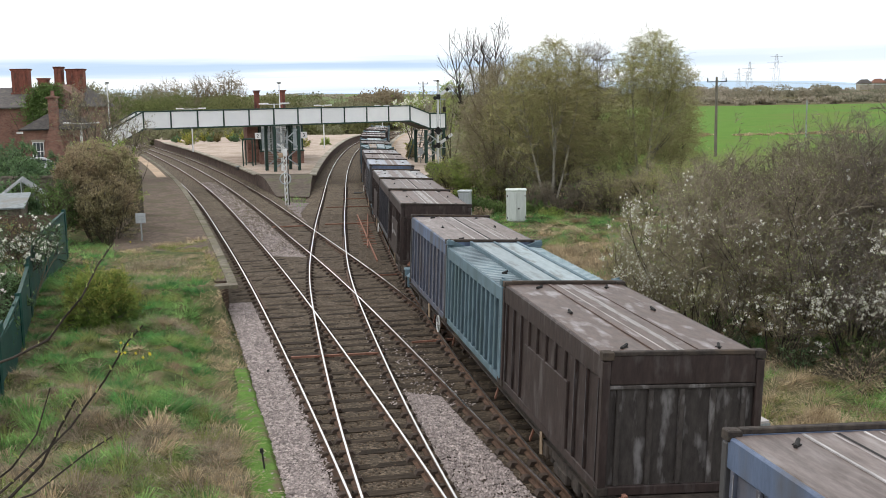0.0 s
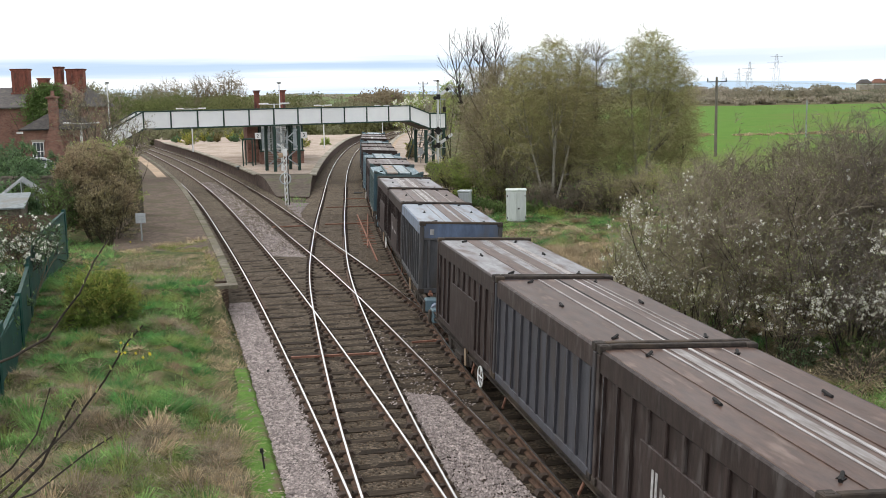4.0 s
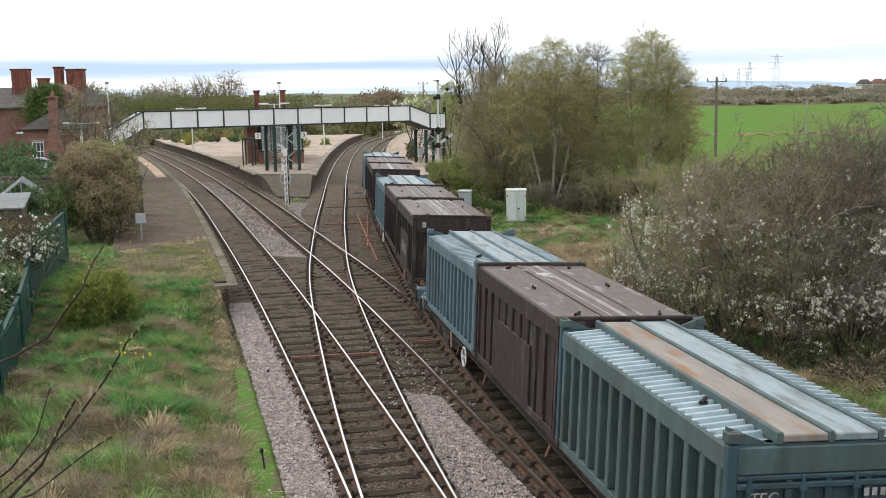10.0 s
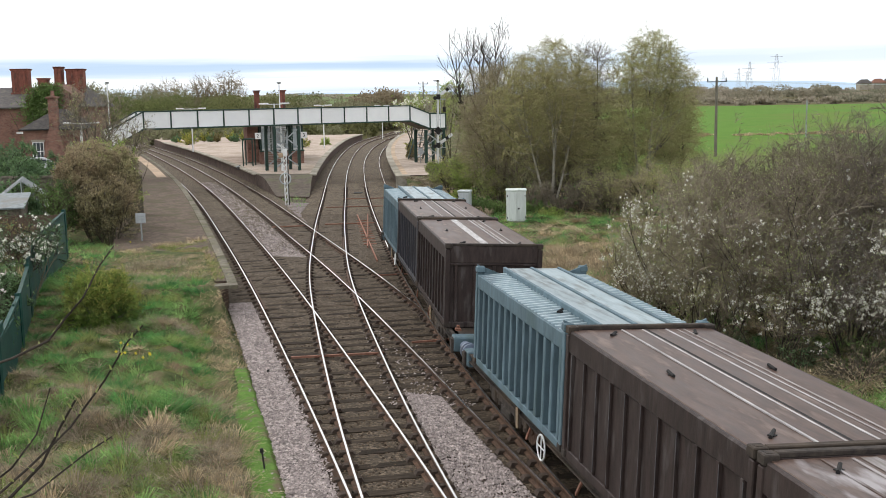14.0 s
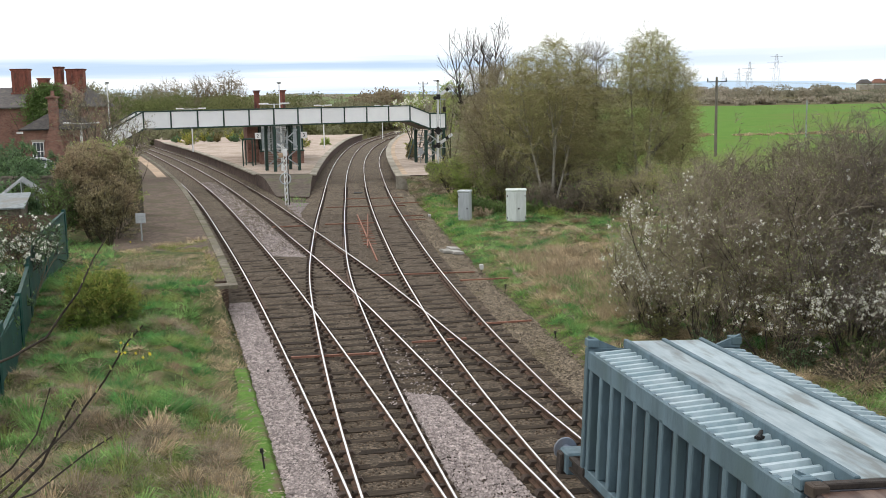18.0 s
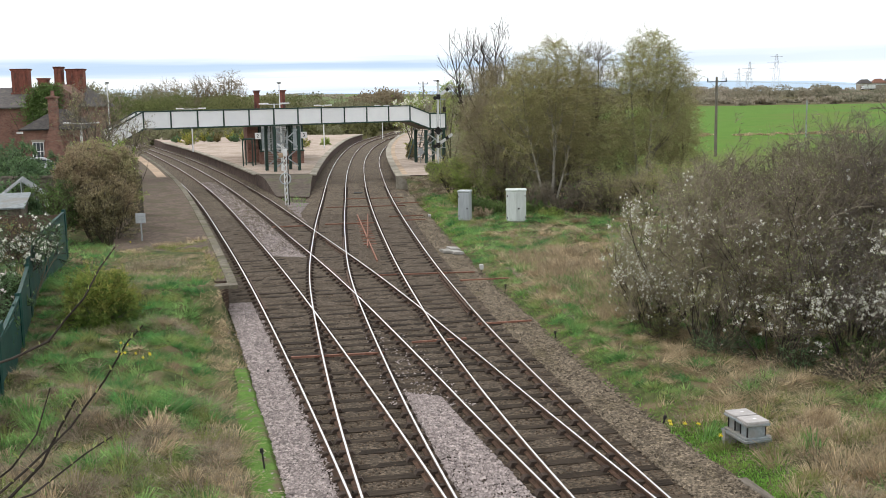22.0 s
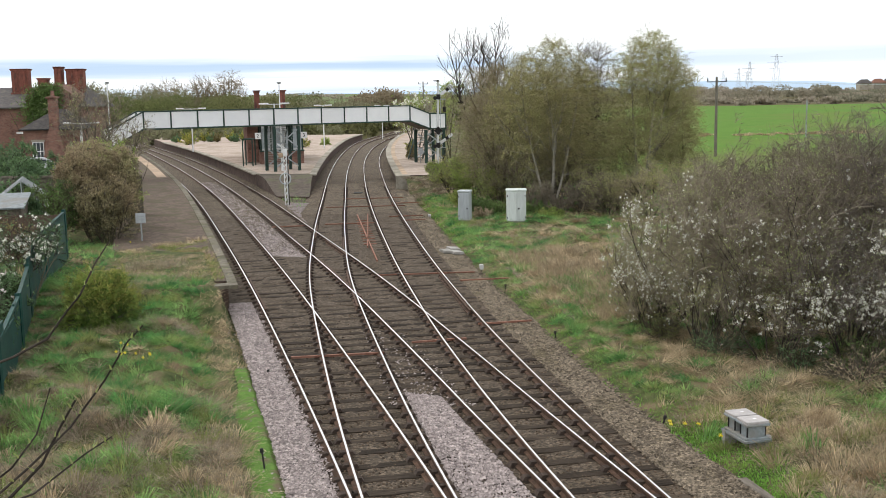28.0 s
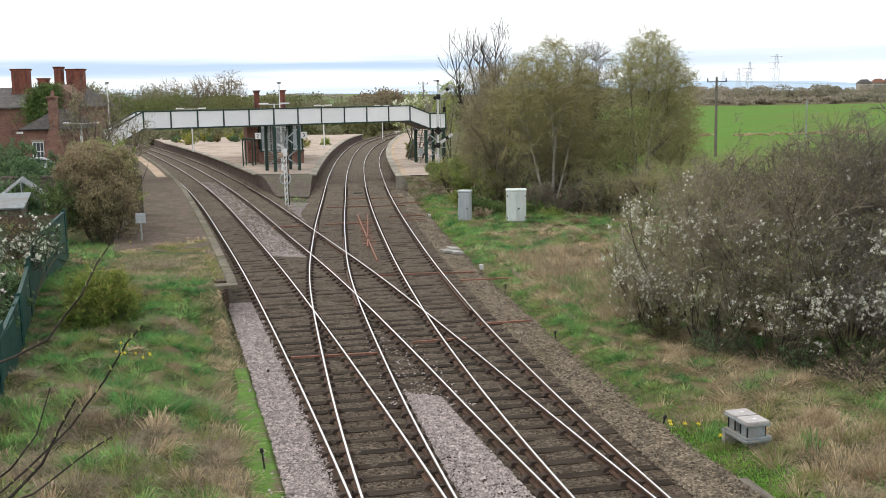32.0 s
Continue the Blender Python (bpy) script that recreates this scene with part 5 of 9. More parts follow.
def house():
    h = thing("station_house", Matrix(), "old red brick house with slate roof, tall chimneys and ivy", "house")
    B = M["station_brick"]
    part("wall", cube(-47.5, -36.4, 108.5, 118, 0.0, 6.2), B, h)
    bm = bmesh.new()
    # main roof, ridge across, with a front gable
    hip_roof(bm, -48.0, -36.0, 108.1, 118.4, 6.2, 8.25, 0.12)
    part("roof", bm, M["slate"], h, "dark slate roof")
    bm = bmesh.new()
    v = [bm.verts.new(q) for q in ((-41.6, 107.6, 6.15), (-36.6, 107.6, 6.15), (-36.6, 107.6, 7.2), (-38.4, 107.6, 8.45), (-39.9, 107.6, 8.45), (-41.6, 107.6, 7.2))]
    bm.faces.new(v)
    r = bmesh.ops.extrude_face_region(bm, geom=list(bm.faces))
    bmesh.ops.translate(bm, verts=[q for q in r["geom"] if isinstance(q, bmesh.types.BMVert)], vec=(0, 5, 0))
    bmesh.ops.recalc_face_normals(bm, faces=bm.faces)
    part("gable", bm, B, h)
    part("wall", cube(-41.6, -36.6, 107.6, 108.6, 0.0, 6.15), B, h)
    part("wall", cube(-40.7, -34.9, 104.0, 107.7, 0.0, 4.1), B, h)
    bm = bmesh.new()
    v = [bm.verts.new(q) for q in ((-41.0, 103.7, 4.05), (-34.6, 103.7, 4.05), (-34.6, 107.8, 4.05), (-41.0, 107.8, 4.05), (-38.0, 105.6, 5.95), (-36.8, 105.6, 5.95))]
    for f in ((0, 1, 5, 4), (1, 2, 5), (2, 3, 4, 5), (3, 0, 4), (3, 2, 1, 0)):
        bm.faces.new([v[k] for k in f])
    part("roof", bm, M["slate"], h, "low hipped slate roof")
    part("gutter", cube(-41.05, -34.55, 103.62, 103.74, 3.95, 4.07), M["dark_metal"], h)
    for x, w, z0, z1 in ((-43.6, 1.75, 8.1, 10.15), (-37.9, 1.75, 8.1, 10.05), (-39.65, 0.75, 7.9, 10.3), (-41.3, 0.95, 7.6, 9.15)):
        stack(h, x, 112.0, w, 0.9, z0 - 0.6, z1)
    bm = cube(-37.95, -37.15, 103.55, 104.2, 4.0, 7.2, 0.02)
    bx(bm, -38.1, -37.0, 103.4, 104.3, 7.0, 7.18, 0.02)
    rod(bm, (-37.55, 103.9, 7.18), (-37.55, 103.9, 7.75), 0.2, 0.14, 10)
    v = [bm.verts.new(q) for q in ((-39.0, 103.5, 0), (-36.1, 103.5, 0), (-37.1, 103.5, 4.1), (-38.0, 103.5, 4.1), (-39.0, 104.1, 0), (-36.1, 104.1, 0), (-37.1, 104.1, 4.1), (-38.0, 104.1, 4.1))]
    for f in ((0, 1, 2, 3), (4, 7, 6, 5), (0, 4, 5, 1), (1, 5, 6, 2), (2, 6, 7, 3), (3, 7, 4, 0)):
        bm.faces.new([v[k] for k in f])
    part("chimney", bm, B, h, "front chimney breast with one pot")
    sash(h, pose(-39.3, 103.95, 1.0), 1.15, 1.85)
    sash(h, pose(-41.9, 108.42, 1.7), 0.9, 1.6, 1)
    sash(h, pose(-45.8, 108.42, 1.7), 0.9, 1.6, 1)
    part("wall", cube(-42.4, -41.4, 107.3, 108.5, 0, 3.6), B, h)
    part("porch_roof", cube(-42.6, -41.2, 107.1, 108.5, 3.55, 3.75, 0.02), M["white_paint"], h, "white porch roof edge")
    part("downpipe", rod(bmesh.new(), (-35.1, 103.9, 0.2), (-35.1, 103.9, 4.0), 0.06), M["white_paint"], h)
    part("parapet", cube(-48.2, -46.6, 108.0, 109.2, 6.2, 8.3), B, h)
    return h


house()


def island_building():
    b = thing("station_building", pose(-14.3, 96, PZ - 0.03, 0, 0, 12) @ pose(14.3, -96, 0), "small red brick platform building with white and green glazing", "station building")
    B = M["station_brick"]
    part("wall", cube(-16.3, -12.4, 96.0, 112, 0, 1.15), B, b)
    part("wall", cube(-16.1, -12.6, 96.25, 112, 1.15, 3.7), M["white_paint"], b, "white boarded upper wall")
    part("wall", cube(-17.3, -16.32, 99.0, 111, 0, 3.6), B, b)
    for x in (-16.2, -15.3, -14.4, -13.4, -12.5):
        part("mullion", cube(x - 0.07, x + 0.07, 96.12, 96.3, 1.15, 3.7), G, b, "dark green window post")
    for x in (-15.75, -14.85, -13.9, -12.95):
        part("pane", cube(x - 0.36, x + 0.36, 96.2, 96.24, 1.4, 3.2), M["glass_sky"], b)
    for y in range(97, 112, 2):
        part("mullion", cube(-16.2, -16.05, y - 0.07, y + 0.07, 1.15, 3.7), G, b, "dark green window post")
    part("sill", cube(-16.36, -12.34, 95.9, 96.2, 1.12, 1.22), G, b)
    part("roof", hip_roof(bmesh.new(), -18.9, -11.8, 95.4, 112.6, 3.72, 4.6, 0.5), M["slate"], b, "low slate roof")
    for x in (-16.1, -13.65):
        stack(b, x, 104.0, 0.5, 0.6, 4.0, 6.65)
    return b


island_building()
number_sign(pose(-16.25, 94.6, 3.35), "2", "white sign with a black figure 2 on the station building")
number_sign(pose(-12.15, 94.6, 3.35), "3", "white sign with a black figure 3 on the station building")


def shelter():
    s = thing("platform_shelter", pose(-16.95, 93.2, PZ - 0.03), "dark green steel frame with open sides on the platform", "shelter")
    for x in (-0.42, 0.42):
        for y in (0, 1.4):
            part("post", cube(x - 0.05, x + 0.05, y - 0.05, y + 0.05, 0, 2.3), G, s)
    part("top_frame", cube(-0.47, 0.47, -0.05, 1.45, 2.3, 2.4), G, s)
    part("kick_rail", cube(-0.47, 0.47, -0.03, 0.03, 0.25, 0.33), G, s)


shelter()


# ---- lamps, signals, posts ----
def lamp_post(m, h, label):
    p = thing("lamp_post", m, label, "lamp post", "platform lamps")
    part("pole", rod(bmesh.new(), (0, 0, 0), (0, 0, h), 0.065, 0.042, 10), M["white_paint"], p)
    part("collar", rod(bmesh.new(), (0, 0, 0), (0, 0, 0.5), 0.12, 0.11, 10), M["white_paint"], p)
    bm = bmesh.new()
    rod(bm, (0, 0, h - 0.02), (0.0, 0, h + 0.10), 0.12, 0.2, 10)
    rod(bm, (0, 0, h + 0.06), (0, 0, h + 0.13), 0.15, 0.08, 10)
    part("lantern", bm, M["galvanised"], p)


lamp_post(pose(-12.90, 86.0, PZ - 0.02), 7.0, "tall white lamp post on the island platform")
lamp_post(pose(-27.9, 90.0, 0.2), 7.9, "tall white lamp post behind the bare tree")


def twin_lamp(m, h, arm, label):
    p = thing("twin_lamp", m, label, "lamp post", "twin platform lamps")
    part("pole", rod(bmesh.new(), (0, 0, 0), (0, 0, h), 0.075, 0.06, 10), M["white_paint"], p)
    part("cross_arm", bar(bmesh.new(), (-arm * 0.6, 0, h - 0.03), (arm * 0.6, 0, h - 0.03), 0.08, 0.08), M["white_paint"], p)
    for s in (-1, 1):
        part("lantern", cube(s * arm * 0.8 - 0.42, s * arm * 0.8 + 0.42, -0.13, 0.13, h - 0.05, h + 0.10, 0.04), M["white_paint"], p)
    return p


twin_lamp(pose(-14.75, 95.0, PZ - 0.02), 5.36, 1.17, "white twin-headed lamp on the island platform")
twin_lamp(pose(-28.2, 121, PZ - 0.02), 4.88, 1.6, "white twin-headed lamp on the island platform")
twin_lamp(pose(-13.6, 124, PZ - 0.02), 4.95, 0.8, "white twin-headed lamp on the island platform")
twin_lamp(pose(-32.3, 96, PZ - 0.02), 3.95, 1.5, "white twin-headed lamp on the outer platform")
twin_lamp(pose(-8.2, 150, PZ - 0.02), 4.6, 0.8, "white twin-headed lamp beside the curve")


def semaphore():
    s = thing("semaphore_signal", pose(-0.30, 88.0, gz(-0.3, 88)), "tall white signal post with two raised semaphore arms", "signal")
    z0 = gz(-0.3, 88)
    H = 7.75 - z0
    part("post", rod(bmesh.new(), (0, 0, 0), (0.14, 0, H), 0.095, 0.07, 10), M["white_paint"], s)
    part("cap", rod(rod(bmesh.new(), (0.14, 0, H), (0.14, 0, H + 0.12), 0.16, 0.05, 10), (-0.25, 0, H + 0.05), (0.2, 0, H + 0.05), 0.04), M["dark_metal"], s)
    for zc, ang in ((6.55 - z0, 36), (2.6 - z0, 36)):
        x = 0.02 + 0.018 * zc
        base = pose(x, -0.16, zc, 0, -ang, 0)
        arm = part("arm", cube(0.25, 1.45, -0.015, 0.015, -0.12, 0.12), M["white_paint"], s, "white arm with black stripe")
        arm.matrix_basis = base
        part("stripe", cube(0.78, 1.05, -0.02, 0.02, -0.122, 0.122), M["dark_metal"], arm, "black stripe")
        part("spectacle", rod(rod(bmesh.new(), (-0.3, 0, 0.05), (-0.3, 0.03, 0.05), 0.16, n=12), (-0.05, 0, -0.1), (-0.05, 0.03, -0.1), 0.17, n=12), M["dark_metal"], s, "black spectacle plate").matrix_basis = base
        part("lamp_case", cube(x - 0.16, x + 0.16, -0.1, 0.24, zc - 0.22, zc + 0.16, 0.03), M["dark_metal"], s)
        part("bracket", bar(bmesh.new(), (x - 0.35, 0.1, zc - 0.25), (x + 0.6, 0.1, zc - 0.25), 0.1, 0.07), M["galvanised"], s)
        part("balance_weight", cube(x + 0.35, x + 0.6, 0.0, 0.12, zc - 1.3, zc - 0.85, 0.03), M["dark_metal"], s)
        part("rod", rod(bmesh.new(), (x + 0.48, 0.06, zc - 0.25), (x + 0.48, 0.06, zc - 0.9), 0.02), M["dark_metal"], s)
    bm = bmesh.new()
    bmesh.ops.create_cube(bm, size=0.5, matrix=pose(0.08, -0.16, 3.75 - z0, 0, 45, 0) @ Matrix.Diagonal((1, 0.1, 1, 1)))
    part("diamond_plate", bm, M["dark_metal"], s, "black diamond plate")
    bm = bmesh.new()
    for k in range(18):
        z = 0.4 + k * 0.36
        rod(bm, (-0.15 + 0.018 * z, 0.22, z), (0.2 + 0.018 * z, 0.22, z), 0.014, n=5)
    for x in (-0.15, 0.2):
        rod(bm, (x, 0.22, 0), (x + 0.12, 0.22, 6.8), 0.018, n=5)
    part("ladder", bm, M["galvanised"], s)


semaphore()


def hoop(m, r, tube, n=28, k=6):
    """One closed ring in the y-z plane of m."""
    bm = bmesh.new()
    vs = []
    for i in range(n):
        a = 2 * math.pi * i / n
        for j in range(k):
            q = 2 * math.pi * j / k
            w = r + tube * math.cos(q)
            vs.append(bm.verts.new(m @ Vector((tube * math.sin(q), w * math.cos(a), w * math.sin(a)))))
    for i in range(n):
        for j in range(k):
            bm.faces.new((vs[i * k + j], vs[i * k + (j + 1) % k], vs[(i + 1) % n * k + (j + 1) % k], vs[(i + 1) % n * k + j]))
    return bm


def ground_signal():
    s = thing("bracket_signal", pose(-9.92, 67.5, gz(-9.92, 67.5)), "short white lattice signal post with round backing disc", "signal")
    bm = bmesh.new()
    for x, y in ((-0.09, -0.09), (0.09, -0.09), (0.09, 0.09), (-0.09, 0.09)):
        bar(bm, (x, y, 0), (x, y, 3.4), 0.03, 0.03)
    for k in range(9):
        z = 0.1 + k * 0.36
        bar(bm, (-0.09, -0.09, z), (0.09, -0.09, z + 0.36), 0.03, 0.03)
        bar(bm, (-0.09, 0.09, z), (0.09, 0.09, z + 0.36), 0.03, 0.03)
        bar(bm, (-0.09, -0.09, z), (-0.09, 0.09, z + 0.36), 0.03, 0.03)
    part("lattice_post", bm, M["white_paint"], s)
    part("base", cube(-0.3, 0.3, -0.3, 0.3, -0.3, 0.12, 0.03), M["concrete"], s)
    part("disc", hoop(pose(0, -0.2, 1.95, 0, 0, 90), 0.34, 0.035), M["galvanised"], s, "grey ring round the post")
    part("signal_head", cube(-0.14, 0.14, -0.16, 0.12, 3.35, 3.85, 0.04), M["white_paint"], s)
    part("hood", cube(-0.36, -0.1, -0.4, -0.2, 3.3, 3.6, 0.04), M["yellow_line"], s, "ochre lamp hood")
    part("arm", bar(bmesh.new(), (0, 0, 3.9), (-0.45, -0.1, 4.15), 0.1, 0.1), M["white_paint"], s)
    part("cable", rod(bmesh.new(), (0.16, 0, 0), (0.16, 0, 3.4), 0.03), M["dark_metal"], s)


ground_signal()


def post_sign(m, h, w, hh, mat, label):
    s = thing("post_sign", m, label, "sign")
    part("post", rod(bmesh.new(), (0, 0, 0), (0, 0, h), 0.035, n=8), M["galvanised"], s)
    part("plate", cube(-w / 2, w / 2, -0.06, -0.03, h - hh, h, 0.008), mat, s)
    part("lettering", bx(cube(-w * 0.35, w * 0.35, -0.066, -0.062, h - hh * 0.35, h - hh * 0.25), -w * 0.35, w * 0.35, -0.066, -0.062, h - hh * 0.65, h - hh * 0.55), M["galvanised"], s, "illegible lines of writing")


post_sign(pose(-1.80, 93, PZ - 0.02), 1.35, 0.42, 0.55, M["cabinet_grey"], "pale grey notice on a post at the platform")
post_sign(pose(-12.58, 44, gz(-12.58, 44)), 1.55, 0.42, 0.42, M["cabinet_grey"], "pale blue-grey notice on a post by the platform")


def cabinet(m, w, d, h, mat, doors, label):
    c = thing("equipment_cabinet", m, label, "cabinet", "trackside cabinets")
    part("body", cube(-w / 2, w / 2, -d / 2, d / 2, 0.08, h, 0.02), mat, c)
    part("roof", cube(-w / 2 - 0.03, w / 2 + 0.03, -d / 2 - 0.04, d / 2 + 0.04, h - 0.06, h + 0.05, 0.03), mat, c)
    part("plinth", cube(-w / 2 - 0.05, w / 2 + 0.05, -d / 2 - 0.05, d / 2 + 0.05, -0.4, 0.1), M["concrete"], c)
    for k in range(doors):
        x0, x1 = -w / 2 + 0.03 + k * (w - 0.06) / doors, -w / 2 + 0.03 + (k + 1) * (w - 0.06) / doors
        dr = part("door", cube(x0 + 0.008, x1 - 0.008, -d / 2 - 0.025, -d / 2, 0.14, h - 0.1, 0.006), mat, c)
        for z in (0.3, h - 0.3):
            part("hinge", cube(x0 + (0.0 if k == 0 else x1 - x0 - 0.04), x0 + (0.04 if k == 0 else x1 - x0), -d / 2 - 0.04, -d / 2 - 0.02, z - 0.05, z + 0.05), M["dark_metal"], dr)
    part("handle", cube(0.08 if doors > 1 else w * 0.3 - 0.02, 0.18 if doors > 1 else w * 0.3 + 0.03, -d / 2 - 0.055, -d / 2 - 0.02, h * 0.42, h * 0.46), M["dark_metal"], c)


cabinet(pose(1.22, 56.75, gz(1.2, 56.7) - 0.02, 0, 0, -14), 0.62, 0.6, 1.62, M["cabinet_grey"], 1, "narrow grey steel trackside cabinet in grass")
cabinet(pose(3.86, 55.1, gz(3.9, 55) - 0.02, 0, 0, -3), 1.02, 0.55, 1.72, M["cabinet_white"], 2, "pale green-white steel cabinet with two doors")


def junction_boxes():
    b = thing("point_box", pose(5.70, 19.35, gz(5.7, 19.35) + 0.05, 0, 0, 14) @ Matrix.Scale(0.68, 4), "pair of grey metal trackside boxes on a concrete base", "equipment box")
    part("leg", cube(-0.05, 0.55, -0.32, -0.18, -0.25, 0.28), M["concrete"], b)
    part("leg", cube(-0.45, 0.15, 0.45, 0.6, -0.25, 0.28), M["concrete"], b)
    part("base_slab", cube(-0.42, 0.42, -0.58, 0.72, 0.2, 0.28, 0.012), M["box_grey"], b)
    part("base_slab", cube(-0.36, 0.36, -0.52, 0.66, 0.28, 0.33, 0.01), M["box_grey"], b)
    for y in (-0.26, 0.4):
        body = part("box", cube(-0.25, 0.25, -0.22, 0.22, 0.32, 0.72, 0.015), M["box_grey"], b)
        body.matrix_basis = pose(0, y, 0)
        for x in (-0.27, 0.27):
            part("clamp_bar", bar(bmesh.new(), (x, -0.18, 0.34), (x, -0.18, 0.74), 0.03, 0.03), M["dark_metal"], body)
            part("clamp_bar", bar(bmesh.new(), (x, 0.18, 0.34), (x, 0.18, 0.74), 0.03, 0.03), M["dark_metal"], body)
        lid = part("lid", cube(-0.34, 0.34, -0.29, 0.29, 0.72, 0.80, 0.015), M["box_lid"], b, "pale pinkish lid")
        lid.matrix_basis = pose(0, y, 0)
        part("lid_rim", cube(-0.36, 0.36, -0.31, 0.31, 0.66, 0.725, 0.01), M["box_grey"], lid)
        part("label_plate", cube(0.0, 0.09, -0.04, 0.04, 0.80, 0.804), M["white_paint"], lid, "small white label")


junction_boxes()


def simple(name, bm, mat, m, label, category, group=""):
    ob = part(name, bm, mat, None)
    ob.matrix_basis = m
    return tagged(ob, label, category, group)


simple("timber_baulk", cube(-0.10, 0.10, -1.0, 1.0, -0.02, 0.14, 0.02), M["timber"], pose(5.4, 16.75, gz(5.4, 16.75) + 0.06, 3, 0, 16), "weathered timber baulk lying in grass", "timber")
for x, y, a in ((-0.75, 46.6, 40), (-0.35, 46.25, 44), (-0.45, 47.3, 40)):
    simple("concrete_slab", cube(-0.55, 0.55, -0.22, 0.22, 0, 0.12, 0.015), M["concrete"], pose(x + 0.9, y - 1.2, -0.16, 4, 3, a + 60), "loose pale concrete trough lid lying on grass", "slab", "trough lids")


def trough():
    t = thing("cable_trough", Matrix(), "line of concrete cable trough lids along the verge", "cable trough", kind="structure")
    ys = np.arange(30, 42, 1.0)
    for a in ys:
        x, y = offset_line("R2", np.array([a, a + 0.98]), 3.55)
        z = -0.13
        part("trough_lid", bar(bmesh.new(), (x[0], y[0], z), (x[1], y[1], z), 0.26, 0.06), M["cess"], t)


trough()


def stake(x, y, h, label, tilt=8, head=False, mat=None):
    s = thing("marker_stake", pose(x, y, gz(x, y) - 0.02, tilt, tilt, 0), label, "marker post", "trackside stakes")
    part("stake", bar(bmesh.new(), (0, 0, 0), (0, 0, h), 0.03, 0.02), mat or M["dark_metal"], s)
    part("head", cube(-0.03, 0.03, -0.03, 0.03, h - 0.08, h, 0.008) if not head else cube(-0.08, 0.08, -0.08, 0.08, h - 0.2, h, 0.01), M["dark_metal"] if not head else M["white_paint"], s)


stake(4.42, 21.07, 0.42, "short rusty signal-wire stake beside the verge", 10)
stake(3.11, 28.83, 0.45, "short rusty signal-wire stake beside the verge", -4)
stake(2.13, 36.57, 0.4, "short rusty signal-wire stake beside the verge", 6)
stake(-3.32, 18.63, 0.5, "short dark wire stake in the green verge", -8)
stake(-4.4, 25.6, 0.35, "short dark wire stake beside the ballast", 3)
stake(-5.5, 33.9, 0.16, "short dark wire stake beside the ballast", 3)
stake(1.49, 40.97, 0.42, "small white box on a short stake", 0, True)
stake(-0.73, 59.5, 0.4, "small white box on a short stake", 0, True)


def rusty_ladder():
    l = thing("rusty_rail_pair", Matrix(), "two rusty spare rails lying in a narrow vee on the ballast", "spare rails")
    for x0, y0, x1, y1 in ((-4.88, 60.5, -2.72, 43.2), (-4.30, 60.8, -3.4, 47.4)):
        bm = bmesh.new()
        bar(bm, (x0, y0, -0.14), (x1, y1, -0.14), 0.06, 0.12)
        part("spare_rail", bm, M["rust"], l)
    for k in range(11):
        t = k / 10
        part("short_sleeper", cube(-0.30, 0.30, -0.05, 0.05, -0.24, -0.13), M["rust"], l).matrix_basis = pose(-4.45 + 1.1 * t, 58 - 9.5 * t, 0, 0, 0, 8)


rusty_ladder()
simple("drain_hole", cube(-0.32, 0.32, -0.5, 0.5, -0.235, -0.12, 0.02), M["dark_metal"], pose(-5.95, 75.2, 0), "dark iron pit cover between the tracks", "pit cover")
for y, x0, x1 in ((26.9, -4.0, -1.6), (28.4, -0.9, 0.6), (38.1, 0.6, 2.4), (30.6, 1.0, 2.6), (39.6, -2.6, 1.2), (55.5, -9.0, -7.3), (56.3, -6.3, -3.4), (57.5, -2.2, -0.9), (59.5, -3.0, -1.1), (65.2, -7.2, -2.3), (67, -3.2, -1.5), (70.5, -6.6, -2.6)):
    simple("point_rod", bar(bmesh.new(), (x0, 0, 0), (x1, 0.35, 0), 0.07, 0.05), M["rust"], pose(0, y, -0.12), "long rusty point rod across the tracks", "point rod", "point rods")


# ---- fences, sheds ----
def green_fence():
    f = thing("metal_fence", Matrix(), "tall dark green sheet metal boundary fence", "fence")
    def fh(y):
        return 1.25 + 0.55 * min(1.0, max(0.0, (y - 24) / 14))
    pts = [(-13.7, 38.2), (-12.9, 34.0), (-11.9, 30.0), (-10.6, 26.0), (-9.5, 22.0), (-8.6, 18.0)]
    for (ax, ay), (cx, cy) in zip(pts, pts[1:]):
        n = 4
        for k in range(n):
            t0, t1 = k / n, (k + 1) / n
            p = (ax + (cx - ax) * t0, ay + (cy - ay) * t0)
            q = (ax + (cx - ax) * t1, ay + (cy - ay) * t1)
            z = gz(*p)
            hp = fh(p[1])
            part("fence_panel", bar(bmesh.new(), (p[0], p[1], z + hp / 2), (q[0], q[1], z + hp / 2), 0.04, hp), M["fence_green"], f)
        z = gz(ax, ay)
        part("fence_post", cube(ax - 0.06, ax + 0.06, ay - 0.06, ay + 0.06, z - 0.2, z + fh(ay) + 0.1), M["fence_green"], f)
        part("top_rail", bar(bmesh.new(), (ax, ay, z + fh(ay)), (cx, cy, gz(cx, cy) + fh(cy)), 0.09, 0.07), M["fence_green"], f)
    b = thing("board_fence", Matrix(), "reddish brown garden board fence behind the green fence", "fence")
    for k in range(9):
        x = -13.9 - 0.5 * k
        part("board", cube(x - 0.24, x, 38.4 + 0.05 * k, 38.43 + 0.05 * k, gz(x, 38.4) - 0.05, gz(x, 38.4) + 1.7), M["brick_red_fence"], b)
        part("board", cube(x - 0.49, x - 0.25, 38.42 + 0.05 * k, 38.45 + 0.05 * k, gz(x, 38.4) - 0.05, gz(x, 38.4) + 1.68), M["brick_red_fence"], b)


green_fence()


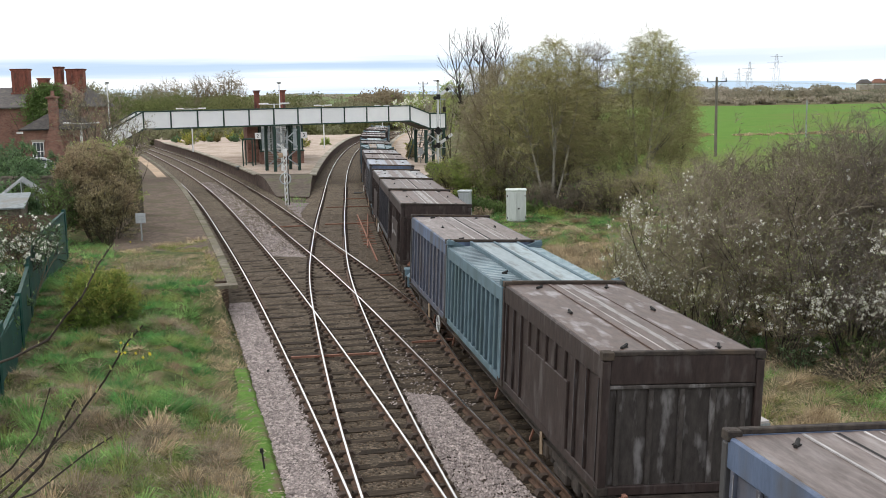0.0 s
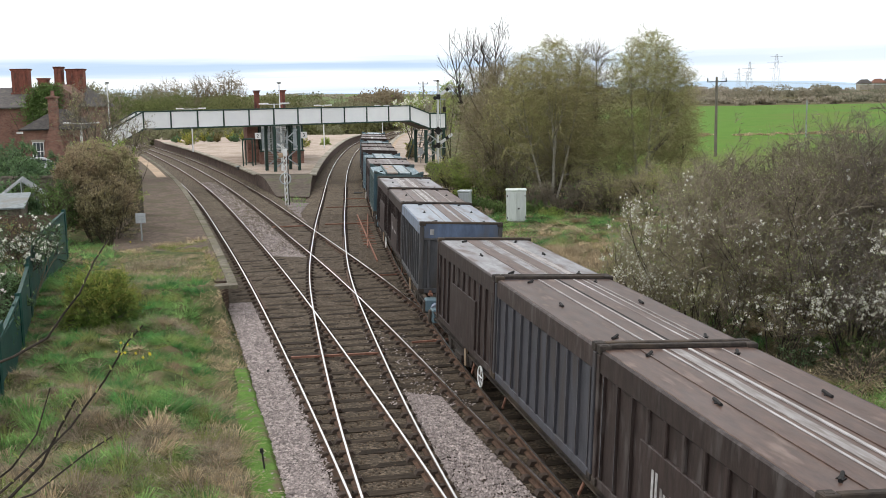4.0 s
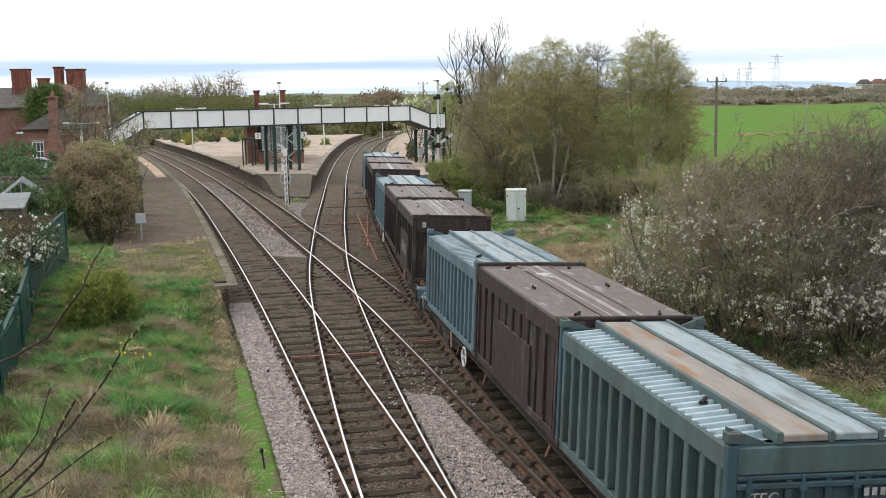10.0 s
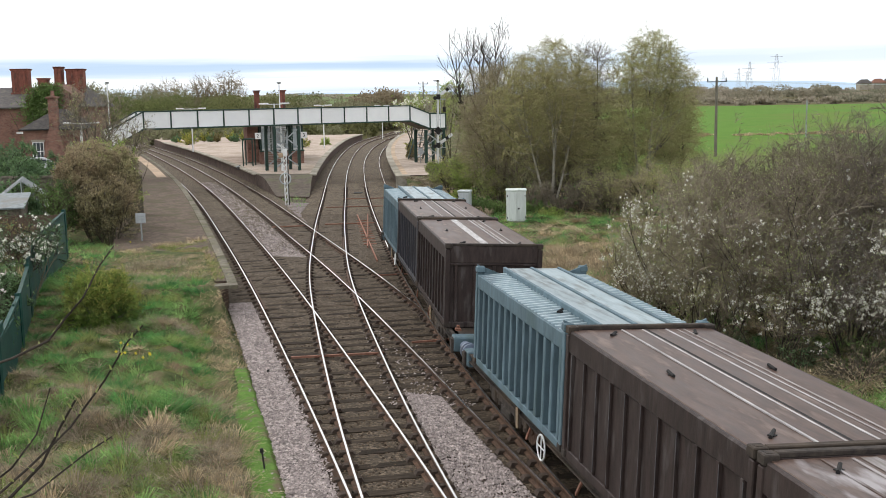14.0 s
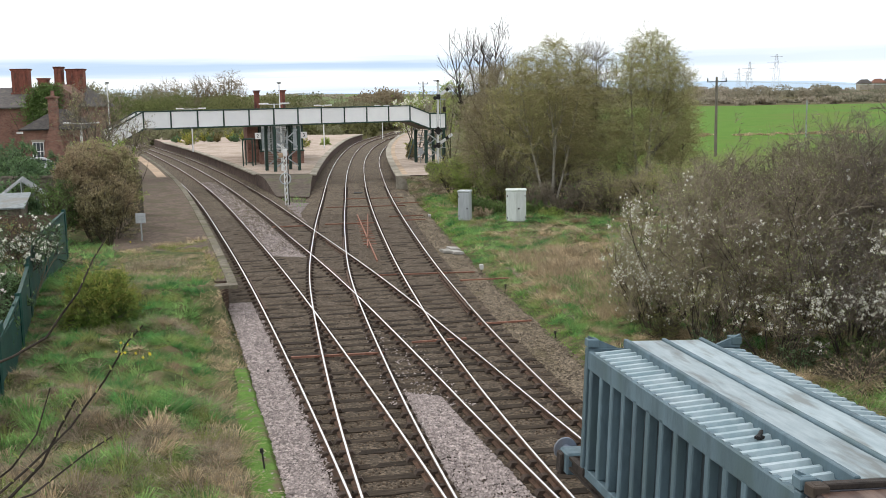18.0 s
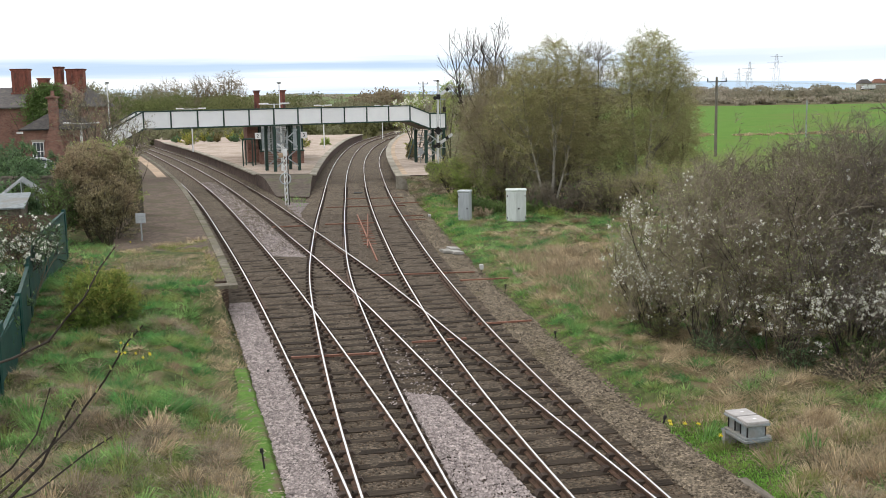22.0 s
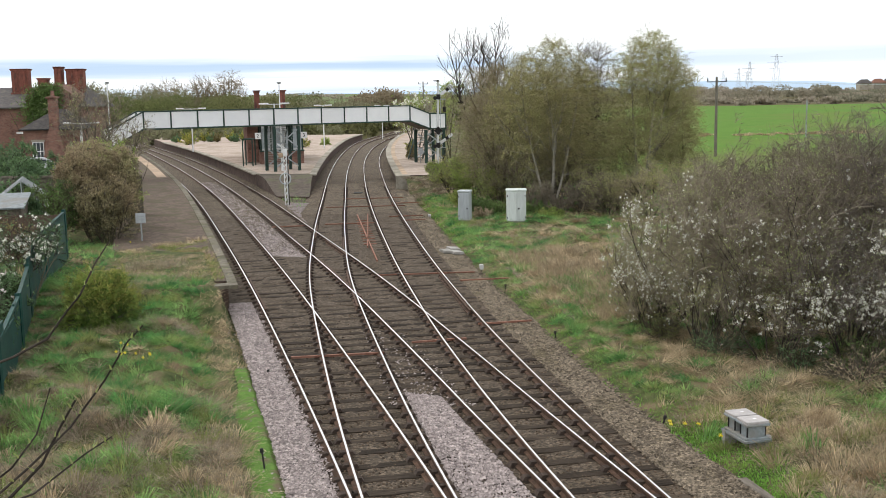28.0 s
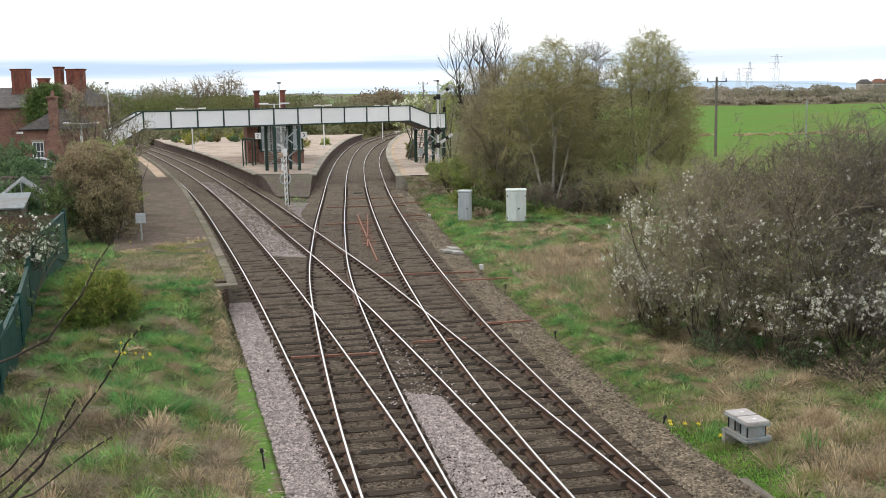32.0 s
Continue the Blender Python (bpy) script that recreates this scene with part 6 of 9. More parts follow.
def garden_house():
    g = thing("greenhouse", pose(-20.0, 50.5, gz(-20, 50.5), 0, 0, 20), "small white-framed garden greenhouse with gable roof", "greenhouse")
    W2, D, hw, hr = 1.1, 1.6, 1.5, 2.35
    for x in (-W2, W2):
        for y in (-D, 0, D):
            part("post", cube(x - 0.04, x + 0.04, y - 0.04, y + 0.04, 0, hw), M["white_paint"], g)
    for y in (-D, D):
        bm = bmesh.new()
        for a, c in (((-W2, y, hw), (0, y, hr)), ((W2, y, hw), (0, y, hr)), ((-W2, y, hw), (W2, y, hw)), ((0, y, 0), (0, y, hr))):
            bar(bm, a, c, 0.045, 0.045)
        part("gable_frame", bm, M["galvanised"], g)
        part("gable_pane", cube(-W2, W2, y - 0.01, y + 0.01, 0.05, hw), M["galvanised"], g)
    for s in (-1, 1):
        bm = bmesh.new()
        v = [bm.verts.new(q) for q in ((s * W2, -D, hw), (s * W2, D, hw), (0, D, hr), (0, -D, hr))]
        bm.faces.new(v)
        bmesh.ops.solidify(bm, geom=list(bm.faces), thickness=0.03)
        part("roof_pane", bm, M["galvanised"], g)
    s = thing("shed", pose(-18.15, 42.4, gz(-18.1, 42.4), 0, 0, 15), "low timber shed with pale grey felt roof", "shed")
    part("wall", cube(-1.3, 1.3, -1.1, 1.1, 0, 1.75), M["timber"], s)
    bm = bmesh.new()
    bar(bm, (0, -1.35, 1.72), (0, 1.35, 2.1), 2.9, 0.06)
    part("roof", bm, M["box_grey"], s, "pale grey flat roof")
    w = thing("garden_wall", Matrix(), "weathered board fence in the gardens", "fence")
    for k in range(10):
        part("board_panel", cube(-24.5 + k * 0.9, -23.65 + k * 0.9, 55.9 - k * 0.1, 55.95 - k * 0.1, 0.1, 2.75), M["timber"], w)
    part("rail", bar(bmesh.new(), (-24.6, 55.85, 2.75), (-15.5, 54.9, 2.75), 0.1, 0.1), M["timber"], w)


garden_house()


def parked_car(m, mat, label):
    c = thing("parked_car", m, label, "car")
    prof = ((-2.0, 0.35), (-2.05, 0.75), (-1.2, 0.92), (-0.55, 1.42), (0.9, 1.45), (1.75, 0.98), (2.05, 0.85), (2.05, 0.35))
    bm = bmesh.new()
    a = [bm.verts.new((x, -0.85, z)) for x, z in prof]
    b = [bm.verts.new((x, 0.85, z)) for x, z in prof]
    bm.faces.new(a)
    bm.faces.new(b[::-1])
    n = len(prof)
    for i in range(n):
        bm.faces.new((a[i], b[i], b[(i + 1) % n], a[(i + 1) % n]))
    bmesh.ops.bevel(bm, geom=list(bm.edges), offset=0.06, segments=2, affect="EDGES")
    bmesh.ops.recalc_face_normals(bm, faces=bm.faces)
    part("body", bm, mat, c, smooth=False)
    for s in (-1, 1):
        part("side_window", cube(-0.7, 1.2, s * 0.853 - 0.01, s * 0.853 + 0.01, 0.98, 1.3), M["glass_dark"], c)
        for x in (-1.25, 1.3):
            part("wheel", rod(bmesh.new(), (x, s * 0.7, 0.31), (x, s * 0.88, 0.31), 0.31, n=18), M["dark_metal"], c)


CARPAINT = surf("silver_car_paint", (0.55, 0.58, 0.60), (0.62, 0.65, 0.67), 2, 0.3, 0.3, 0.0)
parked_car(pose(-35.0, 91.0, gz(-35, 91), 0, 0, 15), CARPAINT, "silver hatchback parked beyond the shrubs")
parked_car(pose(-40.5, 92.5, gz(-40, 92), 0, 0, 8), CARPAINT, "silver hatchback parked near the house")


# ---- poles, pylons ----
def power_pole(x, y, h, label):
    p = thing("power_pole", pose(x, y, gz(x, y)), label, "utility pole", "power poles")
    part("pole", rod(bmesh.new(), (0, 0, -0.3), (0, 0, h), 0.17, 0.11, 10), M["pole_wood"], p)
    part("cross_arm", bar(bmesh.new(), (-0.95, 0, h - 0.5), (1.0, 0, h - 0.5), 0.07, 0.08), M["dark_metal"], p)
    for s in (-0.9, 0.0, 0.95):
        part("insulator", rod(bmesh.new(), (s, 0, h - 0.45), (s, 0, h - 0.12), 0.07, 0.05, 8), M["dark_metal"], p)
    part("stay", bar(bar(bmesh.new(), (0, 0, h - 1.1), (-0.7, 0, h - 0.55), 0.03, 0.03), (0, 0, h - 1.1), (0.7, 0, h - 0.55), 0.03, 0.03), M["dark_metal"], p)


power_pole(27.85, 108, 8.0, "dark wooden power pole with crossarm and insulators in a field")
simple("field_post", rod(bmesh.new(), (0, 0, -0.5), (0, 0, 5.1), 0.13, 0.09, 8), M["galvanised"], pose(51.4, 150, gz(51.4, 150)), "plain grey pole standing in the pasture", "pole")
power_pole(-3.4, 215, 10.0, "wooden pole with insulators above the far trees")


def wires():
    w = thing("power_line", Matrix(), "thin overhead electric wires from the pole", "wires")
    for dx, dz in ((-0.9, 7.6), (0.0, 7.6), (0.95, 7.6)):
        bm = bmesh.new()
        a = Vector((27.85 + dx, 108, dz))
        b = Vector((150 + dx, 190, 9.5))
        last = a
        for k in range(1, 11):
            t = k / 10
            q = a.lerp(b, t) - Vector((0, 0, 1.6 * 4 * t * (1 - t)))
            rod(bm, last, q, 0.008, n=4)
            last = q
        part("wire", bm, M["hazy_steel"], w)


wires()


def pylon(x, y, h, label):
    p = thing("pylon", pose(x, y, gz(x, y)), label, "pylon", "far pylons")
    bm = bmesh.new()
    b, t = h * 0.11, h * 0.018
    for s in (-1, 1):
        for u in (-1, 1):
            bar(bm, (s * b, u * b, 0), (s * t, u * t, h), h * 0.006, h * 0.006)
    for k in range(7):
        z0, z1 = h * k / 7, h * (k + 1) / 7
        w0, w1 = b + (t - b) * k / 7, b + (t - b) * (k + 1) / 7
        for u in (-1, 1):
            bar(bm, (-w0, u * w0, z0), (w1, u * w1, z1), h * 0.0035, h * 0.0035)
            bar(bm, (w0, u * w0, z0), (-w1, u * w1, z1), h * 0.0035, h * 0.0035)
    part("lattice_tower", bm, M["hazy_steel"], p)
    for z, w in ((0.62, 0.20), (0.78, 0.25), (0.93, 0.17)):
        part("cross_arm", bar(bmesh.new(), (-w * h, 0, z * h), (w * h, 0, z * h), h * 0.007, h * 0.009), M["hazy_steel"], p)


for x, y, h in ((470, 1500, 52), (577, 2000, 60), (640, 2300, 50), (660, 2500, 50), (830, 2900, 60), (920, 2050, 60)):
    pylon(x, y, h - gz(x, y) if h > 55 else h, "far grey steel lattice pylon against the sky")


# ---- plants ----
def unit(v):
    return v / np.maximum(np.linalg.norm(v, axis=-1, keepdims=True), 1e-9)


def curve_set(rng, p, d, length, segs, wobble, sag):
    """Wandering lines from points p in directions d; sag bends them down (or up, if negative)."""
    n = len(p)
    P = np.empty((n, segs + 1, 3))
    P[:, 0] = p
    d = unit(d)
    for k in range(segs):
        d = unit(d + rng.normal(0, wobble, (n, 3)) + np.array([0, 0, -sag]))
        P[:, k + 1] = P[:, k] + d * (length / segs)[:, None]
    return P


def sprout(rng, P, length, count, angle, ratio, t0=0.25, lift=0.0):
    """Starting points, directions and lengths of branches along the lines P."""
    n, s = P.shape[0], P.shape[1] - 1
    par = np.repeat(np.arange(n), count)
    m = len(par)
    t = t0 + (1 - t0) * rng.random(m)
    f = t * s
    i = np.minimum(f.astype(int), s - 1)
    a, b = P[par, i], P[par, i + 1]
    start = a + (b - a) * (f - i)[:, None]
    tan = unit(b - a)
    side = unit(np.cross(tan, rng.normal(0, 1, (m, 3))))
    ang = np.radians(angle) * rng.uniform(0.6, 1.35, m)
    d = tan * np.cos(ang)[:, None] + side * np.sin(ang)[:, None] + np.array([0, 0, lift])
    L = length[par] * ratio * rng.uniform(0.55, 1.2, m) * (1.15 - 0.55 * t)
    return start, d, L


def tubes(P, r0, r1, k):
    """Tapered tubes (or flat strips, k = 2) along the lines P."""
    n, s = P.shape[0], P.shape[1]
    tan = unit(np.gradient(P, axis=1))
    ref = np.where(np.abs(tan[..., 2:3]) > 0.9, np.array([1.0, 0, 0]), np.array([0, 0, 1.0]))
    u = unit(np.cross(tan, ref))
    v = np.cross(tan, u)
    rad = r0[:, None] + (r1 - r0)[:, None] * np.linspace(0, 1, s)[None]
    if k == 2:
        ph = (np.arange(n) * 2.4)[:, None, None]
        w = u * np.cos(ph) + v * np.sin(ph)
        V = np.stack([P - w * rad[..., None], P + w * rad[..., None]], 2)
    else:
        a = 2 * np.pi * np.arange(k) / k
        V = P[:, :, None] + rad[:, :, None, None] * (u[:, :, None] * np.cos(a)[None, None, :, None] + v[:, :, None] * np.sin(a)[None, None, :, None])
    V = V.reshape(-1, 3)
    base = (np.arange(n)[:, None] * s + np.arange(s - 1)).ravel() * k
    F = []
    for j in range(k if k > 2 else 1):
        j2 = (j + 1) % k
        F.append(np.c_[base + j, base + j2, base + k + j2, base + k + j])
    return V, np.concatenate(F)


def spikes(P, r):
    """Thin pointed twigs, one along each short line of P."""
    n = len(P)
    a = np.arange(n) * 2.4
    w = unit(np.cross(P[:, -1] - P[:, 0], np.c_[np.cos(a), np.sin(a), 0.3 * np.cos(a * 1.7)])) * r
    i = np.arange(n)[:, None] * 3
    return np.stack([P[:, 0] - w, P[:, 0] + w, P[:, -1]], 1).reshape(-1, 3), np.c_[i, i + 1, i + 2]


def merged(*sets):
    V, F, o = [], [], 0
    for v, f in sets:
        V.append(v)
        F += (f + o).tolist()
        o += len(v)
    return np.concatenate(V), F


def leaves(rng, at, size, flat=0.0, long=1.8, squeeze=0.35):
    """Small pointed leaves at random turns."""
    n = len(at)
    d = unit(rng.normal(0, 1, (n, 3)) * np.array([1, 1, 1 - flat]))
    e = unit(np.cross(d, rng.normal(0, 1, (n, 3))))
    s = size * rng.uniform(0.6, 1.4, n)[:, None]
    V = np.stack([at - d * s * long / 2 + e * s * squeeze, at + d * s * long / 2, at - d * s * long * 0.3 - e * s * squeeze], 1).reshape(-1, 3)
    i = np.arange(n)[:, None] * 3
    return V, np.c_[i, i + 1, i + 2]


def along(rng, P, n, jitter):
    i = rng.integers(0, len(P), n)
    t = rng.random(n) ** 0.7 * (P.shape[1] - 1.001)
    k = t.astype(int)
    a = P[i, k] + (P[i, k + 1] - P[i, k]) * (t - k)[:, None]
    return a + rng.normal(0, jitter, (n, 3))


def mesh_part(name, VF, mat, parent, label=""):
    ob = new(name, mesh_of(name, VF[0], VF[1], mat))
    ob.parent = parent
    if name in ("twig_crown", "foliage", "blossom", "stem_tangle", "stems", "leaves", "branchwork", "golden_growth"):
        ob["kind"] = "stuff"
    if label:
        ob["label"] = label
    return ob


def tree(name, x, y, h, label, seed, bark, twig, leaf, stems=1, spread=0.25, droop=0.06, nleaf=2500, lsize=0.09, counts=(9, 7, 7), width=0.5, r=0.14, group="", extra=None, ratios=(0.5, 0.5, 0.5), category="tree", wob=0.12,
         tw=0.011, clear=0.25, rx=0.0, hang=0.0):
    """A tree or shrub: stems, limbs, twigs and sparse young leaves."""
    rng = np.random.default_rng(seed)
    z = gz(x, y) - 0.05
    t = thing(name, pose(x, y, z), label, category, group)
    a = rng.uniform(0, 2 * np.pi, stems)
    p = np.c_[np.cos(a), np.sin(a), np.zeros(stems)] * (0.12 * stems ** 0.5) * rng.uniform(0.3, 1, stems)[:, None]
    d = np.c_[np.cos(a) * spread, np.sin(a) * spread, np.ones(stems)]
    L0 = h * rng.uniform(0.72, 0.92, stems)
    P0 = curve_set(rng, p, d, L0, 8, wob * 0.6, -0.02)
    s1 = sprout(rng, P0, L0, counts[0], 48, ratios[0] * width / 0.5, clear, 0.25)
    P1 = curve_set(rng, *s1, 6, wob, -0.06)
    s2 = sprout(rng, P1, s1[2], counts[1], 42, ratios[1], 0.2, 0.1)
    P2 = curve_set(rng, *s2, 4, wob * 1.3, droop * 1.2)
    s3 = sprout(rng, P2, s2[2], counts[2], 42, ratios[2], 0.1, -droop - hang)
    P3 = curve_set(rng, *s3, 1, wob * 1.9, droop * 4.0)
    # the crown keeps to a rounded, uneven outline
    rx = rx or 0.55 * h

    def inside(Q):
        e = Q[:, -1] / np.array([rx, rx, h * 0.56]) - np.array([0, 0, 0.44 / 0.56])
        rough = 1 + 0.10 * np.sin(Q[:, -1, 0] * 2.1 + seed) * np.sin(Q[:, -1, 1] * 1.7) + rng.normal(0, 0.06, len(Q))
        return Q[np.linalg.norm(e, axis=1) < rough]
    P1, P2, P3 = inside(P1), inside(P2), inside(P3)
    one = np.ones
    for q in P0:
        mesh_part("trunk", tubes(q[None], np.array([r]), np.array([r * 0.2]), 7), bark, t)
    mesh_part("branchwork", tubes(P1, one(len(P1)) * r * 0.34, one(len(P1)) * r * 0.08, 3), bark, t)
    mesh_part("twig_crown", merged(tubes(P2, one(len(P2)) * tw * 1.7, one(len(P2)) * tw * 0.8, 2), spikes(P3, tw)), twig, t)
    if nleaf:
        mesh_part("foliage", leaves(rng, along(rng, P3, nleaf, 0.05), lsize), leaf, t)
    if extra:
        n, size, mat, low, nm = extra
        q = along(rng, P3, n * 3, 0.03)
        # flowers gather in runs along some twigs
        keep = np.sin(q[:, 0] * 5.3 + seed) + np.sin(q[:, 1] * 4.7) + np.sin(q[:, 2] * 4.3 + 1) + low * (h * 0.5 - q[:, 2]) - 0.35 * q[:, 1] + rng.normal(0, 0.9, len(q)) > 0.8
        # each cluster is a handful of petals
        c = q[keep][:n // 4]
        at = np.repeat(c, 6, 0) + rng.normal(0, size * 0.5, (len(c) * 6, 3))
        mesh_part(nm, leaves(rng, at, size * 1.0, 0, 1.1, 0.6), mat, t)
    return t


tree("bare_tree", 0.9, 101, 8.6, "olive young tree behind the signal", 47, M["bark"], M["willow_twig"], M["green_leaf"], 4, 0.3, 0.03, 9000, 0.06, (10, 8, 8), 0.6, 0.07, "", None, (0.45, 0.45, 0.5), tw=0.012, clear=0.12, rx=2.6)


def crown_tree(name, x, y, label, seed, stems, lobes, bark, twig, leaf, sprays, per, nleaf=0, lsize=0.03, limbs=40, sag=0.35, length=0.8, tw=0.006, group="", rise=1.5, limb_r=0.045):
    """A tree whose limbs climb from leaning stems into a crown of rounded lobes, with fine twigs at their ends.
    stems: (lean x, lean y, height, radius); lobes: (x, y, z, wide, deep, high, share)."""
    rng = np.random.default_rng(seed)
    t = thing(name, pose(x, y, gz(x, y) - 0.05), label, "tree", group)
    S = []
    for lx, ly, h, r in stems:
        u = np.linspace(0, 1, 10)[:, None]
        w = np.cumsum(rng.normal(0, 0.035 * h / 9, (10, 3)), 0) * np.array([1, 1, 0])
        q = u * np.array([0, 0, h]) + (u ** 0.8) * np.array([lx, ly, 0]) + w * u + np.array([0.06 * lx, 0.06 * ly, 0])
        S.append(q)
        part_r = np.array([r])
        mesh_part("trunk", tubes(q[None], part_r, part_r * 0.22, 8), bark, t)
    S = np.stack(S)
    L = np.array(lobes, float)
    k = rng.choice(len(L), sprays, p=L[:, 6] / L[:, 6].sum())
    d = unit(rng.normal(0, 1, (sprays, 3)))
    rough = 1 + 0.10 * np.sin(d[:, 0] * 5 + seed) * np.sin(d[:, 2] * 6 + seed * 2) + 0.08 * np.sin(d[:, 1] * 11 + d[:, 2] * 9 + seed) + rng.normal(0, 0.05, sprays)
    tip = L[k, :3] + d * L[k, 3:6] * (rng.random(sprays) ** 0.40 * rough)[:, None]
    tip[:, 2] = np.maximum(tip[:, 2], 0.9 + 0.7 * rng.random(sprays))
    # limbs: out of a stem, first outwards, then up
    pick = rng.choice(sprays, limbs, replace=False)
    end = tip[pick]
    si = np.argmin(np.linalg.norm(S[:, -1][None, :, :2] - end[:, None, :2], axis=2) + rng.uniform(0, 1.0, (limbs, len(S))), axis=1)
    f = np.clip(end[:, 2] / S[si, -1, 2] * rng.uniform(0.45, 0.80, limbs), 0.30, 0.97) * 9
    i = np.minimum(f.astype(int), 8)
    st = S[si, i] + (S[si, i + 1] - S[si, i]) * (f - i)[:, None]
    u = np.linspace(0, 1, 8)[None, :, None]
    P1 = st[:, None] + (end - st)[:, None] * np.concatenate([np.repeat(1 - (1 - u) ** 1.35, 2, 2), u ** rise], 2) + np.cumsum(rng.normal(0, 0.035, (limbs, 8, 3)), 1) * u
    ln = np.linalg.norm(end - st, axis=1)
    mesh_part("branchwork", tubes(P1, limb_r * np.clip(ln / 4, 0.35, 1.2), np.full(limbs, 0.008), 5), bark, t)
    # sprays: a branchlet from the nearest limb to each tip
    A = P1[:, 2:].reshape(-1, 3)
    A = np.concatenate([A, S[:, 4:].reshape(-1, 3)])
    near = np.empty(sprays, int)
    for c in range(0, sprays, 400):
        g = tip[c:c + 400, None] - A[None]
        near[c:c + 400] = np.argmin(np.linalg.norm(g * np.array([1, 1, 0.8]), axis=2) + np.maximum(-g[..., 2], 0) * 0.6, axis=1)
    r0 = A[near]
    u = np.linspace(0, 1, 5)[None, :, None]
    P2 = r0[:, None] + (tip - r0)[:, None] * np.concatenate([np.repeat(u, 2, 2), u ** (0.8 if sag > 0 else 1.25)], 2) + rng.normal(0, 0.035, (sprays, 5, 3)) * u
    # fine twigs along the outer half of every branchlet
    m = sprays * per
    j = np.repeat(np.arange(sprays), per)
    v = (0.35 + 0.65 * rng.random(m)) * 3.999
    iv = v.astype(int)
    p0 = P2[j, iv] + (P2[j, iv + 1] - P2[j, iv]) * (v - iv)[:, None]
    dr = unit(tip - r0)[j] * 0.8 + rng.normal(0, 0.55, (m, 3)) + np.array([0, 0, 0.25 if sag > 0 else 0.5])
    P3 = curve_set(rng, p0, dr, length * rng.uniform(0.45, 1.25, m), 2, 0.10, sag * 1.4)
    mesh_part("twig_crown", merged(tubes(P2, np.full(sprays, tw * 2.0), np.full(sprays, tw), 2), tubes(P3, np.full(m, tw * 0.9), np.full(m, tw * 0.35), 2)), twig, t)
    if nleaf:
        mesh_part("foliage", leaves(rng, along(rng, P3, nleaf, 0.02), lsize), leaf, t)
    return t


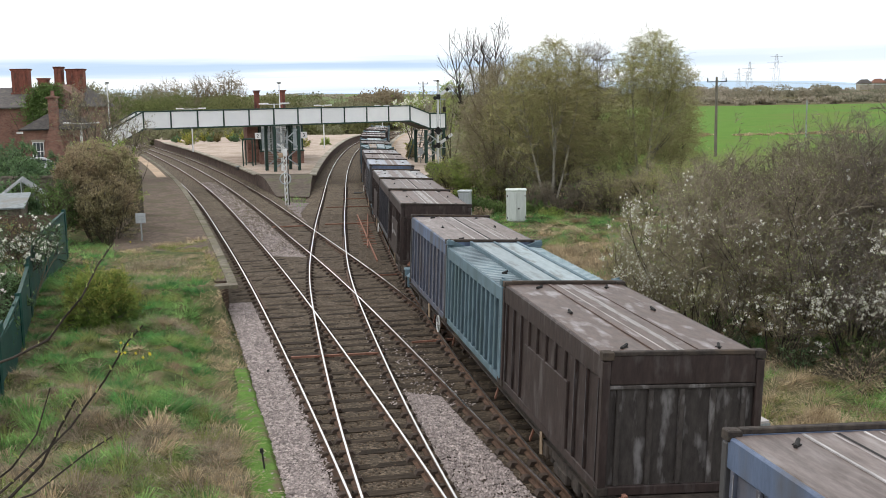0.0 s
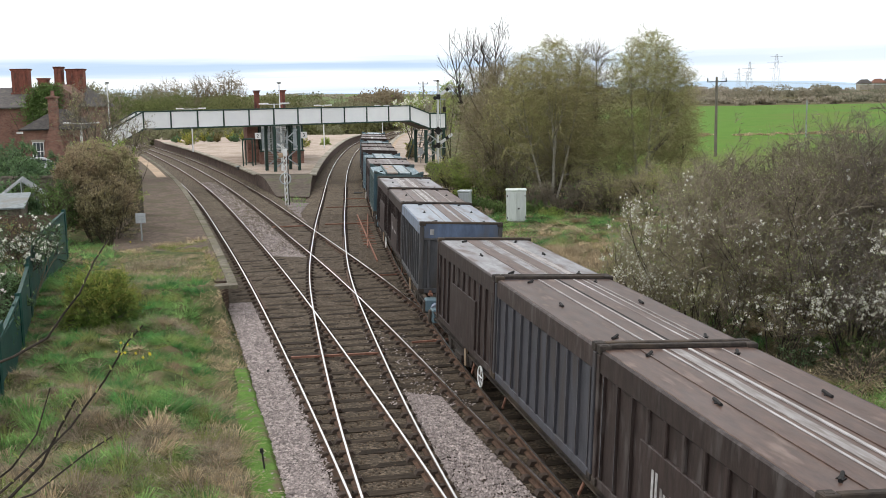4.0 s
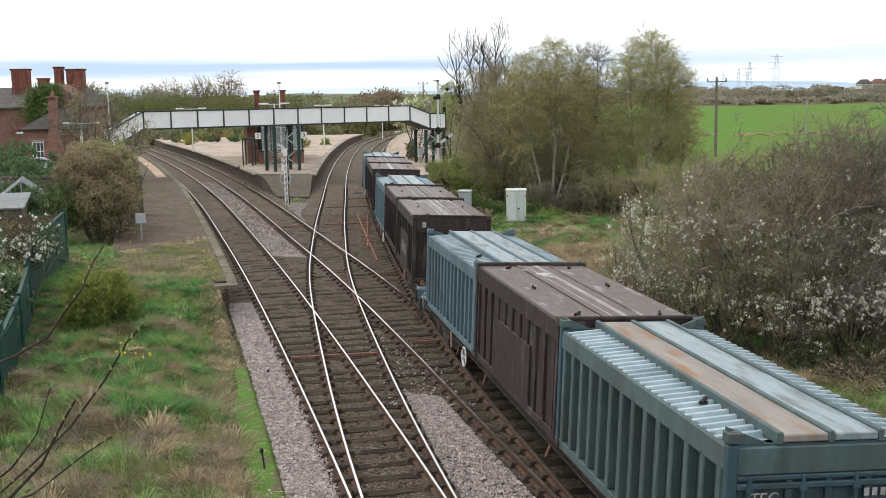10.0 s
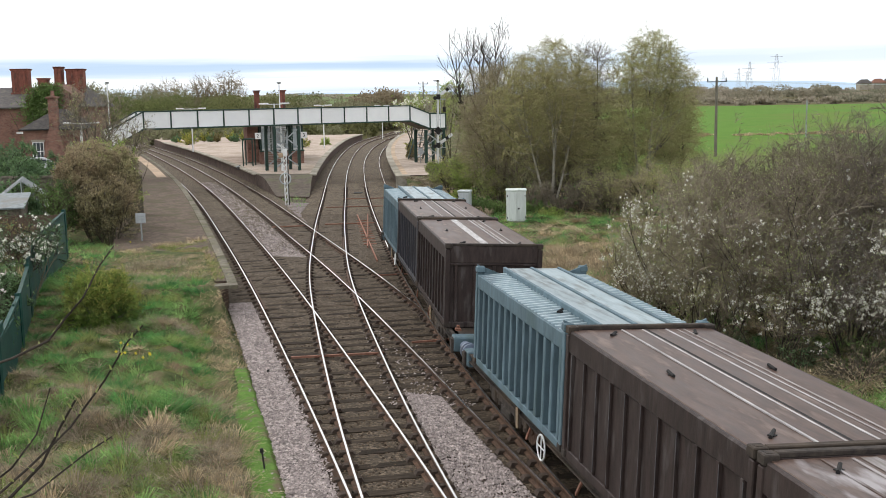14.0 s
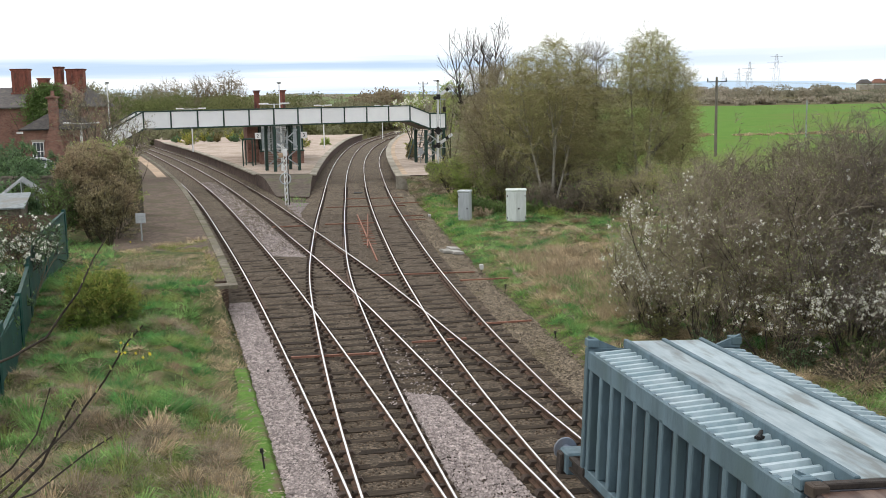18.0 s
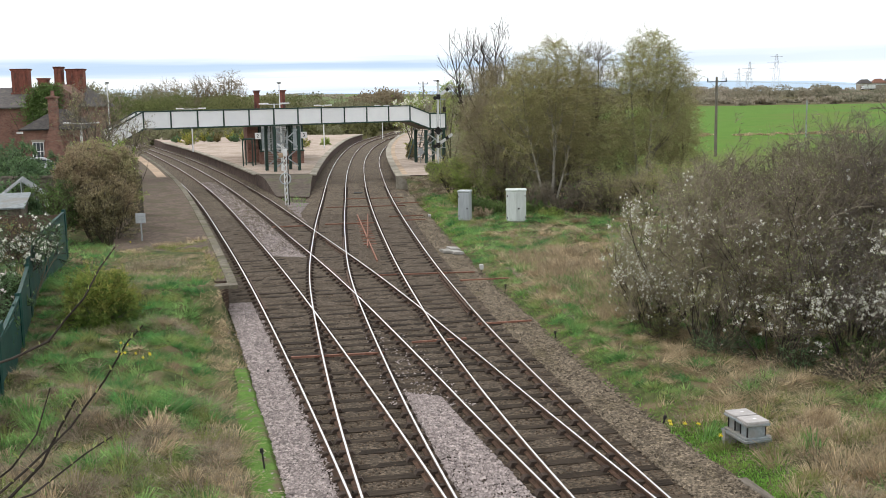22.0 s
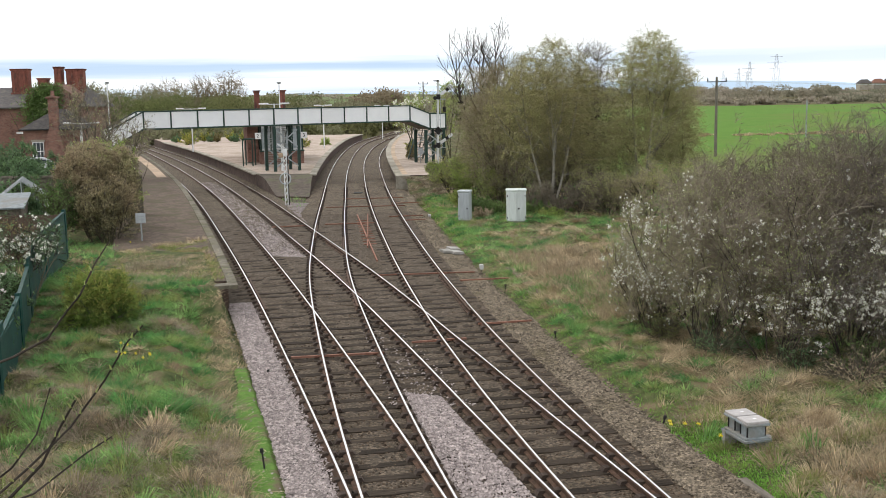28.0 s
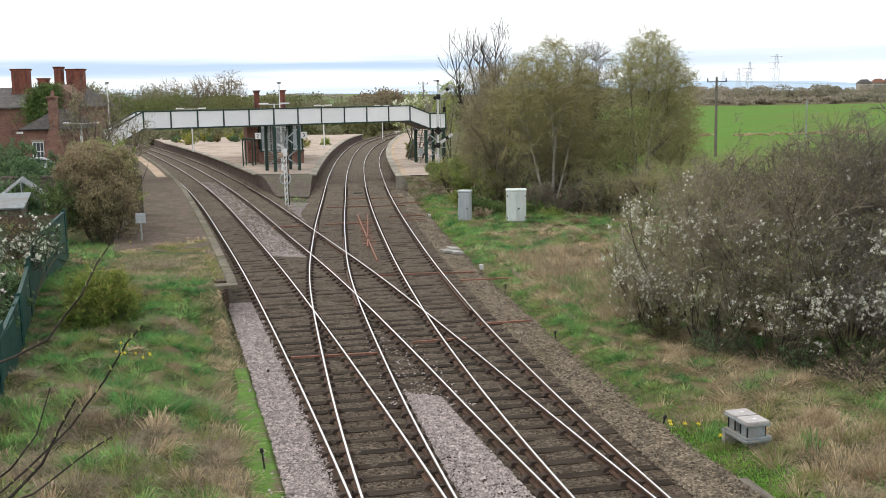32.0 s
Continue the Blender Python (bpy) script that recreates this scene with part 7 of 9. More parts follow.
WB = "birches beyond the cabinets"
OLIVE, GREYTWIG = M["birch_twig"], M["grey_twig"]
WILLOWS = [
    crown_tree("birch_tree", 6.2, 60.5, "silver birch with pale leaning stems and a drooping olive crown", 20, [(-1.5, 0.4, 6.6, 0.09), (0.5, -0.3, 8.2, 0.11), (1.6, 0.2, 6.8, 0.085)],
               [(0.0, 0, 7.5, 2.6, 2.5, 2.3, 6), (-1.2, 0, 5.4, 2.9, 2.4, 2.8, 4), (1.5, 0.2, 6.0, 2.0, 2.2, 2.6, 3), (0.6, 0.8, 3.8, 3.2, 1.8, 2.2, 2)], M["pale_bark"], OLIVE, M["olive_leaf"], 1900, 11, 66000, 0.032, 50, 0.34, 0.62, 0.0055, WB),
    crown_tree("birch_tree", 11.3, 60.0, "silver birch with a yellow-green drooping crown", 21, [(-0.6, 0.3, 7.8, 0.11), (0.7, -0.2, 8.4, 0.11)],
               [(0.4, 0, 8.0, 2.2, 2.2, 2.1, 6), (0.5, 0, 5.2, 2.8, 2.4, 2.8, 4), (-1.0, 0, 5.2, 2.2, 2.2, 2.8, 3), (2.1, 0, 6.9, 1.4, 1.4, 1.5, 1.3), (-0.6, 0.4, 3.2, 3.4, 2.0, 2.2, 3)], M["pale_bark"], OLIVE, M["spring_leaf"], 1900, 11, 78000, 0.032, 50, 0.34, 0.62, 0.0055, WB),
    crown_tree("birch_tree", 3.5, 64.0, "brown-twigged birch with a rounded crown and few leaves", 22, [(-0.6, 0.2, 7.0, 0.11), (0.8, 0.2, 7.6, 0.11)],
               [(0.1, 0, 6.5, 2.6, 2.4, 2.4, 5), (-0.5, 0, 4.2, 2.6, 2.4, 2.6, 4)], M["bark"], M["willow_twig"], M["russet_leaf"], 1500, 11, 36000, 0.032, 46, 0.26, 0.6, 0.0055, WB),
    crown_tree("birch_tree", 2.9, 69.0, "greenish scrubby birch on the edge of the trees", 23, [(-0.5, 0, 5.2, 0.09), (0.5, 0, 5.8, 0.09)],
               [(0.2, 0, 5.0, 1.8, 2.2, 2.2, 4), (0.5, 0, 3.0, 2.0, 2.2, 2.2, 2)], M["bark"], M["willow_twig"], M["willow_leaf"], 700, 12, 26000, 0.034, 34, 0.18, 0.55, 0.006, WB),
    crown_tree("birch_tree", 9.0, 64.5, "grey leafless birch between fuller crowns", 24, [(-0.3, 0, 8.0, 0.10), (0.4, 0, 8.6, 0.10)],
               [(0.2, 0, 7.6, 1.4, 1.6, 2.5, 3), (0.0, 0, 5.0, 2.6, 2.2, 2.8, 4)], M["bark"], GREYTWIG, M["olive_leaf"], 520, 10, 8000, 0.032, 40, 0.05, 0.8, 0.006, WB),
    crown_tree("birch_tree", 13.5, 61.5, "low spreading birch with yellow-green shoots", 25, [(-0.4, 0, 4.8, 0.08), (0.6, 0, 5.0, 0.08)],
               [(-0.3, 0, 4.9, 1.9, 2.0, 2.2, 3), (0.1, 0, 3.0, 2.1, 2.2, 2.2, 2)], M["bark"], OLIVE, M["spring_leaf"], 760, 12, 30000, 0.032, 34, 0.30, 0.6, 0.006, WB),
    crown_tree("birch_tree", 7.4, 68.0, "brown-twigged birch behind the pale stems", 26, [(-0.5, 0, 6.6, 0.11), (0.5, 0, 7.0, 0.11)],
               [(0.0, 0, 5.8, 3.4, 2.6, 3.0, 4), (0.0, 0, 3.2, 3.8, 2.6, 2.8, 3)], M["bark"], M["willow_twig"], M["russet_leaf"], 650, 10, 14000, 0.036, 40, 0.26, 0.9, 0.008, WB),
]


def bare_tree(x, y, label, seed, stems, h):
    """Leafless: limbs leave the leaning stems at narrow angles and curve upwards."""
    rng = np.random.default_rng(seed)
    t = thing("bare_tree", pose(x, y, gz(x, y) - 0.05), label, "tree")
    n = len(stems)
    L0 = h * np.array([q[2] for q in stems])
    P0 = curve_set(rng, np.array([(q[0] * 0.25, q[1] * 0.25, 0) for q in stems], float), np.array([(q[0], q[1], 1) for q in stems], float), L0, 9, 0.035, -0.03)
    s1 = sprout(rng, P0, L0, 12, 34, 0.36, 0.36, 0.12)
    P1 = curve_set(rng, *s1, 6, 0.07, -0.09)
    s2 = sprout(rng, P1, s1[2], 6, 36, 0.62, 0.15, 0.1)
    P2 = curve_set(rng, *s2, 4, 0.09, -0.06)
    s3 = sprout(rng, P2, s2[2], 4, 38, 0.6, 0.2, 0.1)
    P3 = curve_set(rng, *s3, 2, 0.10, -0.05)
    for q, l in zip(P0, stems):
        mesh_part("trunk", tubes(q[None], np.array([0.13 * l[2]]), np.array([0.018]), 8), M["dark_twig"], t)
    mesh_part("branchwork", tubes(P1, np.full(len(P1), 0.036), np.full(len(P1), 0.009), 5), M["dark_twig"], t)
    mesh_part("twig_crown", merged(tubes(P2, np.full(len(P2), 0.016), np.full(len(P2), 0.007), 3), tubes(P3, np.full(len(P3), 0.009), np.full(len(P3), 0.004), 2)), M["dark_twig"], t)


bare_tree(2.75, 73.0, "tall leafless tree with dark branches fanning upwards", 51, [(-0.17, 0, 0.84), (-0.02, 0.1, 0.88), (0.17, -0.1, 0.84), (0.06, 0.15, 0.74)], 11.2)
bare_tree(2.95, 74.2, "leafless tree with upswept dark branches", 57, [(-0.24, 0.05, 0.78), (0.10, 0.0, 0.90), (0.26, 0.1, 0.80), (-0.08, -0.1, 0.84)], 10.6)
# low growth at the foot of the trees
for k, (x, y, h) in enumerate(((9.0, 57.0, 2.6), (11.0, 55.5, 3.0), (13.0, 54.0, 3.4), (14.6, 52.0, 3.2), (3.6, 64.5, 2.8), (2.6, 68.0, 3.2), (2.9, 73, 3.4), (4.0, 79, 4.4), (4.6, 85, 5.0), (5.6, 80, 6.0), (4.2, 93, 5.0), (5.4, 94, 6.0), (16.0, 49.5, 3.0), (3.4, 81.0, 3.4), (2.6, 76.5, 2.6), (2.1, 70.5, 3.0), (0.7, 71.5, 2.2), (0.3, 76.5, 2.4), (1.4, 69.0, 2.0), (1.6, 79.0, 2.8), (5.0, 63.5, 4.6), (6.9, 63.8, 4.6), (8.0, 60.0, 2.6), (6.8, 65.5, 5.0), (10.4, 63.0, 5.0))):
    tree("shrub", x, y, h, "tangled scrub with brown stems and olive shoots", 70 + k, M["bark"], M["willow_twig"] if k % 3 and k < 16 else M["thorn_twig"], M["green_leaf"] if 4 <= k < 20 else M["olive_leaf"], 7, 0.6, 0.03, 9000 if 4 <= k < 20 else 4000, 0.045, (9, 7, 11), 0.75, 0.035, "scrub under the trees", None, (0.5, 0.5, 0.5), "shrub", tw=0.011, clear=0.05, rx=0.7 * h)
for k, (x, y, h) in enumerate(((5.3, 59.2, 2.0), (6.6, 58.8, 1.7), (7.7, 59.0, 2.1), (8.8, 58.4, 2.2), (10.2, 58.0, 2.4))):
    tree("shrub", x, y, h, "low brown leafless scrub at the foot of the trees", 370 + k, M["bark"], M["thorn_twig"], None, 8, 0.5, 0.02, 0, 0, (9, 7, 10), 0.6, 0.02, "scrub under the trees", None, (0.5, 0.5, 0.5), "shrub", tw=0.009, clear=0.03, rx=0.6 * h)
# the blackthorn thicket
for k, (x, y, h) in enumerate(((6.6, 30.0, 4.3), (7.7, 28.4, 4.8), (9.0, 27.4, 5.3), (10.3, 26.6, 6.2), (11.6, 26.2, 6.5), (8.6, 31.0, 5.0), (10.2, 30.0, 6.0), (12.2, 29.5, 6.5), (7.0, 33.5, 3.9), (9.4, 34.5, 4.7), (13.2, 26.4, 6.6), (11.6, 33.5, 5.2), (8.2, 25.9, 3.6), (9.8, 25.0, 3.6), (11.4, 24.6, 3.9), (5.9, 29.6, 2.4), (6.0, 31.8, 2.4), (6.9, 27.6, 2.6))):
    tree("blackthorn_bush", x, y, h, "dense grey-brown blackthorn with scattered white blossom", 100 + k, M["dark_twig"], M["pale_thorn"] if k in (0, 1, 8, 15, 16, 17) else M["grey_twig"] if k in (4, 7, 10, 13, 14) else M["thorn_twig"], M["willow_leaf"], 8, 0.42, -0.02, 6500, 0.022, (9, 7, 14) if k in (0, 8, 12, 15, 16, 17) else (12, 9, 17), 0.62, 0.022, "blackthorn thicket",
         (2600 if k in (0, 8) else 2000 if k in (15, 16) else 700 if k in (12, 17) else 2000 if k == 13 else 4600 if k == 14 else 2600 if k in (4, 10) else 800 if k < 5 else 300, 0.031 if k in (0, 8) or k > 14 else 0.046, M["blossom"], 0.25 if k in (0, 8) or k > 14 else 1.6, "blossom"), (0.48, 0.48, 0.6), "shrub", tw=0.0055, clear=0.05, rx=0.52 * h)
# left side
tree("hawthorn_bush", -15.35, 46.5, 4.5, "dense brown-green hedge shrub beside the platform", 130, M["bark"], M["bark"], M["hedge_leaf"], 10, 0.45, 0.0, 42000, 0.055, (9, 8, 7), 0.75, 0.04, "shrubs by the gardens", None, (0.5, 0.5, 0.5), "shrub", tw=0.011, clear=0.05, rx=1.75)
tree("hawthorn_bush", -15.8, 49.5, 4.4, "dense brown-green hedge shrub beside the platform", 131, M["bark"], M["bark"], M["hedge_leaf"], 10, 0.45, 0.0, 42000, 0.055, (9, 8, 7), 0.7, 0.04, "shrubs by the gardens", None, (0.5, 0.5, 0.5), "shrub", tw=0.011, clear=0.05, rx=1.7)
tree("hawthorn_bush", -17.3, 54.0, 4.2, "olive-green hedge shrub behind the platform", 132, M["bark"], M["willow_twig"], M["green_leaf"], 9, 0.5, 0.0, 8000, 0.07, (9, 8, 7), 0.75, 0.04, "shrubs by the gardens", None, (0.5, 0.5, 0.5), "shrub", tw=0.012, clear=0.05)
tree("hawthorn_bush", -19.8, 62.0, 4.0, "olive-green hedge shrub behind the platform", 133, M["bark"], M["willow_twig"], M["green_leaf"], 9, 0.5, 0.0, 7000, 0.07, (8, 8, 6), 0.75, 0.04, "shrubs by the gardens", None, (0.5, 0.5, 0.5), "shrub", tw=0.013, clear=0.05)
for k, (x, y, h) in enumerate(((-23.0, 74, 8.6), (-25.4, 77, 8.0), (-21.4, 70.0, 6.4))):
    tree("bare_tree", x, y, h, "small leafless tree with fine brown twigs", 140 + k, M["bark"], M["thorn_twig"], M["willow_leaf"], 3, 0.32, 0.02, 900, 0.045, (10, 8, 7), 0.55, 0.06, "bare trees by the footbridge", None, (0.45, 0.5, 0.5), tw=0.012, clear=0.2)
for k, (x, y, h) in enumerate(((-22.8, 58.5, 3.4), (-25.6, 61.5, 3.6), (-21.4, 53.5, 2.9), (-28.5, 66, 3.6), (-17.6, 44.0, 2.0), (-24.5, 56.0, 3.0), (-24.5, 70.0, 3.6), (-30.5, 76, 3.6))):
    tree("holly_bush", x, y, h, "dark glossy evergreen garden shrub", 150 + k, M["bark"], M["dark_twig"], M["dark_leaf"], 7, 0.5, 0.0, 8000, 0.09, (7, 6, 5), 0.7, 0.03, "garden evergreens", None, (0.5, 0.5, 0.5), "shrub", tw=0.01, clear=0.05)
tree("holly_bush", -11.2, 25.0, 1.9, "dark grey-green evergreen overhanging the green fence", 158, M["bark"], M["dark_twig"], M["dark_leaf"], 7, 0.5, 0.0, 9000, 0.05, (8, 7, 6), 0.7, 0.03, "garden evergreens", None, (0.5, 0.5, 0.5), "shrub", tw=0.01, clear=0.05, rx=1.1)
tree("hawthorn_bush", -14.1, 44.9, 3.3, "dense brown-green hedge shrub beside the platform", 134, M["bark"], M["bark"], M["hedge_leaf"], 8, 0.5, 0.0, 16000, 0.05, (9, 8, 7), 0.75, 0.04, "shrubs by the gardens", None, (0.5, 0.5, 0.5), "shrub", tw=0.011, clear=0.05, rx=1.45)
tree("hawthorn_bush", -16.6, 45.0, 3.0, "dark green hedge shrub behind the garden fence", 135, M["bark"], M["bark"], M["ivy_leaf"], 8, 0.5, 0.0, 9000, 0.05, (9, 8, 7), 0.75, 0.04, "shrubs by the gardens", None, (0.5, 0.5, 0.5), "shrub", tw=0.011, clear=0.05, rx=1.4)
tree("ornamental_cherry", -11.7, 27.0, 2.4, "garden shrub with white and pinkish blossom by the fence", 160, M["thorn_twig"], M["dark_twig"], M["dark_leaf"], 6, 0.5, 0.0, 3500, 0.04, (7, 6, 5), 0.7, 0.025, "", (700, 0.055, M["pink_blossom"], 0.0, "blossom"), (0.5, 0.5, 0.5), "shrub", tw=0.007, clear=0.2)
tree("ornamental_cherry", -12.5, 31.2, 2.8, "garden shrub with white blossom hanging over the green fence", 162, M["thorn_twig"], M["dark_twig"], M["dark_leaf"], 7, 0.55, 0.0, 5500, 0.035, (8, 7, 6), 0.8, 0.025, "", (1000, 0.05, M["blossom"], 0.0, "blossom"), (0.5, 0.5, 0.5), "shrub", tw=0.007, clear=0.1, rx=1.5)
tree("holly_bush", -12.3, 28.8, 1.8, "dark grey-green evergreen overhanging the green fence", 159, M["bark"], M["dark_twig"], M["dark_leaf"], 7, 0.5, 0.0, 8000, 0.05, (8, 7, 6), 0.7, 0.03, "garden evergreens", None, (0.5, 0.5, 0.5), "shrub", tw=0.01, clear=0.05, rx=1.1)
tree("ornamental_cherry", -13.7, 32.4, 2.5, "garden shrub with white and pinkish blossom by the fence", 161, M["thorn_twig"], M["dark_twig"], M["russet_leaf"], 6, 0.5, 0.0, 3000, 0.04, (7, 6, 5), 0.7, 0.025, "", (700, 0.055, M["pink_blossom"], 0.0, "blossom"), (0.5, 0.5, 0.5), "shrub", tw=0.007, clear=0.2)
tree("blossom_tree", -2.6, 118, 7.4, "pale green tree in white blossom behind the footbridge", 165, M["bark"], M["willow_twig"], M["green_leaf"], 3, 0.35, 0.02, 5000, 0.10, (9, 7, 6), 0.6, 0.09, "", (2600, 0.10, M["blossom"], -0.05, "blossom"), tw=0.02)


def mound(name, x, y, h, wide, label, seed, leaf, n, size, up=0.4, twig=None, group="", m=60):
    """A low dense bush: twigs fanning from its foot, thick with short leaves."""
    rng = np.random.default_rng(seed)
    t = thing(name, pose(x, y, gz(x, y) - 0.03), label, "shrub", group)
    a = rng.uniform(0, 2 * np.pi, m)
    e = rng.uniform(0.05, 1.0, m)
    d = np.c_[np.cos(a) * wide * (1.1 - 0.6 * e), np.sin(a) * wide * (1.1 - 0.6 * e), h * (0.25 + e)]
    L = np.linalg.norm(d, axis=1) * rng.uniform(0.7, 1.0, m) * 0.95
    P = curve_set(rng, np.zeros((m, 3)), d, L, 6, 0.10, 0.03 - up * 0.05)
    s = sprout(rng, P, L, 9, 40, 0.35, 0.2, up * 0.6)
    Q = curve_set(rng, *s, 2, 0.15, -up * 0.12)
    mesh_part("stem_tangle", merged(tubes(P, np.full(m, 0.018), np.full(m, 0.006), 4), tubes(Q, np.full(len(Q), 0.008), np.full(len(Q), 0.004), 2)), twig or M["bark"], t)
    mesh_part("foliage", leaves(rng, along(rng, Q, n, 0.03), size, 0, 2.2, 0.3), leaf, t)


def conifer():
    """A low dome of arching fronds: green inside, golden at the tips."""
    rng = np.random.default_rng(170)
    t = thing("golden_conifer", pose(-9.5, 28.9, gz(-9.5, 28.9) - 0.05) @ Matrix.Diagonal((0.98, 0.98, 1.25, 1)), "low spreading green conifer with golden tips on the bank", "shrub")
    m = 900
    a, e = rng.uniform(0, 2 * np.pi, m), rng.random(m)
    d = np.c_[np.cos(a) * (1.25 - 0.85 * e), np.sin(a) * (1.25 - 0.85 * e), 0.12 + 1.15 * e]
    ln = np.linalg.norm(d * np.array([1, 1, 1.05]), axis=1) * rng.uniform(0.72, 1.04, m)
    P = curve_set(rng, rng.normal(0, 0.12, (m, 3)) * np.array([1, 1, 0.2]) + np.array([0, 0, 0.1]), d, ln, 7, 0.05, 0.06)
    s1 = sprout(rng, P, ln, 10, 38, 0.22, 0.45, -0.05)
    Q = curve_set(rng, *s1, 2, 0.08, 0.10)
    mesh_part("stem_tangle", tubes(P, np.full(m, 0.010), np.full(m, 0.004), 3), M["bark"], t)
    mesh_part("foliage", leaves(rng, along(rng, Q, 52000, 0.012), 0.030, 0, 2.6, 0.28), M["conifer_leaf"], t)
    end = np.concatenate([Q[:, -1], P[:, -1]])
    end = end[end[:, 2] > 0.40 + 0.25 * rng.random(len(end))]
    mesh_part("golden_growth", leaves(rng, np.repeat(end, 3, 0) + rng.normal(0, 0.022, (3 * len(end), 3)), 0.028, 0, 2.4, 0.3), M["gold_leaf"], t)


conifer()
KINDS_OF_LEAF = {"dark_leaf": "dark green", "green_leaf": "mid green", "gold_leaf": "yellow-green", "russet_leaf": "reddish brown"}
for k, (x, y, h, w) in enumerate([(-37.2 + 1.22 * i, 150.0 + 1.8 * math.sin(i * 2.3), 0.95 + 0.5 * math.sin(i * 1.7) ** 2, 0.9 + 0.3 * math.sin(i * 2.9) ** 2) for i in range(15)]
                                 + [(-16.6, 128.0, 1.6, 1.3), (-14.6, 134.0, 0.9, 0.8)] + [(-33.5, 141, 1.5, 1.6), (-24.5, 140, 1.4, 1.5), (-2.9, 100.5, 1.5, 0.45), (-2.8, 102, 1.5, 0.45)]):
    leaf = ("dark_leaf", "gold_leaf", "green_leaf", "gold_leaf", "dark_leaf", "russet_leaf", "gold_leaf")[k % 7]
    mound("garden_shrub", x, y, h, w, "small rounded %s shrub in the platform garden" % KINDS_OF_LEAF[leaf], 180 + k, M[leaf], 2200, 0.085, 0.5, None, "platform garden shrubs", 22)
for ob in [o for o in scene.objects if o.name.startswith("garden_shrub")]:
    ob.location.z = PZ - 0.04


def ivy():
    rng = np.random.default_rng(7)
    t = thing("ivy", pose(-39.2, 107.4, 0.2), "dark green ivy climbing over the gable and roof", "ivy")
    u = rng.normal(0, 1, (9000, 2))
    P = np.c_[-0.6 + u[:, 0] * 0.95, rng.uniform(-0.35, 0.2, 9000), 6.3 + u[:, 1] * 0.95 + 0.35 * u[:, 0]]
    P = P[(P[:, 2] > 3.9) & (P[:, 2] < 8.4) & (P[:, 0] < 1.6)]
    mesh_part("leaves", leaves(rng, P, 0.13, 0, 1.3, 0.5), M["ivy_leaf"], t)
    st = curve_set(rng, np.c_[rng.uniform(-2, 0.8, 24), np.full(24, 0.05), np.zeros(24)], np.tile([0.0, 0.0, 1.0], (24, 1)), rng.uniform(4, 7.5, 24), 10, 0.08, -0.05)
    mesh_part("stems", tubes(st, np.full(24, 0.04), np.full(24, 0.015), 4), M["bark"], t)


ivy()


# ---- far woods ----
def wood(name, spots, mat, label, size, per, seed, twiggy=False):
    """Many far crowns: trunks and loose leafy clumps with gaps."""
    rng = np.random.default_rng(seed)
    V = []
    tr = []
    for x, y, h, w in spots:
        z = gz(x, y)
        k = rng.integers(9, 15)
        a = rng.uniform(0, 6.283, k)
        zc = rng.uniform(0.12, 0.80, k)
        rad = w * 0.55 * np.sqrt(np.clip(1 - (2 * zc - 0.75) ** 2, 0.15, 1)) * rng.uniform(0.2, 1, k)
        c = np.c_[np.cos(a) * rad, np.sin(a) * rad, zc * h]
        i = rng.integers(0, k, per)
        # leaves fill round clumps that end sharply
        q = c[i] + unit(rng.normal(0, 1, (per, 3))) * (rng.random(per) ** 0.45 * rng.uniform(0.7, 1.0, k)[i])[:, None] * np.array([0.34 * w, 0.34 * w, 0.19 * h])
        q[:, 2] = np.clip(q[:, 2], 0.1, h * 1.05)
        V.append(q + np.array([x, y, z]))
        p = curve_set(rng, np.tile([x, y, z], (4, 1)).astype(float), np.c_[rng.normal(0, 0.25, (4, 2)), np.ones(4)], np.full(4, h * 0.68), 5, 0.10, 0)
        tr.append(tubes(p, np.full(4, 0.011 * h), np.full(4, 0.003 * h), 4))
    at = np.concatenate(V)
    if twiggy:
        mid = np.repeat(np.array([(x, y, gz(x, y) + 0.45 * h, 0.16 * h) for x, y, h, w in spots]), [len(v) for v in V], 0)
        out = unit(at - mid[:, :3]) * 0.8 + rng.normal(0, 0.55, at.shape) + np.array([0, 0, 0.35])
        q = curve_set(rng, at, out, mid[:, 3] * rng.uniform(0.25, 0.6, len(at)), 1, 0.1, 0)
        s = spikes(q, size * 0.22)
    else:
        s = leaves(rng, at, size, 0, 1.6, 0.5)
    ob = new(name, mesh_of(name, *merged(s, *tr), mat))
    return tagged(ob, label, "woodland", kind="stuff")


def scatter(seed, n, x0, x1, y0, y1, h0, h1, wr=0.55):
    rng = np.random.default_rng(seed)
    return [(rng.uniform(x0, x1), rng.uniform(y0, y1), *(lambda h: (h, h * wr))(rng.uniform(h0, h1))) for _ in range(n)]


wood("far_wood", scatter(1, 70, -80, -12, 178, 235, 3.5, 7.0, 0.9), M["far_leaf"], "mixed scrub and young trees behind the station", 0.42, 200, 1)
wood("far_wood", scatter(31, 80, -66, -30, 205, 262, 7.6, 9.8, 0.8), M["far_leaf"], "olive woodland behind the station", 0.27, 600, 31)
wood("far_wood", scatter(32, 50, -34, -13, 200, 250, 6.2, 8.0, 0.9), M["far_scrub"], "olive scrub behind the island platform", 0.27, 600, 32)
wood("far_wood", scatter(33, 24, -18, -9, 222, 250, 8.2, 10.4, 0.6), M["far_brown"], "brown twiggy wood beside the curve", 0.34, 620, 33)
wood("far_wood", scatter(22, 40, -60, -17, 160, 182, 1.6, 3.4, 1.1), M["far_scrub"], "brown scrubby bank behind the platforms", 0.30, 300, 22)
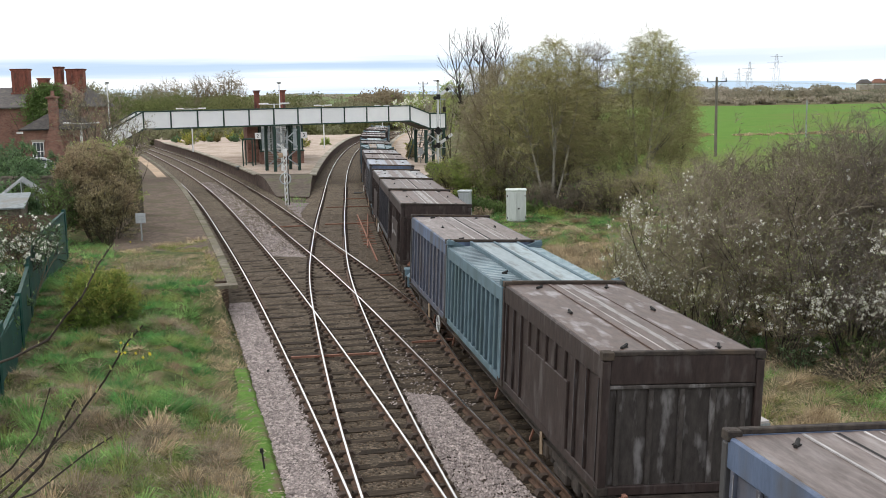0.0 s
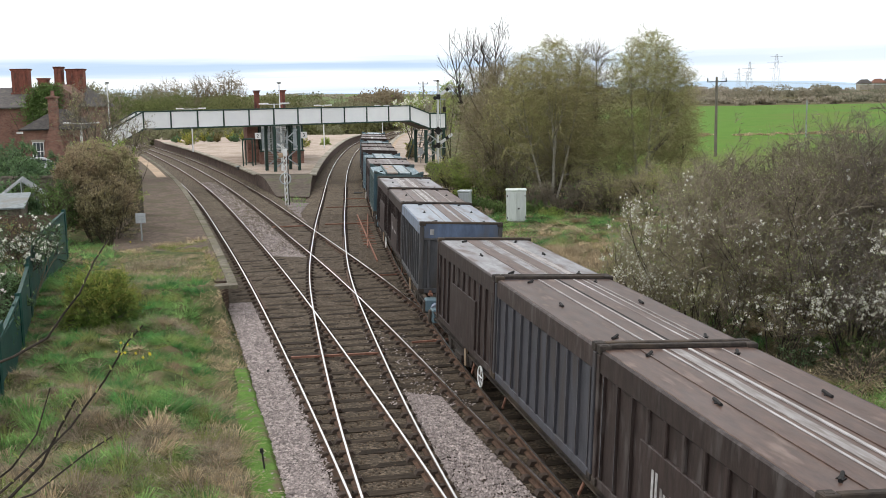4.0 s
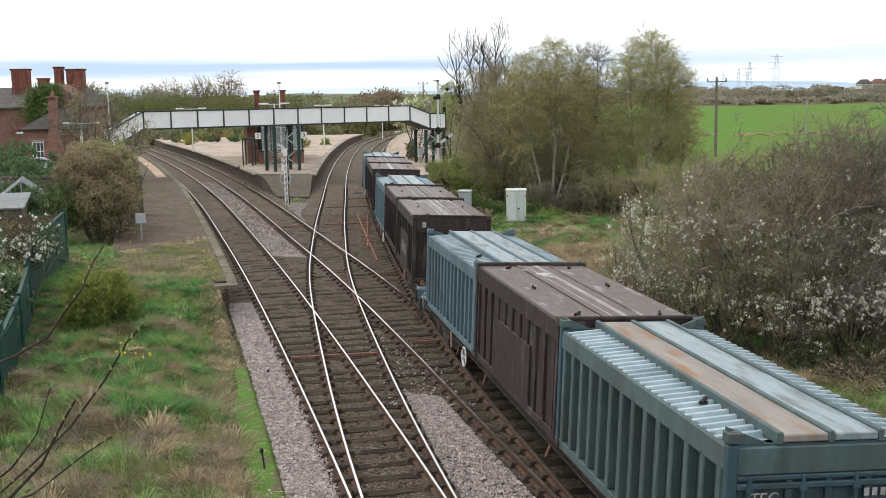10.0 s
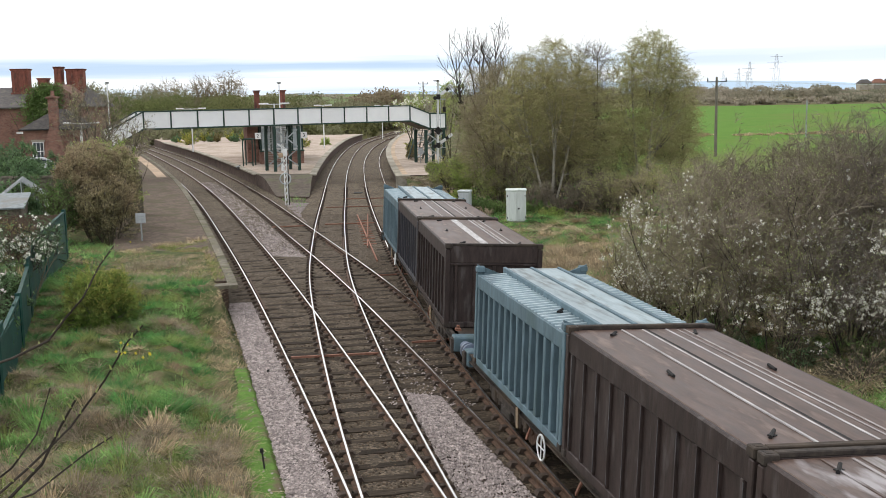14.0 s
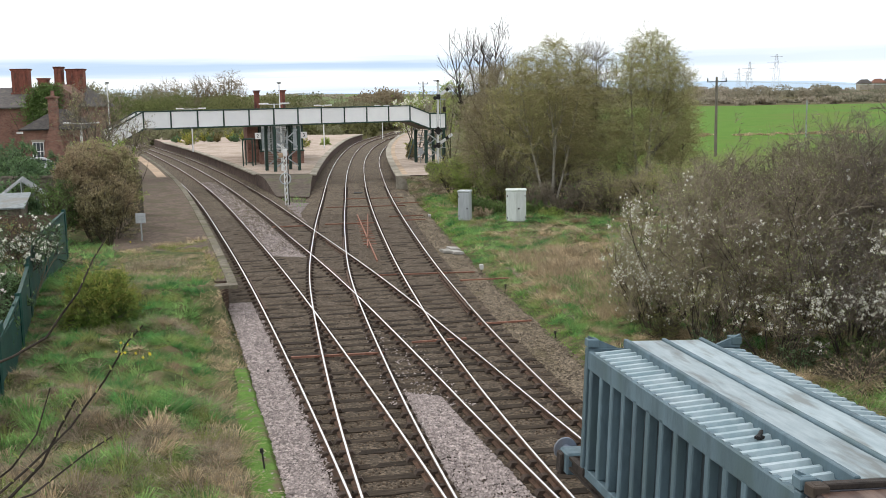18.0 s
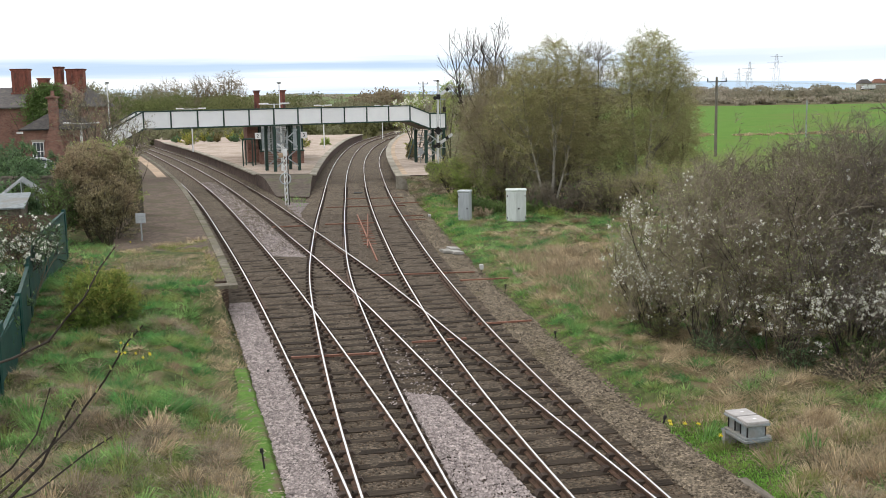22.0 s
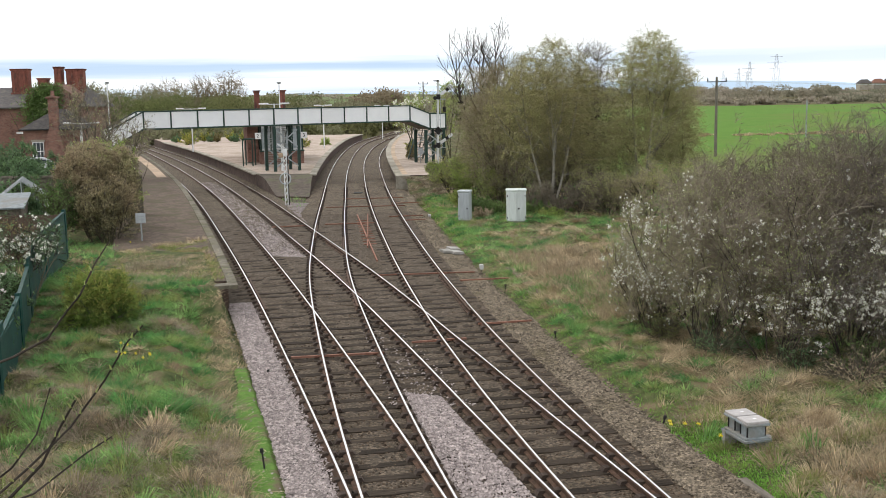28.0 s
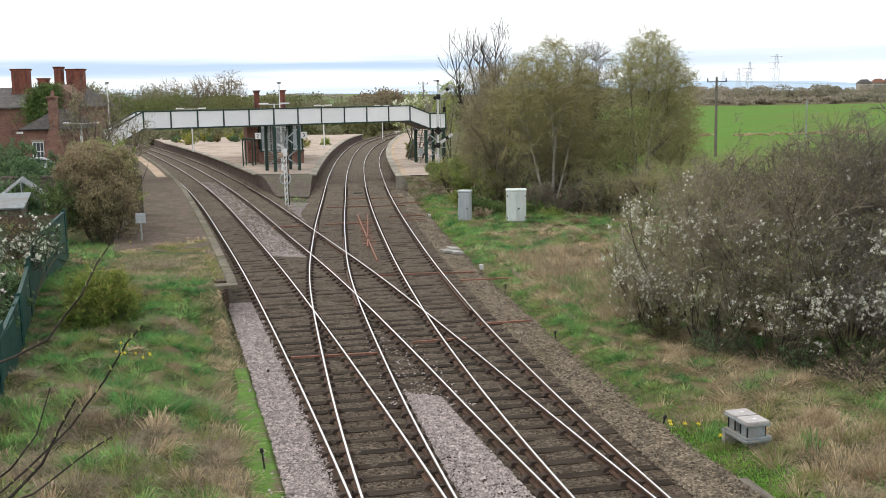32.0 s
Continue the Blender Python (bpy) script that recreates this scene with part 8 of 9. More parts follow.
wood("far_wood", scatter(23, 36, -52, -8, 235, 290, 5.0, 7.6, 0.95), M["far_scrub"], "olive scrub behind the station", 0.42, 220, 23)
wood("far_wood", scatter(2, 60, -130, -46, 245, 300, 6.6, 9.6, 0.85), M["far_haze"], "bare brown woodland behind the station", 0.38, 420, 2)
wood("far_wood", scatter(12, 34, -130, -58, 150, 250, 5.5, 8.6, 0.7), M["far_leaf"], "olive woodland behind the house", 0.5, 380, 12)
wood("far_wood", scatter(13, 16, -16, 4, 232, 270, 5.0, 9.6, 0.65), M["far_haze"], "bare brown woodland beside the curve", 0.42, 420, 13)
wood("far_wood", scatter(14, 18, 0, 22, 110, 170, 4.0, 6.6, 0.7), M["far_leaf"], "olive scrub beyond the platform", 0.30, 380, 14)
for k, (x, y, h, r) in enumerate(((-58.5, 262, 13.6, 4.6), (-51.0, 258, 14.2, 4.4), (-66.0, 262, 12.6, 4.6), (-72.0, 266, 11.6, 4.0))):
    crown_tree("far_tree", x, y, "rounded bare tree above the woodland", 500 + k, [(-0.6, 0, h * 0.7, 0.3), (0.8, 0, h * 0.75, 0.3)], [(0, 0, h * 0.66, r, r, h * 0.34, 3), (r * 0.3, 0, h * 0.5, r, r, h * 0.36, 2)],
               M["far_brown"], M["far_brown"], None, 620, 11, 0, 0.1, 30, -0.04, 0.8, 0.016, "rounded trees above the woodland", 1.3, 0.14)
wood("far_wood", scatter(34, 50, -92, -56, 225, 275, 9.4, 12.2, 0.75), M["far_scrub"], "olive and brown woodland behind the house", 0.27, 600, 34)
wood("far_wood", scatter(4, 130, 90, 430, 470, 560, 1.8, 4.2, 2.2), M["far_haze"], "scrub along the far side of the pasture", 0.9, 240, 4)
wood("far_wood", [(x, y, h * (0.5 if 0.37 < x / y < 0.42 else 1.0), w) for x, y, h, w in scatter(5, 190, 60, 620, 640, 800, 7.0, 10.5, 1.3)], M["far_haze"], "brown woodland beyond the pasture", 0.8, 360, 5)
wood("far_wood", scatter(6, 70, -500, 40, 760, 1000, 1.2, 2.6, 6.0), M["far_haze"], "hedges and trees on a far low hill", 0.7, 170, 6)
wood("far_wood", scatter(8, 26, 38, 78, 156, 161, 0.2, 0.45, 5.0), M["grass_dry"], "low dry bank across the pasture", 0.18, 160, 8)


# ---- grass ----
def sward(name, seed, tufts, h, w, lean, mat, label, bias=(0.0, 0.0), z=None):
    """Tussocks: blades that rise from the middle of each tuft, arch over and hang outwards."""
    pts, off, tall = tufts
    rng = np.random.default_rng(seed)
    n = len(pts)
    hh = h * tall * rng.uniform(0.6, 1.25, n)
    out = (off + rng.normal(0, 0.30, (n, 2)) + 0.35 * np.array(bias)) * (lean * hh * rng.uniform(0.6, 1.3, n))[:, None]
    b = rng.uniform(0, 2 * np.pi, n)
    sx = np.c_[np.cos(b), np.sin(b), np.zeros(n)] * (w * rng.uniform(0.6, 1.3, n) * np.clip(pts[:, 1] / 24, 1, 1.8))[:, None]
    base = np.c_[pts, ground_z(pts[:, 0], pts[:, 1]) - 0.03 if z is None else np.full(n, z)]
    mid = base + np.c_[out * 0.55, hh * 0.82]
    tip = base + np.c_[out * 1.35, hh * rng.uniform(0.35, 0.9, n)]
    # near blades bend, far ones are plain points
    k = pts[:, 1] < 21
    m = int(k.sum())
    V = np.concatenate([np.stack([base - sx, base + sx, mid + sx * 0.8, mid - sx * 0.8, tip], 1)[k].reshape(-1, 3), np.stack([base - sx * 1.3, base + sx * 1.3, base * 0.1 + mid * 0.3 + tip * 0.6], 1)[~k].reshape(-1, 3)])
    i, j = np.arange(m)[:, None] * 5, np.arange(n - m)[:, None] * 3 + m * 5
    ob = new(name, mesh_of(name, V, np.c_[i, i + 1, i + 2, i + 3].tolist() + np.c_[i + 3, i + 2, i + 4].tolist() + np.c_[j, j + 1, j + 2].tolist(), mat))
    tagged(ob, label, "grass", kind="stuff")


def clumped(seed, n, x0, x1, y0, y1, keep, tuft=0.13, per=26, power=1.6):
    """Points in tufts inside a box, thinned by keep(x, y); denser towards the camera."""
    rng = np.random.default_rng(seed)
    m = n // per * 4
    y = y0 + (y1 - y0) * rng.random(m) ** power
    x = rng.uniform(x0, x1, m)
    c = np.c_[x, y][keep(x, y)][: n // per]
    size = rng.uniform(0.55, 1.5, len(c))
    o = rng.normal(0, 1, (len(c), per, 2))
    p = c[:, None] + o * (tuft * size)[:, None, None]
    return p.reshape(-1, 2), (o * 0.8).reshape(-1, 2), np.repeat(size ** 0.7, per) * np.clip(1.25 - 0.4 * np.linalg.norm(o, axis=2), 0.35, 1.25).ravel()


def patch(x, y, k, s):
    return ripple(x, y, k, s) + 0.7 * ripple(x, y, k * 2.3, s + 1.7)


def left_bank(x, y):
    dl = line_x("L1", y) - x
    return (dl > 2.72) & ((y < 33.5) | (dl > 5.8) | ((dl > 2.3) & (y < 44) & (patch(x, y, 1.1, 3) > (y - 40) * 0.14)))


def right_bank(x, y):
    return (x - line_x("R2", y) > 2.85 - 0.4 * step(30, 36, y)) & ((x < 4.9) | (x > 5.9) | (y > 18.0))


def dry_edge(x, y):
    dl = line_x("L1", y) - x
    return (dl > np.where(y > 26, 1.72, 2.36)) & (dl < 3.15) & (y < 34)


def dead_ground(x, y):
    """Where last year's growth lies brown: the near corner of the left bank and patches beyond."""
    return step(23.2, 19.0, y + 0.9 * (x + 6.0) + 1.6 * lumps(x, y, 0.6, 21)) + (lumps(x, y, 0.8, 22) > 0.72)


def tussocks(seed, x0, x1, y0, y1, gap, keep, kinds, side):
    """Single tussocks on a loose grid, each of one kind of grass; kinds(x, y, chance) gives the kind's number."""
    rng = np.random.default_rng(seed)
    gx, gy = np.meshgrid(np.arange(x0, x1, gap), np.arange(y0, y1, gap))
    x = gx.ravel() + rng.uniform(-0.45, 0.45, gx.size) * gap
    y = gy.ravel() + rng.uniform(-0.45, 0.45, gx.size) * gap
    k = keep(x, y)
    x, y = x[k], y[k]
    which = kinds(x, y, rng.random(len(x)))
    for i, (name, mat, h, per, spread, lean, w, label) in enumerate(side):
        c = np.c_[x, y][which == i]
        size = rng.uniform(0.6, 1.45, len(c))
        o = rng.normal(0, 1, (len(c), per, 2))
        p = c[:, None] + o * (spread * gap * size)[:, None, None]
        lay = rng.normal(0, 0.5, (len(c), 1, 2))
        tall = np.repeat(size ** 0.8, per) * np.clip(1.3 - 0.35 * np.linalg.norm(o, axis=2), 0.35, 1.3).ravel()
        sward(name, seed + 7 * i, (p.reshape(-1, 2), (o * 0.8 + lay).reshape(-1, 2), tall), h, w, lean, M[mat], label)


def left_kinds(x, y, c):
    v = lumps(x, y, 0.7, 31) + 0.5 * lumps(x, y, 1.7, 32)
    live = np.where(v > 0.05, np.where(c < 0.52, 0, np.where(c < 0.77, 1, np.where(c < 0.89, 2, 4))), np.where(c < 0.26, 1, np.where(c < 0.52, 0, np.where(c < 0.68, 3, np.where(c < 0.84, 4, 2)))))
    dead = np.where(c < 0.46, 4, np.where(c < 0.68, 3, np.where(c < 0.84, 2, 0)))
    return np.where(dead_ground(x, y) > 0.5, dead, live)


def right_kinds(x, y, c):
    dr = x - line_x("R2", y)
    v = lumps(x, y, 0.6, 33) + 0.5 * lumps(x, y, 1.5, 34) + 0.5 * step(5.0, 3.2, dr) + 0.40 * step(42, 50, y)
    return np.where(v > 0.18, np.where(c < 0.55, 0, np.where(c < 0.75, 1, np.where(c < 0.88, 2, 3))), np.where(c < 0.58, 3, np.where(c < 0.78, 4, np.where(c < 0.90, 2, 0))))


TUSSOCK = lambda where, n: (("grass", "grass_green", 0.31, n, 0.21, 0.95, 0.0075, "green tussocks of grass " + where), ("grass", "grass_deep", 0.33, n, 0.19, 0.9, 0.0075, "deep green tussocks of grass " + where),
                            ("grass", "grass_olive", 0.28, n, 0.23, 1.1, 0.007, "olive tussocks of grass " + where), ("dry_grass", "grass_dry", 0.30, n, 0.22, 1.2, 0.007, "bleached straw tussocks " + where),
                            ("dry_grass", "litter", 0.22, n, 0.26, 1.5, 0.007, "grey-brown dead tussocks " + where))
tussocks(401, -14, -2, 15, 34, 0.42, left_bank, left_kinds, TUSSOCK("on the bank", 125))
tussocks(402, -18, -7, 34, 46, 0.6, lambda x, y: left_bank(x, y) & (line_x("L1", y) - x > 5.5), left_kinds, TUSSOCK("by the gardens", 60))
tussocks(403, -1, 16, 15, 38, 0.46, lambda x, y: right_bank(x, y) & (x - line_x("R2", y) > 3.0), right_kinds, TUSSOCK("beyond the verge", 110))
tussocks(404, -2, 16, 38, 78, 0.60, lambda x, y: right_bank(x, y) & (x - line_x("R2", y) > 2.8), right_kinds, TUSSOCK("before the trees", 75))
sward("dry_grass", 12, clumped(12, 22000, -14, -1, 15, 34, dry_edge, 0.13, 40), 0.22, 0.008, 1.3, M["grass_dry"], "strip of bleached grass along the bank's foot", (0.5, -0.2))
sward("bramble_litter", 3, clumped(3, 26000, -14, -3, 15, 23, lambda x, y: left_bank(x, y) & (dead_ground(x, y) > 0.3), 0.25, 12), 0.22, 0.006, 2.2, M["litter"], "grey-brown dead stems on the bank")
sward("bramble_litter", 13, clumped(13, 14000, -11, -6, 28, 38, lambda x, y: (line_x("L1", y) - x > 3.2) & (lumps(x, y, 0.6, 24) > -0.2), 0.2, 12), 0.26, 0.006, 1.6, M["litter"], "grey dead stems beside the conifer")
sward("dead_stems", 6, clumped(6, 46000, 1, 22, 15, 50, lambda x, y: (x - line_x("R2", y) > 4.6 + 0.9 * lumps(x, y, 0.5, 27)) & ((lumps(x, y, 0.5, 28) > -0.1) | (x > 0.36 * y - 4)), 0.30, 14), 0.42, 0.006, 1.3, M["bramble"], "brown dead bramble stems in the rough")
sward("reeds", 61, clumped(61, 12000, 1.5, 8, 31, 43.5, lambda x, y: (x - line_x("R2", y) > 4.3 + 0.5 * lumps(x, y, 0.6, 42)) & (x < 0.16 * y + 0.6 + 0.6 * lumps(x, y, 0.5, 43)) & (lumps(x, y, 0.7, 44) > -0.35), 0.22, 26, 1.0), 0.44, 0.008, 0.8, M["bramble"], "dense brown dead reeds on the flat")
sward("reeds", 62, clumped(62, 13000, 1.5, 8, 31, 44.5, lambda x, y: (x - line_x("R2", y) > 4.0 + 0.5 * lumps(x, y, 0.6, 42)) & (x < 0.16 * y + 0.6), 0.24, 26, 1.0), 0.36, 0.008, 1.0, M["grass_dry"], "pale dead reeds on the flat")
sward("grass", 7, clumped(7, 60000, -8, 6, 15, 60, lambda x, y: ((line_x("L1", y) - x > 1.72) & (line_x("L1", y) - x < 2.42) & (y < 27)) | ((x - line_x("R2", y) > 2.2) & (x - line_x("R2", y) < 3.6) & (y < 50) & (patch(x, y, 0.9, 4) > -0.5)), 0.12, 14), 0.09, 0.007, 0.9, M["grass_bright"], "short bright grass on the verge")
sward("dry_grass", 16, clumped(16, 16000, -17, -6, 34.5, 50, lambda x, y: (line_x("L1", y) - x > 2.2) & (line_x("L1", y) - x < 5.3) & (patch(x, y, 0.9, 3) > (y - 41) * 0.22), 0.2, 30, 1.2), 0.16, 0.010, 1.2, M["grass_dry"], "dry grass creeping over the platform's end", z=PZ - 0.04)
sward("grass", 17, clumped(17, 18000, -17, -6, 34.0, 47, lambda x, y: (line_x("L1", y) - x > 2.0) & (line_x("L1", y) - x < 5.3) & (patch(x, y, 1.1, 8) > (y - 40) * 0.22), 0.2, 30, 1.2), 0.13, 0.012, 1.1, M["grass_olive"], "green grass creeping over the platform's end", z=PZ - 0.04)
WEEDS = clumped(8, 9000, -6, 4, 69, 78.5, lambda x, y: (x - line_x("R2", y) > 2.3) & (x - line_x("R2", y) < 5.4) & (lumps(x, y, 1.0, 41) > -0.35), 0.18, 12, 1.0)
sward("weeds", 8, WEEDS, 0.22, 0.012, 1.0, M["litter"], "dead weeds on the bank at the platform's end", z=-0.32 + (PZ + 0.20) * step(70.5, 78.8, WEEDS[0][:, 1]))
sward("grass", 22, clumped(22, 12000, -4, 4, 48, 71, lambda x, y: (x - line_x("R2", y) > 2.3) & (x - line_x("R2", y) < 3.7), 0.2, 24, 1.0), 0.14, 0.012, 0.9, M["grass_bright"], "bright grass along the stone shoulder")
sward("grass", 18, clumped(18, 24000, -16, -2, 15, 40, left_bank, 0.3, 8), 0.12, 0.008, 1.0, M["grass_green"], "short grass between the tussocks")
sward("grass", 19, clumped(19, 32000, -2, 20, 15, 62, right_bank, 0.3, 8, 1.3), 0.11, 0.011, 1.0, M["grass_green"], "short grass between the tussocks")
sward("dry_grass", 20, clumped(20, 28000, -2, 20, 15, 62, right_bank, 0.3, 8, 1.3), 0.14, 0.009, 1.2, M["litter"], "short dead grass between the tussocks")
sward("grass", 21, clumped(21, 34000, -1, 7, 15, 36, lambda x, y: (x - line_x("R2", y) > 2.3) & (x - line_x("R2", y) < 3.6), 0.14, 24), 0.11, 0.008, 0.9, M["grass_bright"], "bright grass along the stone shoulder")
sward("weeds", 9, clumped(9, 5000, -12, -6, 66, 73, lambda x, y: (x - line_x("L2", y) > 2.0) & (line_x("R1", y) - x > 2.0), 0.2, 8), 0.45, 0.012, 0.6, M["grass_green"], "weeds at the platform's foot")
# arching bramble canes and low green growth at the thicket's foot
for k, (x, y, h, w, leaf) in enumerate(((7.0, 26.4, 0.7, 1.0, "dark_leaf"), (8.6, 25.0, 0.6, 1.2, "dark_leaf"), (10.6, 23.4, 0.8, 1.2, "bramble"), (9.3, 23.0, 0.7, 1.3, "bramble"), (12.0, 22.6, 0.9, 1.3, "bramble"), (6.0, 28.5, 0.7, 0.9, "russet_leaf"), (9.9, 24.2, 1.0, 0.9, "ivy_leaf"), (11.6, 23.8, 1.0, 0.9, "ivy_leaf"),
                                           (2.0, 60.5, 0.9, 1.1, "ivy_leaf"), (2.9, 58.6, 0.8, 1.2, "ivy_leaf"), (4.9, 58.0, 0.7, 1.1, "ivy_leaf"), (1.2, 64.0, 0.9, 1.2, "green_leaf"), (2.2, 57.8, 0.5, 0.8, "bramble"), (5.9, 57.2, 0.5, 1.1, "green_leaf"))):
    mound("bramble_patch", x, y, h, w, "tangle of arching bramble canes under the bushes", 300 + k, M[leaf], 900 if k < 8 else 2600, 0.045 if k < 8 else 0.07, 0.1, M["bark"], "bramble patches")


def far_house(x, y, label):
    h = thing("far_house", pose(x, y, gz(x, y)), label, "house", "far houses")
    part("wall", cube(-5, 5, -4, 4, -1, 5), M["coping"], h)
    part("roof", hip_roof(bmesh.new(), -5.4, 5.4, -4.4, 4.4, 5.0, 8.2, 0.3), M["rust"] if x % 2 > 1 else M["slate"], h)


for x, y in ((348, 880), (363.5, 890), (379, 905), (395.5, 895), (412, 915)):
    far_house(x, y, "far small house among trees on the skyline")


def daffodils():
    rng = np.random.default_rng(3)
    for k, (x, y, n) in enumerate(((-7.7, 24.35, 3), (-7.2, 24.8, 4), (-7.84, 25.5, 2), (-12.9, 43.3, 1), (4.75, 20.5, 4), (5.25, 19.4, 1))):
        d = thing("daffodil_clump", pose(x, y, gz(x, y) - 0.02), "small clump of yellow daffodils in grass", "flowers", "daffodil clumps")
        P = np.c_[rng.normal(0, 0.12, (n, 2)), np.zeros(n)]
        Q = curve_set(rng, P, np.tile([0.1, -0.1, 1.0], (n, 1)), np.full(n, 0.36), 3, 0.1, 0)
        mesh_part("stems", tubes(Q, np.full(n, 0.006), np.full(n, 0.005), 4), M["grass_green"], d)
        bm = bmesh.new()
        for q in Q[:, -1]:
            rod(bm, q, q + np.array([0.02, -0.05, 0.0]), 0.014, 0.024, 6)
            for a in range(6):
                bar(bm, q, q + 0.036 * np.array([math.cos(a * 1.05), -0.1, math.sin(a * 1.05)]), 0.03, 0.006)
        part("flowers", bm, M["daffodil"], d)


daffodils()


def near_twig(name, eye_m, pts, r, seed, label):
    """A bare budding twig close to the camera, hung from its root at pts[0]."""
    rng = np.random.default_rng(seed)
    t = thing(name, eye_m, label, "twig", "near twigs")
    bm = bmesh.new()
    for (a, b), k in zip(zip(pts, pts[1:]), range(99)):
        rod(bm, a, b, r * (1 - 0.6 * k / len(pts)), r * (1 - 0.6 * (k + 1) / len(pts)), 6)
    part("stem", bm, M["dark_twig"], t)
    for (a, b) in zip(pts, pts[1:]):
        a, b = Vector(a), Vector(b)
        for u in (0.3, 0.75):
            q = a.lerp(b, u)
            part("bud", rod(bmesh.new(), q, q + Vector((rng.normal(0, 0.01), rng.normal(0, 0.01), 0.016)), 0.004, 0.001, 5), M["willow_leaf"], t)
    return t


# twigs of a bush below the camera: three stems, and one that sways
TW = [near_twig("budding_twig", pose(-1.75, 4.0, 5.53), [(-0.15, 0, -0.05), (0.08, 0, 0.03), (0.22, 0.0, 0.10), (0.29, 0, 0.19), (0.36, 0, 0.27), (0.42, 0.02, 0.39), (0.48, 0.02, 0.47)], 0.0055, 1, "thin bare budding twig close to the camera")]
near_twig("budding_twig", pose(-1.32, 3.0, 5.40), [(-0.1, 0, -0.09), (0.09, 0, 0.07), (0.22, 0, 0.19), (0.33, 0, 0.33), (0.40, 0, 0.44), (0.45, 0, 0.49)], 0.004, 2, "thin bare budding twig close to the camera")
near_twig("budding_twig", pose(-1.32, 3.0, 5.34), [(-0.1, 0, -0.09), (0.04, 0, 0.05), (0.13, 0, 0.14), (0.19, 0, 0.25), (0.24, 0, 0.33)], 0.0055, 3, "thin bare budding twig close to the camera")
near_twig("budding_twig", pose(-1.34, 3.0, 5.42), [(-0.1, 0, -0.07), (0.06, 0, 0.05), (0.14, 0, 0.15), (0.19, 0, 0.29)], 0.0035, 4, "thin bare budding twig close to the camera")
near_twig("budding_twig", pose(-1.34, 3.0, 5.34), [(-0.1, 0, -0.03), (0.12, 0, 0.05), (0.28, 0, 0.17), (0.36, 0, 0.22)], 0.0035, 5, "thin bare budding twig close to the camera")


# ---- what flies and drives ----
def pigeon():
    b = thing("wood_pigeon", pose(-16.5, 86.0, 5.9), "grey wood pigeon flying past with beating wings", "bird")
    bm = bmesh.new()
    bmesh.ops.create_icosphere(bm, subdivisions=2, radius=0.1, matrix=Matrix.Diagonal((1.7, 0.8, 0.75, 1)))
    part("body", bm, M["galvanised"], b, smooth=True)
    bm = bmesh.new()
    bmesh.ops.create_icosphere(bm, subdivisions=2, radius=0.05, matrix=Matrix.Translation((0.19, 0, 0.05)))
    rod(bm, (0.22, 0, 0.045), (0.265, 0, 0.035), 0.012, 0.002, 5)
    part("head", bm, M["slate"], b, smooth=True)
    part("tail", bar(bmesh.new(), (-0.12, 0, 0), (-0.32, 0, 0.01), 0.11, 0.015), M["slate"], b)
    wings = []
    for s in (-1, 1):
        bm = bmesh.new()
        v = [bm.verts.new(q) for q in ((0.09, 0, 0), (0.10, s * 0.16, 0.01), (0.02, s * 0.40, 0.0), (-0.06, s * 0.30, 0), (-0.09, s * 0.14, 0), (-0.07, 0, 0))]
        bm.faces.new(v if s > 0 else v[::-1])
        bmesh.ops.solidify(bm, geom=list(bm.faces), thickness=0.012)
        w = part("wing", bm, M["slate"], b)
        w.matrix_basis = pose(0, s * 0.05, 0.03)
        wings.append((w, s))
    return b, wings


PIGEON = pigeon()


def lorry(colour, label):
    l = thing("lorry", pose(430, 870, 6), label, "lorry", "far lorries")
    part("box_body", cube(-3.2, 5.5, -1.25, 1.25, 1.0, 3.7, 0.05), colour, l)
    part("cab", bx(cube(-5.5, -3.6, -1.2, 1.2, 0.7, 2.7, 0.15), -4.9, -3.6, -1.1, 1.1, 2.6, 3.2, 0.1), M["white_paint"], l)
    part("windscreen", cube(-5.52, -5.48, -1.05, 1.05, 1.7, 2.45), M["glass_dark"], l)
    part("chassis", cube(-5.3, 5.4, -1.0, 1.0, 0.6, 1.0), M["dark_metal"], l)
    for x in (-4.6, 2.6, 4.0):
        for s in (-1, 1):
            part("wheel", rod(bmesh.new(), (x, s * 0.95, 0.5), (x, s * 1.22, 0.5), 0.5, n=14), M["dark_metal"], l)
    return l


# far road: who drives it, and where each stands at the start
LORRIES = [(lorry(M["chimney_brick"], "far red lorry on the road along the hill"), 413.0), (lorry(M["white_paint"], "far white box lorry on the road along the hill"), 427.0), (lorry(M["cabinet_white"], "far pale lorry on the road along the hill"), 551.0)]


